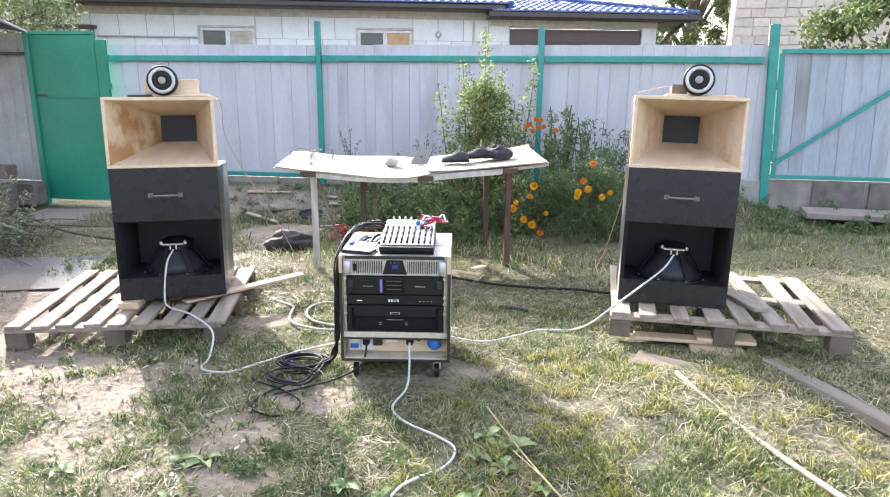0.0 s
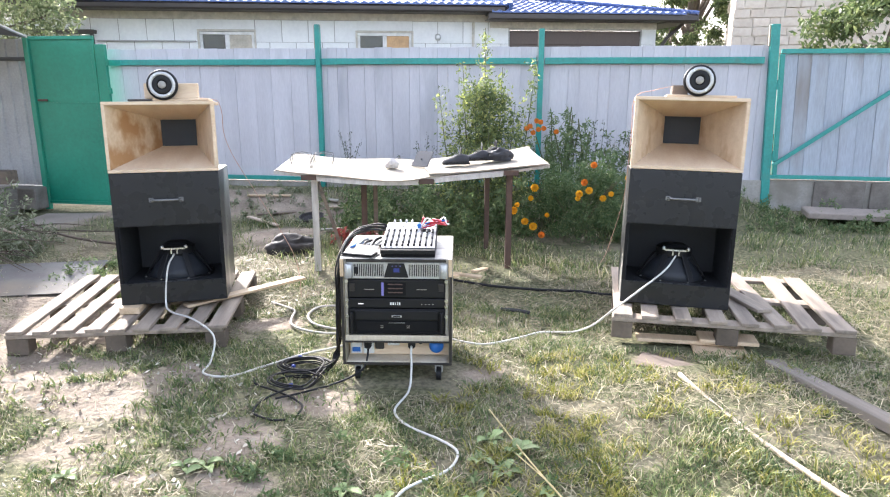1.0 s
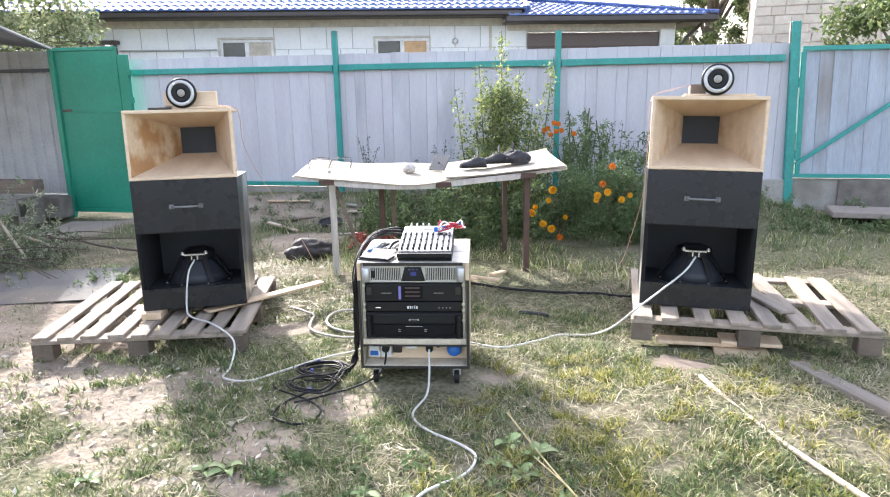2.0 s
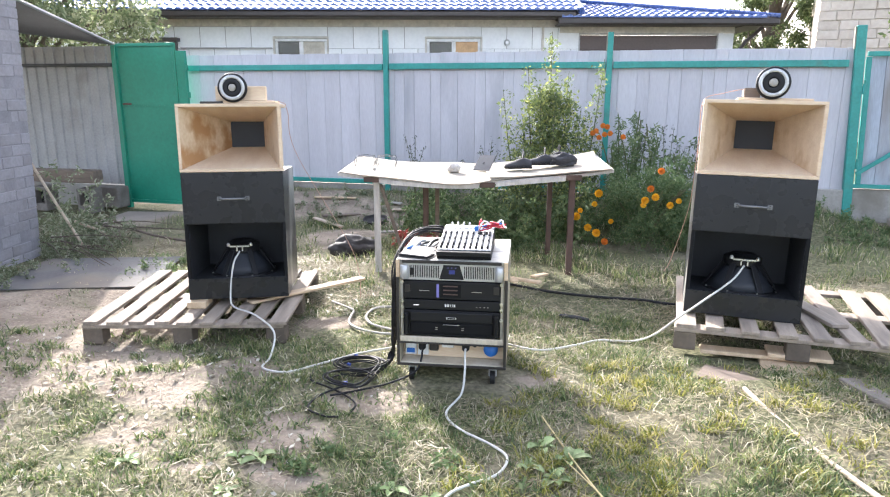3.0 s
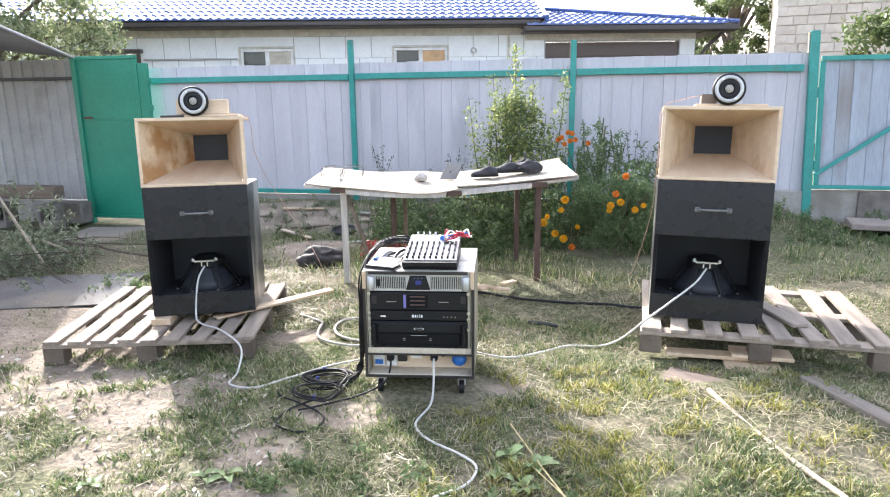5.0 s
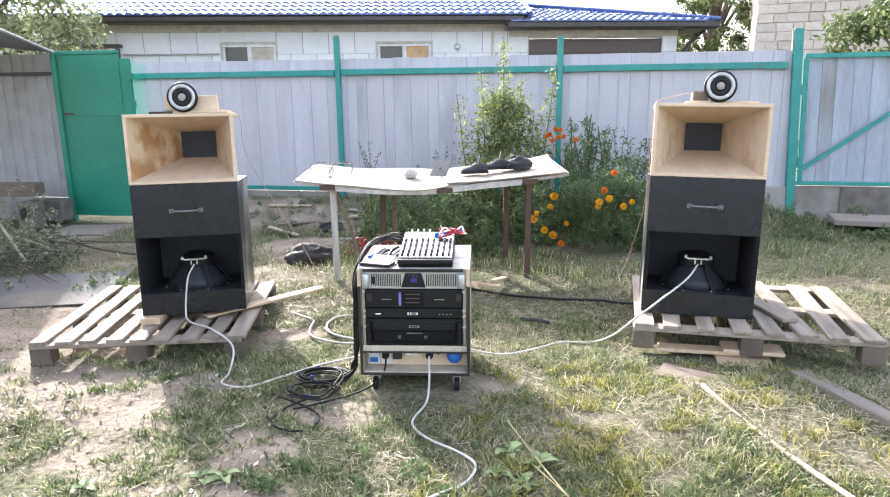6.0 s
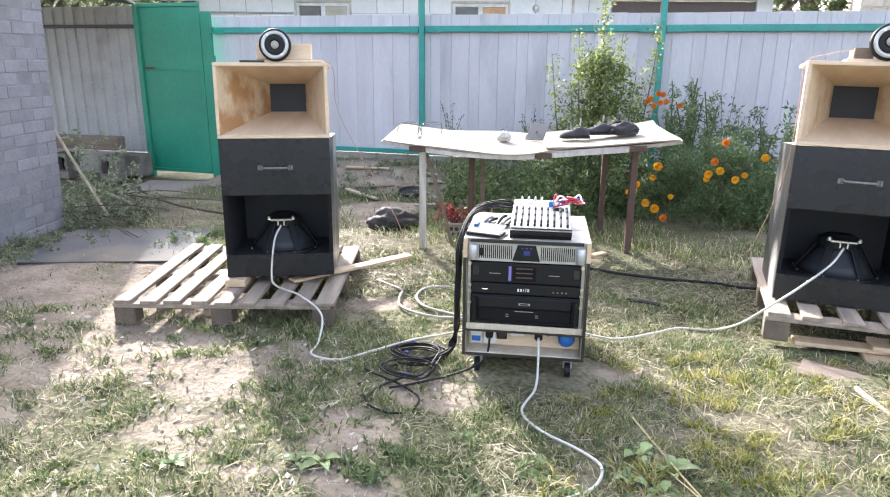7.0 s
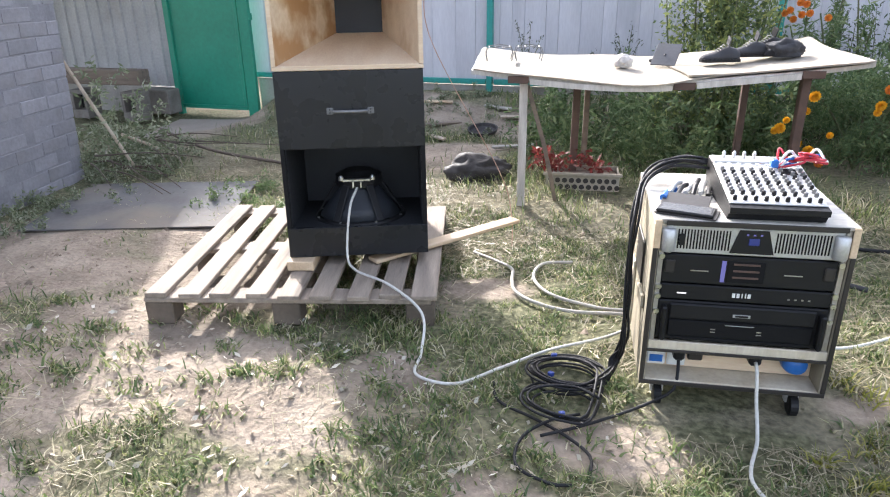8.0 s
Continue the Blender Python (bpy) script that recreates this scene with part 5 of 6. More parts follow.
    # two-unit processor
    a2 = amp("processor", 0.437, 0.527, M["black"], "black rack processor with a violet meter")
    part("meter", slab(-0.072, -0.06, 0.0075, 0.0095, 0.448, 0.514, 0.001), M["violet_glow"], a2)
    part("meter_dark", slab(-0.055, 0.045, 0.008, 0.0095, 0.448, 0.514, 0.001), M["deep_black"], a2)
    for z in (0.462, 0.482, 0.502):
        part("key_row", slab(-0.04, 0.03, 0.0065, 0.0079, z, z + 0.006, 0.0005), M["leg_brown"], a2)
    for x in (-0.13, 0.12):
        part("name_bar", slab(x - 0.024, x + 0.024, 0.0075, 0.0095, 0.478, 0.481, 0), M["grey_rail"], a2)
    for sx in (-1, 1):
        part("foot_knob", slab(sx * 0.212 - 0.014, sx * 0.212 + 0.014, 0.004, 0.0095, 0.47, 0.51, 0.003), M["tape"], a2)
    # one-unit mixer-amp with lettered front
    a3 = amp("matrix_unit", 0.385, 0.434, M["black"], "slim black rack unit with white lettering")
    part("light_bar", slab(-0.184, -0.158, 0.0075, 0.0095, 0.405, 0.409, 0.0005), M["white_glow"], a3)
    for x in (0.12, 0.138, 0.156, 0.174):
        part("dot_key", slab(x - 0.003, x + 0.003, 0.008, 0.0095, 0.404, 0.408, 0), M["grey_rail"], a3)
    # name drawn as plain bars
    for x, w, h in ((-0.028, 0.008, 0.013), (-0.016, 0.008, 0.013), (-0.005, 0.003, 0.013), (0.004, 0.003, 0.015), (0.014, 0.008, 0.013)):
        part("name_bar", slab(x - w / 2, x + w / 2, 0.0075, 0.0095, 0.402, 0.402 + h, 0), M["white"], a3)
    # deep three-unit amplifier
    a4 = amp("power_amplifier", 0.253, 0.382, M["black"], "deep black power amplifier with end grips")
    part("upper_step", slab(-0.2, 0.2, -0.001, 0.0095, 0.327, 0.376, 0.004), M["black"], a4)
    part("lower_step", slab(-0.2, 0.2, 0.003, 0.0095, 0.268, 0.322, 0.004), M["deep_black"], a4)
    part("logo_plate", slab(-0.024, 0.024, -0.0025, -0.0012, 0.343, 0.353, 0.0005), M["silver"], a4)
    part("logo_core", slab(-0.018, 0.018, -0.0035, -0.0026, 0.345, 0.351, 0), M["black"], a4)
    part("stripe", slab(-0.04, 0.04, 0.0012, 0.0028, 0.313, 0.315, 0), M["silver"], a4)
    for x in (-0.072, 0.055):
        for z in (0.288, 0.297):
            part("led_row", slab(x - 0.007, x + 0.007, 0.0012, 0.0028, z, z + 0.003, 0), M["grey_rail"], a4)
    part("lower_slot", slab(-0.19, 0.19, 0.005, 0.0095, 0.256, 0.266, 0.002), M["deep_black"], a4)
    for sx in (-1, 1):
        part("grip", slab(sx * 0.215 - 0.008, sx * 0.215 + 0.008, -0.02, 0.0095, 0.26, 0.37, 0.005), M["black"], a4)
    for z in (0.395, 0.345, 0.425, 0.52):
        for sx in (-1, 1):
            part("rack_screw", lathe([(0.009, 0), (0.008, 0.006)], 10, m=Matrix.Translation((sx * 0.237, 0.0078, z)) @ Matrix.Rotation(radians(90), 4, "X")), M["steel"], r)
    # sockets in the lower bay
    s1 = part("socket", slab(-0.238, -0.182, 0.075, 0.0895, 0.125, 0.205, 0.004), M["white"], r, "white meter socket with a blue display")
    part("display", slab(-0.23, -0.19, 0.0725, 0.0745, 0.135, 0.16, 0.001), M["blue"], s1)
    part("hood", slab(-0.225, -0.195, 0.07, 0.0745, 0.185, 0.195, 0.001), M["silver"], s1)
    s2 = part("socket", slab(-0.176, -0.122, 0.075, 0.0895, 0.125, 0.205, 0.004), M["white"], r, "white socket with a black plug")
    part("plug", slab(-0.165, -0.132, 0.03, 0.0745, 0.165, 0.208, 0.008), M["black"], s2)
    part("socket", slab(-0.116, -0.072, 0.07, 0.0895, 0.15, 0.205, 0.004), M["tape"], r, "brown socket")
    part("socket", slab(-0.055, 0.005, 0.075, 0.0895, 0.168, 0.208, 0.004), M["white"], r, "white socket plate")
    part("plug", slab(0.05, 0.085, 0.02, 0.0895, 0.172, 0.212, 0.008), M["black"], r, "black mains plug")
    part("plug", slab(0.1, 0.12, 0.05, 0.0895, 0.185, 0.212, 0.006), M["black"], r, "small black plug")
    part("cee_socket", lathe([(0.034, 0), (0.036, 0.03), (0.03, 0.055)], 20, m=Matrix.Translation((0.188, 0.0895, 0.168)) @ Matrix.Rotation(radians(75), 4, "X")), M["blue"], r, "bright blue inlet socket", smooth=True)
    part("cee_plate", slab(0.152, 0.222, 0.082, 0.0895, 0.165, 0.213, 0.006), M["blue"], r)


build_rack()


def build_mixer():
    m = RACK @ pose(0.055, 0.0, 0.633)
    x = thing("mixer", m, "small silver mixing console with rows of knobs", "mixing console")
    bm = bmesh.new()
    side = [(0.03, 0.0), (0.02, 0.018), (0.005, 0.024), (0.005, 0.04), (0.03, 0.043), (0.30, 0.085), (0.38, 0.09), (0.38, 0.0)]
    a = [bm.verts.new((-0.128, y, z)) for y, z in side]
    b = [bm.verts.new((0.128, y, z)) for y, z in side]
    bm.faces.new(a)
    bm.faces.new(b[::-1])
    for k in range(len(side)):
        bm.faces.new((a[k], a[(k + 1) % len(side)], b[(k + 1) % len(side)], b[k]))
    part("body", bm, M["black"], x)
    tilt = Matrix.Translation((0, 0.03, 0.0435)) @ Matrix.Rotation(math.atan2(0.042, 0.27), 4, "X")
    part("panel", slab(-0.126, 0.126, 0.0, 0.275, 0, 0.004, 0.001, m=tilt), M["silver"], x, "brushed silver panel")
    part("back_panel", slab(-0.126, 0.126, 0.302, 0.378, 0.086, 0.096, 0.002), M["silver"], x)
    rng = random.Random(3)
    knob = finish(lathe([(0.006, 0), (0.0055, 0.012), (0.002, 0.014)], 8), M["black"])
    tip = finish(lathe([(0.0065, 0), (0.006, 0.013), (0.003, 0.015)], 8), M["white"])
    grey = finish(lathe([(0.0062, 0), (0.0058, 0.011), (0.003, 0.0125)], 8), M["strap"])
    jack = finish(lathe([(0.0075, 0), (0.0075, 0.003), (0.004, 0.003)], 10), M["steel"])
    for c in range(9):
        px = -0.11 + c * 0.0275
        part("fader_knob", knob, None, x, m=tilt @ pose(px, 0.02, 0.004))
        part("fader_cap", tip, None, x, m=tilt @ pose(px, 0.02 + 0.012, 0.004) @ Matrix.Diagonal((0.7, 0.7, 0.6, 1)))
        for r in range(8):
            part("knob", (grey if (r + (c > 6)) % 3 else knob), None, x, m=tilt @ pose(px, 0.056 + r * 0.0235, 0.004))
        for r in range(2):
            part("jack", jack, None, x, m=tilt @ pose(px, 0.248 + r * 0.02, 0.004))
    part("meter", slab(0.06, 0.1, 0.2, 0.24, 0.004, 0.006, 0.001, m=tilt), M["deep_black"], x)
    for c in range(4):
        part("plug", lathe([(0.005, 0), (0.006, 0.016), (0.003, 0.022)], 8, m=pose(-0.09 + c * 0.03, 0.345, 0.0965)), M["steel"], x)
    # red and blue leads bunched at the back corner
    rng2 = random.Random(12)
    for k in range(7):
        p = [(0.04 + 0.02 * rng2.random(), 0.27, 0.088)]
        for j in range(4):
            p.append((0.05 + 0.1 * rng2.random() + 0.02 * j, 0.24 + 0.07 * rng2.random(), 0.105 + 0.035 * rng2.random()))
        part("lead", tube(p, 0.004, 6, step=0.01), M["red"] if k % 3 else (M["blue"] if k == 0 else M["white"]), x, "coloured signal lead", smooth=True)
    part("lead", tube([(0.15, 0.25, 0.11), (0.16, 0.27, 0.118), (0.185, 0.3, 0.12)], 0.0035, 6, step=0.01), M["red"], x)
    part("connector", slab(0.03, 0.05, 0.255, 0.285, 0.09, 0.115, 0.004), M["blue"], x, "dark blue connector")


build_mixer()


def build_phone():
    p = thing("phone_case", RACK @ pose(-0.175, 0.06, 0.634, 0, 0, -18), "dark phone in an open folding case", "phone")
    part("cover", slab(-0.085, 0.085, -0.04, 0.045, 0, 0.004, 0.002), M["tape"], p)
    part("phone", slab(-0.08, 0.075, -0.037, 0.04, 0.0045, 0.013, 0.003), M["black"], p)
    part("screen", slab(-0.072, 0.066, -0.032, 0.035, 0.0132, 0.0138, 0), M["laminate"], p)
    part("flap", slab(-0.085, 0.05, 0.0, 0.07, 0, 0.003, 0.001, m=Matrix.Translation((0, 0.048, 0.003)) @ Matrix.Rotation(radians(14), 4, "X")), M["tape"], p)


build_phone()

# ---------------- table ----------------


def build_table():
    t = thing("trestle_table", pose(-0.3, 4.62, 0, 0, 0, 11.6), "long outdoor table of sagging white sheets on odd legs", "table")
    Lh, D = 1.0, 0.92

    def sag(x, y):
        e = abs(x) / Lh
        return 0.728 + 0.06 * e ** 1.7 + (0.05 if x > 0 else 0.0) * e + 0.028 * y + 0.006 * math.sin(5 * x + 2 * y)

    def sheet(x0, x1, y0, y1, dz, th, wob, seed):
        bm = bmesh.new()
        rng = random.Random(seed)
        nx, ny = 40, 10
        ph = rng.uniform(0, 6)
        top, bot = [], []
        for j in range(ny + 1):
            for i in range(nx + 1):
                x, y = x0 + (x1 - x0) * i / nx, y0 + (y1 - y0) * j / ny
                if j == 0:
                    y += wob * (math.sin(4 * x + ph) + 0.6 * math.sin(9 * x + ph * 2))
                if i in (0, nx):
                    x += wob * math.sin(7 * y + ph)
                z = sag(x, y) + dz + wob * (0.35 * math.sin(3 * x + 4 * y + ph) + 0.3 * math.sin(8 * x - 3 * y + ph))
                top.append(bm.verts.new((x, y, z + th)))
                bot.append(bm.verts.new((x, y, z)))
        w = nx + 1
        for j in range(ny):
            for i in range(nx):
                k = j * w + i
                bm.faces.new((top[k], top[k + 1], top[k + w + 1], top[k + w]))
                bm.faces.new((bot[k], bot[k + w], bot[k + w + 1], bot[k + 1]))
        ring = [i for i in range(w)] + [j * w + nx for j in range(1, ny + 1)] + [ny * w + i for i in range(nx - 1, -1, -1)] + [j * w for j in range(ny - 1, 0, -1)]
        for a, b in zip(ring, ring[1:] + ring[:1]):
            bm.faces.new((top[a], bot[a], bot[b], top[b]))
        return bm

    part("tabletop", sheet(-Lh, Lh, 0.0, D, 0.0, 0.022, 0.002, 1), M["leg_white"], t, "pale worn board top")
    part("cover_sheet", sheet(-0.98, 0.35, -0.02, D - 0.02, 0.025, 0.008, 0.018, 2), M["sheet_white"], t, "dusty white sheet, edges warped")
    part("cover_sheet", sheet(0.1, 0.97, -0.01, D - 0.06, 0.035, 0.008, 0.018, 3), M["sheet_white"], t, "dusty white sheet overlapping the other")
    for x0, x1 in ((-0.69, 0.04), (0.16, 0.66)):
        bm = bmesh.new()
        rows = []
        for k in range(9):
            x = x0 + (x1 - x0) * k / 8
            z = sag(x, 0)
            rows.append([bm.verts.new(p) for p in ((x, -0.016, z - 0.018), (x, -0.004, z - 0.018), (x, -0.004, z + 0.012), (x, -0.016, z + 0.012))])
        for a, b in zip(rows, rows[1:]):
            for k in range(4):
                bm.faces.new((a[k], a[(k + 1) % 4], b[(k + 1) % 4], b[k]))
        bm.faces.new(rows[0])
        bm.faces.new(rows[-1][::-1])
        part("edge_strip", bm, M["leg_white"], t, "chipped white strip along the front edge")
    for x in (-0.75, 0.1, 0.72):
        z = sag(x, 0) - 0.012
        part("clamp", slab(x - 0.055, x + 0.055, -0.012, -0.003, z - 0.008, z + 0.03, 0.002), M["leg_brown"], t, "rusty steel bracket")
    for x, y, w, mat, lean in ((-0.72, 0.04, 0.045, "leg_white", 0), (-0.40, 0.55, 0.045, "leg_brown", 0), (0.72, 0.06, 0.045, "leg_brown", 0), (0.62, 0.7, 0.04, "leg_brown", 0), (-0.32, 0.75, 0.035, "old_wood", 0)):
        part("leg", slab(x - w / 2, x + w / 2, y, y + w, -0.02, sag(x, y) - 0.002, 0.004), M[mat], t)
    part("brace", tube([(-0.7, 0.1, 0.72), (-0.6, 0.12, 0.4), (-0.52, 0.15, 0.06)], 0.016, 4, step=0.2), M["old_wood"], t)
    return t, sag


TABLE, table_z = build_table()
TM = pose(-0.3, 4.62, 0, 0, 0, 11.6)


def on_table(x, y, lift=0.05, turn=0):
    return TM @ pose(x, y, table_z(x, y) + lift, 0, 0, turn)


def build_shoe(m, L, label, mat):
    s = thing("shoe", m, label, "shoe", "shoes on the table")
    bm = bmesh.new()
    secs = [(0.0, 0.03, 0.062), (0.12, 0.037, 0.075), (0.3, 0.036, 0.088), (0.45, 0.036, 0.074), (0.62, 0.041, 0.055), (0.82, 0.043, 0.042), (0.95, 0.034, 0.032), (1.0, 0.018, 0.022)]
    rings = []
    for u, w, h in secs:
        rings.append([bm.verts.new((L * u, w * math.cos(a) * (1 if math.sin(a) < 0.5 else 0.75), 0.012 + 0.8 * h * max(0.0, (math.sin(a) + 0.35) / 1.35))) for a in [2 * math.pi * k / 12 for k in range(12)]])
    for a, b in zip(rings, rings[1:]):
        for k in range(12):
            bm.faces.new((a[k], a[(k + 1) % 12], b[(k + 1) % 12], b[k]))
    bm.faces.new(rings[0])
    bm.faces.new(rings[-1][::-1])
    part("upper", bm, mat, s, smooth=True)
    sole = bmesh.new()
    o = [(L * u - (0.004 if u == 0 else -0.004), 1.1 * w) for u, w, h in secs]
    loop = [(x, y) for x, y in o] + [(x, -y) for x, y in o[::-1]]
    a = [sole.verts.new((x, y, 0)) for x, y in loop]
    b = [sole.verts.new((x, y, 0.016)) for x, y in loop]
    sole.faces.new(a[::-1])
    sole.faces.new(b)
    for k in range(len(a)):
        sole.faces.new((a[k], a[(k + 1) % len(a)], b[(k + 1) % len(a)], b[k]))
    part("sole", sole, M["black"], s)
    part("tongue", slab(-0.022, 0.022, -0.003, 0.003, 0, 0.05, 0.002, m=pose(L * 0.32, 0, 0.085, 0, 25, 90)), mat, s)
    for k in range(4):
        part("lace", tube([(L * (0.42 + 0.06 * k), -0.022, 0.082 - 0.009 * k), (L * (0.44 + 0.06 * k), 0, 0.09 - 0.009 * k), (L * (0.42 + 0.06 * k), 0.022, 0.082 - 0.009 * k)], 0.0022, 5), M["cable_grey"], s)


build_shoe(on_table(0.43, 0.3, 0.052, 188), 0.2, "worn dark grey shoe on the table", M["shoe"])
build_shoe(on_table(0.6, 0.4, 0.054, 190), 0.2, "dark grey trainer beside the black bag", M["shoe"])
build_shoe(on_table(0.72, 0.5, 0.054, 200), 0.22, "black trainer beside the black bag", M["black"])


def lump(name, m, sx, sy, sz, mat, label, category, seed, group=""):
    """A soft sagging bundle."""
    bm = bmesh.new()
    bmesh.ops.create_icosphere(bm, subdivisions=4, radius=1)
    rng = random.Random(seed)
    off = Vector((rng.uniform(0, 50), rng.uniform(0, 50), 0))
    for v in bm.verts:
        n = noise.noise(v.co * 1.6 + off) * 0.34 + noise.noise(v.co * 4.5 + off) * 0.2 + abs(noise.noise(v.co * 7 + off)) * 0.16
        c = v.co * (1 + n)
        v.co = Vector((c.x * sx, c.y * sy, max(0.0, c.z * 0.75 + 0.55) * sz))
    return solo(name, bm, mat, m, label, category, group, smooth=True)


lump("bag", on_table(0.68, 0.34, 0.05, 0), 0.09, 0.06, 0.07, M["shoe"], "small black cloth bag lying on the table", "bag", 5)
lump("white_scrap", on_table(-0.16, 0.4, 0.042, 10), 0.045, 0.04, 0.055, M["leg_white"], "white crumpled scrap on the sheet", "scrap", 7)


def build_trowel():
    t = thing("plastering_float", on_table(0.05, 0.38, 0.05, -28), "grey plastering float leaning on the table", "tool")
    part("blade", slab(-0.07, 0.07, -0.004, 0.004, 0, 0.16, 0.002, m=Matrix.Rotation(radians(-48), 4, "X")), M["grey_float"], t)
    part("handle", tube([(-0.1, 0.08, 0.012), (-0.04, 0.075, 0.03), (0.0, 0.05, 0.05)], 0.01, 8), M["shoe"], t)


build_trowel()


def build_wire_stand():
    s = thing("wire_stand", on_table(-0.78, 0.45, 0.038, 4), "two-bay bent wire stand on the table", "wire stand")
    for x0 in (-0.16, 0.01):
        for y in (-0.06, 0.06):
            part("wire", tube([(x0, y, 0.0), (x0, y, 0.075), (x0 + 0.14, y, 0.075), (x0 + 0.14, y, 0.0)], 0.003, 6, step=0.15), M["strap"], s)
        for k in range(4):
            part("rung", tube([(x0 + 0.01 + 0.04 * k, -0.06, 0.076), (x0 + 0.01 + 0.04 * k, 0.0, 0.08), (x0 + 0.01 + 0.04 * k, 0.06, 0.076)], 0.0025, 6, step=0.05), M["strap"], s)
    solo("bottle_cap", lathe([(0.014, 0), (0.014, 0.018), (0.009, 0.024)], 14), M["cable_grey"], on_table(-0.757, 0.2, 0.037), "small grey cap on the sheet", "cap")


build_wire_stand()

# ---------------- cables ----------------


def on_ground(points, r):
    return [(x, y, (float(ground_z(x, y)) + r + 0.012) if z is None else z) for x, y, z in points]


def cable(name, points, r, mat, label, group="cables"):
    return solo(name, tube(on_ground(points, r), r, 8), M[mat], Matrix(), label, "cable", group, smooth=True)


def at(m, p):
    return tuple(m @ Vector(p))


a = at(L_SPK, (0.0, 0.09, 0.27))
cable("speaker_cable", [a, at(L_SPK, (-0.03, 0.02, 0.2)), (-1.475, 3.25, 0.2), (-1.4, 3.17, 0.17), (-1.226, 3.1, 0.16), (-1.055, 3.0, 0.11), (-1.015, 2.88, None), (-0.985, 2.745, None),
                        (-0.841, 2.73, None), (-0.724, 2.86, None), (-0.573, 3.02, None), (-0.393, 3.15, None), (-0.24, 3.34, None)], 0.0055, "cable_white", "off-white speaker cable running from the woofer to the rack")
a = at(R_SPK, (0.0, 0.09, 0.27))
cable("speaker_cable", [a, at(R_SPK, (-0.06, 0.0, 0.2)), (1.2, 3.47, 0.34), (1.07, 3.44, 0.235), (0.965, 3.51, 0.11), (0.85, 3.57, None), (0.681, 3.53, None), (0.558, 3.4, None), (0.377, 3.29, None), (0.192, 3.33, None), (0.1, 3.42, None)],
      0.0055, "cable_white", "off-white speaker cable stretched from the woofer to the rack")
cable("mains_cable", [at(RACK, (0.068, 0.03, 0.19)), at(RACK, (0.068, -0.004, 0.17)), (0.075, 2.79, 0.09), (0.08, 2.7, None), (0.055, 2.52, None), (0.148, 2.38, None), (0.299, 2.29, None), (0.385, 2.2, None), (0.368, 2.08, None), (0.278, 1.99, None),
                      (0.22, 1.91, None), (0.19, 1.75, None), (0.15, 1.5, None), (0.2, 1.2, None)], 0.0055, "cable_white", "white mains cable lying on the grass before the rack")
cable("plug_cable", [at(RACK, (-0.148, 0.05, 0.17)), at(RACK, (-0.148, 0.03, 0.135)), at(RACK, (-0.16, -0.005, 0.09)), (-0.2, 2.78, 0.05), (-0.3, 2.72, None), (-0.42, 2.62, None), (-0.52, 2.55, None)], 0.005, "cable_black", "black mains lead from the rack socket")
rng = random.Random(21)
for k in range(8):
    j = lambda s: rng.uniform(-s, s)
    p = [at(RACK, (-0.08 + j(0.01), 0.36 + j(0.03), 0.69 + 0.004 * k)), at(RACK, (-0.17 + j(0.02), 0.4 + j(0.03), 0.685 + 0.004 * k)), at(RACK, (-0.262, 0.33 + j(0.04), 0.655 + 0.003 * k)), at(RACK, (-0.295 - 0.005 * (k % 4), 0.2 + j(0.05), 0.56)),
         at(RACK, (-0.3 - 0.008 * (k % 3), 0.16 + j(0.04), 0.35)), at(RACK, (-0.31 + j(0.015), 0.13 + j(0.03), 0.18))]
    cx, cy, r0 = -0.49 + j(0.015), 2.87 + j(0.02), 0.1 + j(0.018)
    pts = p + [(-0.35 + j(0.02), 2.93, 0.08), (-0.36, 2.88 + j(0.02), 0.03 + 0.004 * k)]
    turns = 1 + k % 2
    for q in range(1, 10 * turns):
        ang = -0.1 - 2 * math.pi * q / 10
        dy = -0.17 if (k % 2 and q > 10) else 0
        pts.append((cx + r0 * 1.15 * math.cos(ang) + (0.02 if dy else 0), cy + r0 * 0.85 * math.sin(ang) + dy, None if k < 1 else 0.024 + 0.0045 * k + 0.004 * math.sin(ang * 2)))
    cable("signal_cable", pts, 0.0042, "cable_black", "black signal cable coiled beside the rack", "black signal cables")
cable("signal_cable", [(-0.42, 2.66, 0.03), (-0.5, 2.62, 0.02), (-0.57, 2.53, None), (-0.56, 2.4, None), (-0.46, 2.36, None), (-0.4, 2.37, None)], 0.005, "cable_black", "black signal cable coiled beside the rack", "black signal cables")
cable("signal_cable", [(-0.36, 2.42, None), (-0.37, 2.5, None), (-0.45, 2.57, None), (-0.56, 2.63, None), (-0.68, 2.68, None), (-0.72, 2.78, None)], 0.005, "cable_black", "black signal cable coiled beside the rack", "black signal cables")
for x, y, z, a in ((-0.55, 2.95, 0.05, 20), (-0.54, 2.83, 0.05, -30), (-0.47, 2.62, 0.05, 15)):
    solo("cable_tie", slab(-0.01, 0.01, -0.008, 0.008, -0.01, 0.005, 0.003), M["dark_blue"], pose(x, y, z, 0, 0, a), "blue strap round the coiled cables", "cable tie", "cable ties")
part_conn = thing("connector_bundle", RACK @ pose(-0.115, 0.3, 0.634), "bundle of black plugs with blue ends", "plugs")
for k in range(6):
    part("plug", tube([(0.05 - 0.02 * k, 0.02 * math.sin(k), 0.012 + 0.008 * (k % 3)), (0.03 - 0.02 * k, -0.05, 0.014 + 0.008 * (k % 3)), (0.02 - 0.022 * k, -0.1, 0.012 + 0.006 * (k % 2))], 0.0075, 8), M["silver"] if k % 2 else M["black"], part_conn)
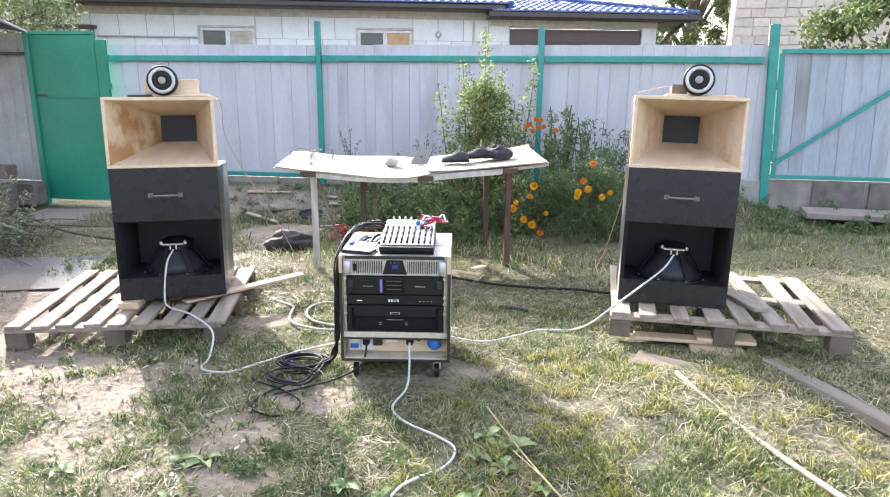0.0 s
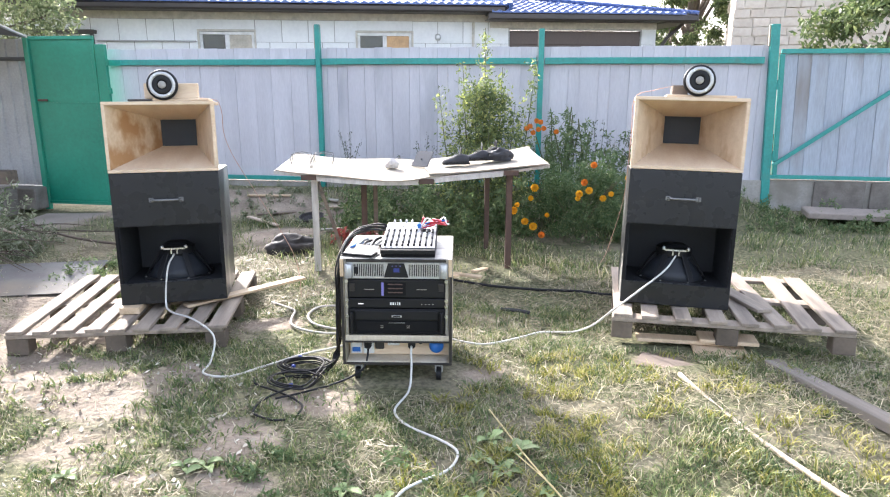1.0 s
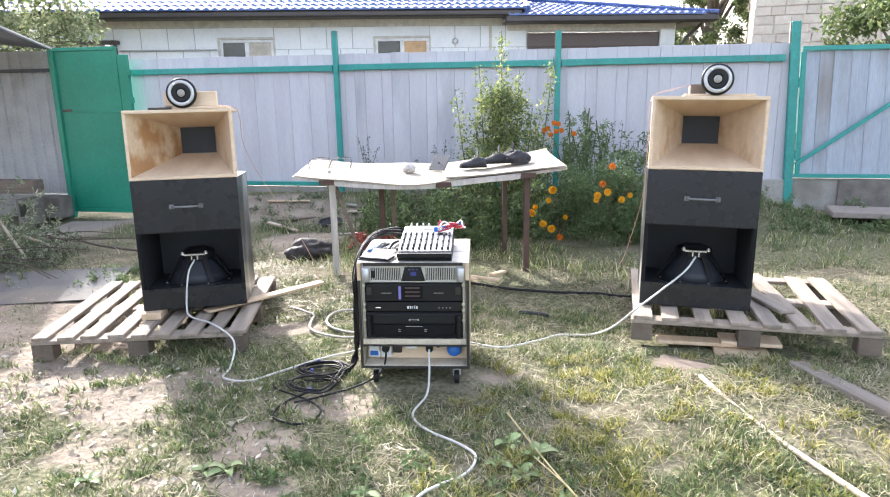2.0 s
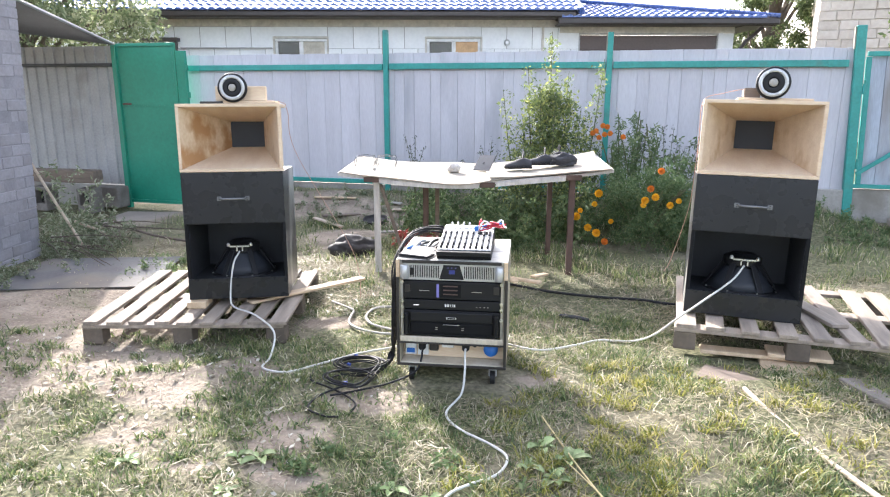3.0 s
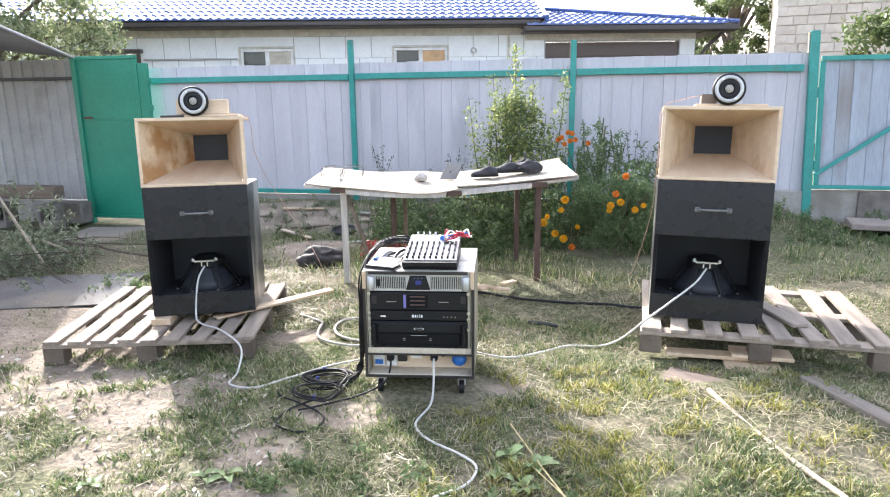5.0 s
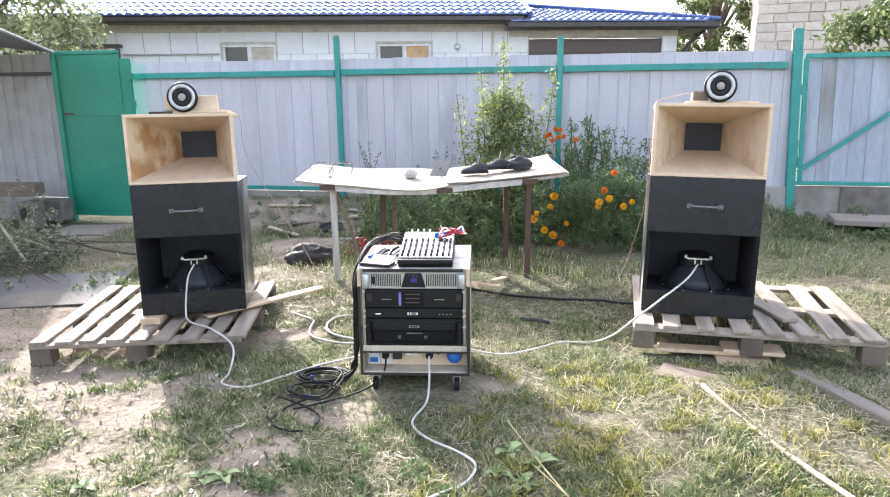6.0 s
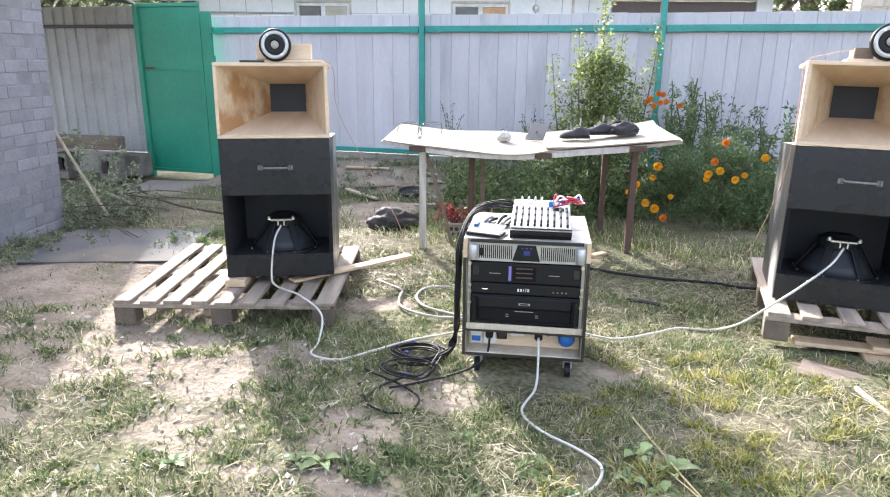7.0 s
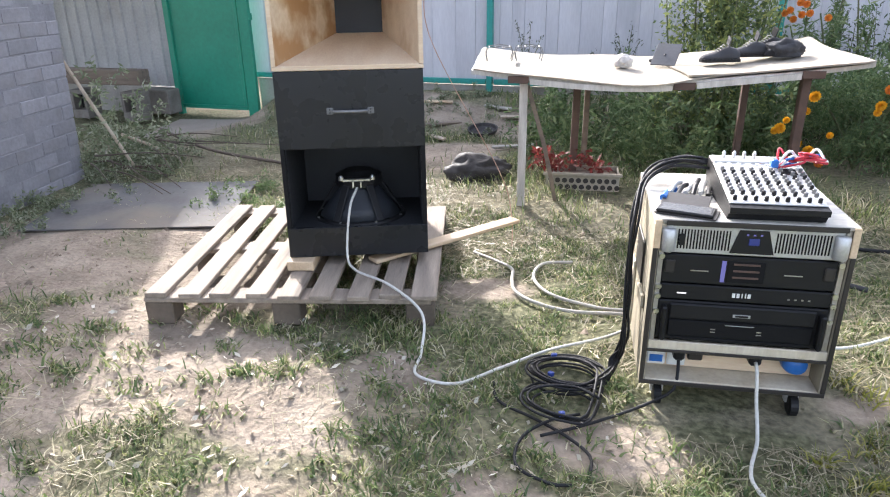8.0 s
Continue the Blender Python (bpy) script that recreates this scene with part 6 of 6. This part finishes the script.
part("blue_plug", tube([(-0.07, -0.05, 0.012), (-0.1, -0.1, 0.014), (-0.115, -0.14, 0.012)], 0.011, 8), M["blue"], part_conn, "light blue plug")
cable("hose", [(-1.1, 3.86, None), (-0.98, 3.78, None), (-0.87, 3.68, None), (-0.84, 3.56, None), (-0.8, 3.45, None), (-0.7, 3.36, None), (-0.54, 3.32, None), (-0.3, 3.36, None)], 0.0078, "cable_grey", "grey hose snaking over the grass", "hoses")
cable("hose", [(-0.62, 3.86, None), (-0.74, 3.78, None), (-0.76, 3.64, None), (-0.7, 3.5, None), (-0.6, 3.42, None), (-0.4, 3.38, None), (-0.25, 3.45, None)], 0.0078, "cable_grey", "grey hose snaking over the grass", "hoses")
cable("garden_hose", [(-0.1, 4.5, None), (0.1, 4.45, None), (0.32, 4.38, None), (0.63, 4.33, None), (0.9, 4.32, None), (1.2, 4.3, None), (1.5, 4.7, None)], 0.0095, "cable_black", "black garden hose behind the rack", "hoses")
cable("speaker_wire", [at(L_SPK, (0.1, 0.1, 1.17)), at(L_SPK, (0.28, 0.16, 1.16)), at(L_SPK, (0.315, 0.2, 1.1)), at(L_SPK, (0.34, 0.35, 0.85)), (-1.0, 3.93, 0.42), (-0.94, 3.96, 0.2), (-0.93, 3.95, 0.03)], 0.002, "cable_pink", "thin tan wire hanging from the tweeter")
cable("speaker_wire", [at(R_SPK, (-0.1, 0.1, 1.21)), at(R_SPK, (-0.2, 0.1, 1.185)), at(R_SPK, (-0.296, 0.07, 1.14)), at(R_SPK, (-0.3, 0.05, 0.95)), at(R_SPK, (-0.303, 0.06, 0.76)), at(R_SPK, (-0.315, 0.12, 0.55)), (1.05, 3.9, 0.45), (1.02, 3.95, 0.36)], 0.002, "cable_pink", "thin tan wire hanging from the tweeter")

# ---------------- loose things on the ground ----------------
solo("plank", slab(-0.05, 0.05, -0.78, 0.78, 0, 0.045, 0.004), M["plank"], pose(2.19, 2.53, 0.04, 0, 4, 27), "grey weathered plank lying in the grass", "plank")
solo("pole", tube([(1.35, 2.99, 0.075), (1.45, 2.72, 0.06), (1.58, 2.44, 0.045), (1.77, 2.09, 0.035), (2.1, 1.5, 0.03)], 0.0115, 8, step=0.1), M["pole"], Matrix(), "long peeled pale pole lying in the grass", "pole", smooth=True)
cable("dry_stalk", [(0.478, 2.525, 0.05), (0.599, 2.309, 0.03), (0.72, 2.085, 0.025), (0.83, 1.9, 0.02)], 0.0035, "straw_stalk", "dry yellow stalk on the grass", "stalks")
cable("dry_stalk", [(0.56, 2.3, 0.02), (0.67, 2.14, 0.03), (0.76, 2.03, 0.02)], 0.0025, "straw_stalk", "dry yellow stalk on the grass", "stalks")
solo("flat_board", slab(-0.14, 0.14, -0.08, 0.08, 0, 0.012, 0.002), M["old_wood"], pose(1.31, 3.14, 0.045, 2, 3, -20), "thin brown board lying on the soil", "board")
solo("paper_label", slab(-0.03, 0.03, -0.008, 0.008, 0, 0.003, 0.0), M["white"], pose(-1.58, 2.98, 0.012, 10, 0, 10), "small white paper label by the pallet", "label")
solo("pipe_piece", tube([(0.42, 3.9, 0.04), (0.52, 3.88, 0.045), (0.6, 3.86, 0.04)], 0.012, 8), M["shoe"], Matrix(), "short dark pipe in the grass", "pipe", smooth=True)
lump("sack", pose(-1.4, 5.02, 0.02, 0, 0, 20), 0.2, 0.13, 0.14, M["sack"], "dark crumpled plastic sack on the grass", "sack", 3)
for x, y, z, L, a, mt in ((-1.35, 5.9, 0.06, 0.4, 40, "cable_grey"), (-2.2, 6.2, 0.05, 0.5, -30, "pole"), (-0.05, 4.55, 0.08, 0.3, -45, "pine"), (0.12, 4.5, 0.07, 0.22, -5, "pine"), (0.2, 4.62, 0.08, 0.16, 60, "pine")):
    solo("wood_scrap", slab(-L / 2, L / 2, -0.025, 0.025, 0, 0.018, 0.004), M[mt], pose(x, y, z, 0, 3, a), "weathered stick of scrap wood in the grass", "scrap wood", "scrap wood")
for x, y, L, a, mt in ((-2.95, 6.75, 0.34, 18, "old_wood"), (-2.45, 6.95, 0.5, 6, "pine"), (-1.75, 6.9, 0.3, -24, "cable_grey"), (-3.4, 6.85, 0.28, -50, "old_wood"), (-2.2, 6.55, 0.42, 30, "old_wood"), (-1.55, 6.75, 0.26, 12, "pole")):
    solo("wood_scrap", slab(-L / 2, L / 2, -0.022, 0.022, 0, 0.018, 0.004), M[mt], pose(x, y, float(ground_z(x, y)) + 0.012, 8, 0, a), "weathered stick of scrap wood below the fence", "scrap wood", "scrap wood")
solo("old_bowl", lathe([(0.08, 0), (0.12, 0.03), (0.13, 0.06), (0.12, 0.06), (0.11, 0.035), (0.07, 0.008)], 24), M["sack"], pose(-1.75, 6.4, 0.03, 10, 0, 0), "old dark metal bowl on the soil", "bowl")


def build_planter():
    p = thing("planter", pose(-0.735, 5.02, 0.0, 0, 0, 8), "white lattice plastic planter with dark red plants", "planter")
    for x0, x1, y0, y1 in ((-0.22, 0.22, -0.1, -0.09), (-0.22, 0.22, 0.09, 0.1), (-0.22, -0.21, -0.089, 0.089), (0.21, 0.22, -0.089, 0.089)):
        part("wall", slab(x0, x1, y0, y1, 0, 0.16, 0.003), M["sheet_white"], p)
    part("rim", slab(-0.235, 0.235, -0.118, -0.101, 0.145, 0.165, 0.004), M["sheet_white"], p)
    hole = finish(lathe([(0.016, 0), (0.016, 0.004)], 10), M["tape"])
    for r in range(3):
        for c in range(10):
            part("hole", hole, None, p, m=pose(-0.19 + 0.042 * c + (0.02 if r % 2 else 0), -0.1005, 0.035 + 0.04 * r) @ Matrix.Rotation(radians(90), 4, "X"))
    part("soil", slab(-0.208, 0.208, -0.088, 0.088, 0.1, 0.13, 0.004), M["old_wood"], p)
    rg = np.random.default_rng(8)
    leaf_part("foliage", leaf_cloud(rg, [(-0.15, 0, 0.2), (0.0, 0, 0.22), (0.1, 0.0, 0.18), (-0.25, 0.05, 0.22)], [0.09, 0.08, 0.06, 0.09], [110, 70, 60, 110], 0.04), M["red_leaf"], p)


build_planter()

# passage by the gate
solo("path_slab", slab(-0.5, 0.55, -1.0, 0.75, -0.05, 0.025, 0.01), M["path"], pose(-4.4, 6.0, -0.06, 0, 0, 12), "dusty concrete slab before the gate", "slab", kind="structure")
solo("ground_sheet", slab(-0.55, 0.55, -0.45, 0.45, 0, 0.008, 0.002), M["grey_sheet"], pose(-3.2, 4.05, 0.015, 0, 0, 20), "flat grey sheet lying on the bare soil", "sheet")
solo("timber_beam", slab(-0.62, 0.45, -0.09, 0.09, 0.3, 0.45, 0.012), M["old_wood"], pose(-5.85, 6.6, 0, 0, 0, 3), "heavy old timber beam resting on blocks", "beam")


def build_cinder(m):
    c = thing("cinder_block", m, "grey hollow concrete block under the beam", "concrete block", "concrete blocks")
    for x0, x1, z0, z1 in ((-0.1, 0.1, 0.0, 0.09), (-0.1, 0.1, 0.25, 0.298), (-0.1, -0.065, 0.091, 0.249), (0.065, 0.1, 0.091, 0.249)):
        part("web", slab(x0, x1, -0.1, 0.1, z0, z1, 0.006), M["dark_concrete"], c)
    # the shade inside the hollow is a matt black sheet
    part("core", slab(-0.064, 0.064, 0.0, 0.02, 0.092, 0.248, 0.0), M["deep_black"], c, "black sheet standing for shade in the hollow")


build_cinder(pose(-5.52, 6.58, -0.06))
build_cinder(pose(-6.2, 6.6, -0.06))
solo("concrete_piece", slab(-0.22, 0.22, -0.1, 0.1, 0, 0.26, 0.012), M["dark_concrete"], pose(-5.6, 7.0, -0.06), "pale concrete slab standing by the wall", "slab")
solo("long_stick", tube([(-4.27, 4.6, 0.82), (-4.07, 4.64, 0.42), (-3.87, 4.68, 0.03)], 0.012, 8, step=0.1), M["pole"], Matrix(), "pale broom handle leaning on the wall", "stick", "leaning sticks", smooth=True)
solo("long_stick", tube([(-4.2, 4.95, 0.2), (-4.0, 5.0, 0.12), (-3.78, 5.02, 0.03)], 0.013, 8, step=0.1), M["pole"], Matrix(), "short pale stick lying in the weeds", "stick", "leaning sticks", smooth=True)
solo("long_stick", tube([(-4.4, 5.6, 0.1), (-3.6, 5.2, 0.06), (-2.7, 5.05, 0.03)], 0.012, 8, step=0.1), M["bark"], Matrix(), "dark branch lying across the path", "stick", "leaning sticks", smooth=True)
solo("rake_head", slab(-0.16, 0.16, -0.012, 0.012, 0, 0.02, 0.004), M["leg_brown"], pose(-3.8, 4.7, 0.03, 0, 0, 24), "rusty rake head in the weeds", "rake")


# ---------------- shrubs, flowers, weeds ----------------


def build_shrub():
    rg = np.random.default_rng(31)
    s = thing("shrub", pose(0.05, 6.4, 0.03), "tall young fruit shrub with upright leafy shoots", "shrub")
    cs, rs, ns = [], [], []
    shoots = ((-0.02, 0, 1.9, 26), (-0.24, 0.05, 1.6, 18), (0.14, 0.1, 1.55, 18), (-0.45, -0.1, 1.38, 16), (0.46, 0.15, 1.66, 16), (-0.1, -0.1, 1.4, 16), (0.28, -0.1, 1.2, 12), (-0.3, 0.15, 1.15, 12), (0.05, -0.2, 1.2, 12))
    for x, y, h, n in shoots:
        bx, by = x * 0.45, y * 0.5
        part("stem", tube([(bx, by, 0), (x * 0.8, y, h * 0.5), (x, y, h)], 0.011, 6, step=0.1, taper=0.25), M["stem"], s)
        for k in range(n):
            q = 0.3 + 0.7 * k / n
            cs.append((bx + (x - bx) * q + rg.normal() * 0.02, by + (y - by) * q, h * q))
            rs.append(0.045 + 0.12 * (1 - q) + 0.03 * rg.random())
            ns.append(int(14 + 38 * (1 - q)))
    for k in range(210):
        a, z = rg.uniform(0, 6.28), rg.uniform(0.2, 1.35)
        r = rg.uniform(0.05, 0.6) * (1.12 - 0.6 * z)
        cs.append((math.cos(a) * r, math.sin(a) * r * 0.6, z))
        rs.append(rg.uniform(0.06, 0.14))
        ns.append(32)
    leaf_part("foliage", leaf_cloud(rg, cs, rs, ns, 0.042, 1.0), M["shrub"], s)


build_shrub()


def build_flower(parent, p, mat, rg, size):
    vs = []
    for ring in range(3):
        n = 12 - 2 * ring
        for k in range(n):
            a = 2 * math.pi * k / n + ring * 0.3
            tilt = 0.15 + ring * 0.4
            d = np.array([math.cos(a) * math.cos(tilt), -math.sin(tilt) - 0.1, math.sin(a) * math.cos(tilt)])
            t = np.array([-math.sin(a), 0, math.cos(a)]) * size * 0.22
            e = d * size * (0.5 - 0.1 * ring)
            o = np.array(p) + np.array([0, -0.004 * ring, 0])
            vs.append([o, o + e * 0.6 + t, o + e, o + e * 0.6 - t])
    return leaf_part("bloom", np.array(vs), mat, parent)


def build_marigolds():
    rg = np.random.default_rng(41)
    s = thing("marigold_bush", pose(0.95, 5.95, 0.04), "bushy marigold plant with yellow and orange blooms", "flowers")
    cs, rs, ns = [], [], []
    for k in range(95):
        a, z = rg.uniform(0, 6.28), rg.uniform(0.06, 0.66)
        r = 0.52 * math.sqrt(rg.random()) * (1.1 - 0.55 * z)
        cs.append((math.cos(a) * r, math.sin(a) * r * 0.7, z))
        rs.append(rg.uniform(0.06, 0.13))
        ns.append(130)
    leaf_part("foliage", leaf_cloud(rg, cs, rs, ns, 0.038, 1.0, 0.1, 0.22), M["marigold"], s)
    for k in range(9):
        a = rg.uniform(0, 6.28)
        part("stem", tube([(0, 0, 0), (math.cos(a) * 0.15, math.sin(a) * 0.1, 0.3), (math.cos(a) * 0.35, math.sin(a) * 0.25, 0.55)], 0.008, 5, step=0.1), M["stem"], s)
    for x, y, z, c, sz in BLOOMS:
        build_flower(s, (x - 0.95, y - 5.95, z - 0.04), M["petal_yellow"] if c else M["petal_orange"], rg, 0.85 * sz)


BLOOMS = ((0.56, 5.5, 0.58, 1, 0.087), (0.53, 5.5, 0.49, 1, 0.061), (0.39, 5.45, 0.39, 1, 0.087), (0.36, 5.42, 0.38, 1, 0.061), (0.42, 5.45, 0.44, 1, 0.055), (0.49, 5.4, 0.31, 1, 0.080), (0.56, 5.4, 0.27, 1, 0.087), (0.63, 5.4, 0.2, 0, 0.074),
          (0.67, 5.45, 0.36, 1, 0.055), (0.93, 5.55, 0.53, 1, 0.080), (0.92, 5.55, 0.49, 1, 0.061), (1.01, 5.55, 0.56, 1, 0.080), (0.97, 5.6, 0.62, 0, 0.074), (1.05, 5.75, 0.75, 0, 0.074), (1.13, 5.6, 0.49, 1, 0.074), (1.2, 5.65, 0.52, 1, 0.061), (1.35, 5.8, 0.64, 1, 0.080))
build_marigolds()


def build_tall_flowers():
    rg = np.random.default_rng(43)
    s = thing("tall_flowers", pose(0.5, 6.75, 0.03), "tall leafy stalks with small orange flowers", "flowers")
    cs, rs, ns = [], [], []
    for k in range(16):
        x, y, h = rg.uniform(-0.2, 0.95), rg.uniform(-0.2, 0.3), rg.uniform(0.65, 1.2)
        part("stem", tube([(x, y, 0), (x + 0.03, y, h * 0.5), (x + rg.uniform(-0.1, 0.1), y, h)], 0.006, 5, step=0.15), M["stem"], s)
        for q in np.linspace(0.15, 0.95, 11):
            cs.append((x + 0.03 * q, y, h * q))
            rs.append(0.1 * (1.1 - 0.6 * q))
            ns.append(36)
    leaf_part("foliage", leaf_cloud(rg, cs, rs, ns, 0.06, 1.0, 0.0, 0.2), M["weed"], s)
    for x, z in ((-0.03, 1.0), (0.03, 1.05), (0.07, 1.04), (0.05, 0.97), (0.22, 0.95), (-0.06, 0.98), (0.0, 0.94), (0.1, 0.98)):
        build_flower(s, (x, -0.3, z), M["petal_orange"], rg, 0.055)


build_tall_flowers()


def weed_patch(name, x0, x1, y0, y1, n, size, seed, label, hmax=0.25, mat="weed"):
    rg = np.random.default_rng(seed)
    cs, rs, ns = [], [], []
    for k in range(n):
        x, y = rg.uniform(x0, x1), rg.uniform(y0, y1)
        h = hmax * rg.uniform(0.25, 1) ** 1.3
        for q in np.linspace(0.2, 1, 4):
            cs.append((x + rg.normal() * 0.02, y, float(ground_z(x, y)) + h * q))
            rs.append(0.05 * (1.2 - 0.5 * q) * (0.6 + hmax))
            ns.append(16)
    v = leaf_cloud(rg, cs, rs, ns, size, 0.9, 0.0, 0.35)
    me = fast_mesh(name, v.reshape(-1, 3), np.full(len(v), 4), np.arange(4 * len(v)), M[mat])
    tagged(new(name, me), label, "weeds", kind="stuff")


weed_patch("weeds", -1.3, 0.5, 5.5, 6.9, 190, 0.055, 51, "dense dark weeds growing behind the table", 0.55)
weed_patch("weeds", -3.9, -1.2, 6.0, 7.25, 75, 0.03, 59, "low drying weeds on the bank below the fence", 0.13, "pale_weed")
weed_patch("weeds", 1.1, 1.9, 5.9, 7.0, 95, 0.055, 52, "tall green weeds along the fence", 0.8)
weed_patch("weeds", -4.2, -3.6, 4.45, 5.2, 70, 0.03, 53, "drying weeds round the leaning sticks", 0.2, "pale_weed")
weed_patch("weeds", -4.35, -3.9, 4.55, 5.3, 26, 0.05, 63, "tall weeds against the wall corner", 0.75, "pale_weed")
weed_patch("weeds", -4.0, -3.4, 2.2, 4.5, 80, 0.028, 54, "low weeds along the brick wall", 0.12, "pale_weed")
weed_patch("weeds", -5.5, -5.05, 4.9, 6.1, 14, 0.03, 55, "weeds beside the beam and blocks", 0.16, "pale_weed")
weed_patch("weeds", -0.6, 1.0, 1.3, 2.25, 46, 0.03, 56, "low broad-leaved weeds in the lawn", 0.035)
weed_patch("weeds", 2.1, 4.8, 6.4, 7.25, 90, 0.035, 57, "rough weeds below the blue gate", 0.16)
weed_patch("weeds", -2.9, -2.3, 4.0, 4.6, 22, 0.026, 58, "small weeds beside the grey sheet", 0.14)
rng_f = np.random.default_rng(61)


def build_fallen():
    n = 650
    x, y = rng_f.uniform(-2.6, -0.3, n), rng_f.uniform(1.4, 2.9, n)
    c = np.stack([x, y, ground_z(x, y) + 0.008], -1)
    a = rng_f.uniform(0, 6.28, n)
    s = rng_f.uniform(0.006, 0.024, n)
    d = np.stack([np.cos(a) * s, np.sin(a) * s, rng_f.uniform(-0.006, 0.01, n)], -1)
    e = np.stack([-np.sin(a) * s * 0.4, np.cos(a) * s * 0.4, rng_f.uniform(0, 0.008, n)], -1)
    v = np.stack([c - d, c + e, c + d, c - e], 1)
    tagged(new("fallen_leaves", fast_mesh("fallen_leaves", v.reshape(-1, 3), np.full(n, 4), np.arange(4 * n), M["fallen"])), "dry pale leaves scattered on the bare soil", "leaves", kind="stuff")


build_fallen()


def build_broadleaf(x, y, n, size, seed):
    """A flat rosette of broad leaves, each one folded along its rib."""
    rg = random.Random(seed)
    z = float(ground_z(x, y))
    p = thing("broadleaf_weed", pose(x, y, z, 0, 0, rg.uniform(0, 360)), "low rosette of broad green leaves in the lawn", "weed", "broad-leaved weeds")
    for k in range(n):
        L = 0.72 * size * rg.uniform(0.6, 1.15)
        w = L * rg.uniform(0.2, 0.28)
        bm = bmesh.new()
        rib = [bm.verts.new((L * u, 0, 0.004 + L * h)) for u, h in ((0.08, 0.0), (0.35, 0.14), (0.7, 0.16), (1.0, 0.06))]
        for sgn in (-1, 1):
            e = [bm.verts.new((L * u, sgn * w * q, 0.008 + L * h)) for u, q, h in ((0.3, 0.8, 0.2), (0.62, 1.0, 0.24), (0.86, 0.6, 0.17))]
            for f in ((rib[0], rib[1], e[0]), (rib[1], rib[2], e[1], e[0]), (rib[2], rib[3], e[2], e[1])):
                bm.faces.new(f if sgn > 0 else f[::-1])
        part("leaf", bm, M["broadleaf"], p, m=pose(0, 0, 0, 0, rg.uniform(-22, 4), 360 * k / n + rg.uniform(-18, 18)), smooth=True)


for x, y, n, size, sd in ((0.5, 2.31, 7, 0.11, 1), (0.62, 2.25, 6, 0.12, 2), (0.47, 2.17, 6, 0.1, 3), (-0.63, 1.94, 5, 0.1, 4), (-0.54, 1.95, 5, 0.11, 5), (-1.05, 1.83, 5, 0.09, 6), (0.02, 1.9, 7, 0.1, 7), (0.17, 1.86, 6, 0.09, 8),
                          (-0.1, 1.75, 7, 0.1, 9), (0.75, 2.02, 6, 0.09, 10), (0.35, 1.72, 6, 0.1, 11), (-0.3, 1.68, 6, 0.09, 12), (0.95, 1.85, 6, 0.09, 13), (0.06, 1.78, 7, 0.1, 14), (0.22, 1.74, 6, 0.1, 15), (-0.02, 1.66, 6, 0.1, 16), (0.5, 1.92, 6, 0.1, 17), (0.58, 2.12, 6, 0.1, 18), (0.42, 1.6, 6, 0.1, 19), (-0.55, 1.72, 5, 0.09, 20), (0.68, 1.86, 6, 0.09, 21)):
    build_broadleaf(x, y, n, size, sd)


def build_stalk_weed(x, y, h, seed):
    rg = np.random.default_rng(seed)
    p = thing("stalk_weed", pose(x, y, float(ground_z(x, y))), "thin dark seed-bearing weed stalk by the fence", "weed", "weed stalks")
    cs, rs, ns = [], [], []
    for k in range(4):
        a, b = rg.uniform(-0.16, 0.16), rg.uniform(0.75, 1.0)
        part("stem", tube([(0, 0, 0), (a * 0.3, 0, h * 0.5), (a, 0.02, h * b)], 0.005, 5, step=0.15, taper=0.4), M["stem"], p)
        for q in np.linspace(0.4, 1, 9):
            cs.append((a * q * q, 0.02 * q, h * b * q))
            rs.append(0.035)
            ns.append(5)
    leaf_part("foliage", leaf_cloud(rg, cs, rs, ns, 0.035, 1.0, 0.0, 0.3), M["dark_weed"], p)


for x, y, h, sd in ((-1.5, 7.0, 0.72, 1), (-0.66, 6.95, 0.78, 2), (-0.8, 6.9, 0.62, 3), (0.8, 6.9, 0.98, 4), (1.0, 6.95, 0.9, 5), (1.3, 6.9, 0.85, 6), (1.15, 6.8, 0.95, 7), (1.5, 6.9, 0.75, 8)):
    build_stalk_weed(x, y, h, sd)


def build_twigs():
    """Cut branches thrown beside the wall."""
    rg = random.Random(77)
    for k in range(16):
        x, y, a = rg.uniform(-4.2, -3.75), rg.uniform(4.45, 5.3), rg.uniform(-0.9, 0.6)
        L = rg.uniform(0.35, 0.8)
        z = 0.02 + rg.uniform(0, 0.1)
        solo("twig", tube([(x, y, z + 0.03), (x + 0.5 * L * math.cos(a), y + 0.5 * L * math.sin(a), z + rg.uniform(0.0, 0.06)), (x + L * math.cos(a), y + L * math.sin(a), z)], 0.007, 5, step=0.1, taper=0.4),
             M["bark"], Matrix(), "dry cut twig lying by the wall", "twig", "cut twigs")


build_twigs()
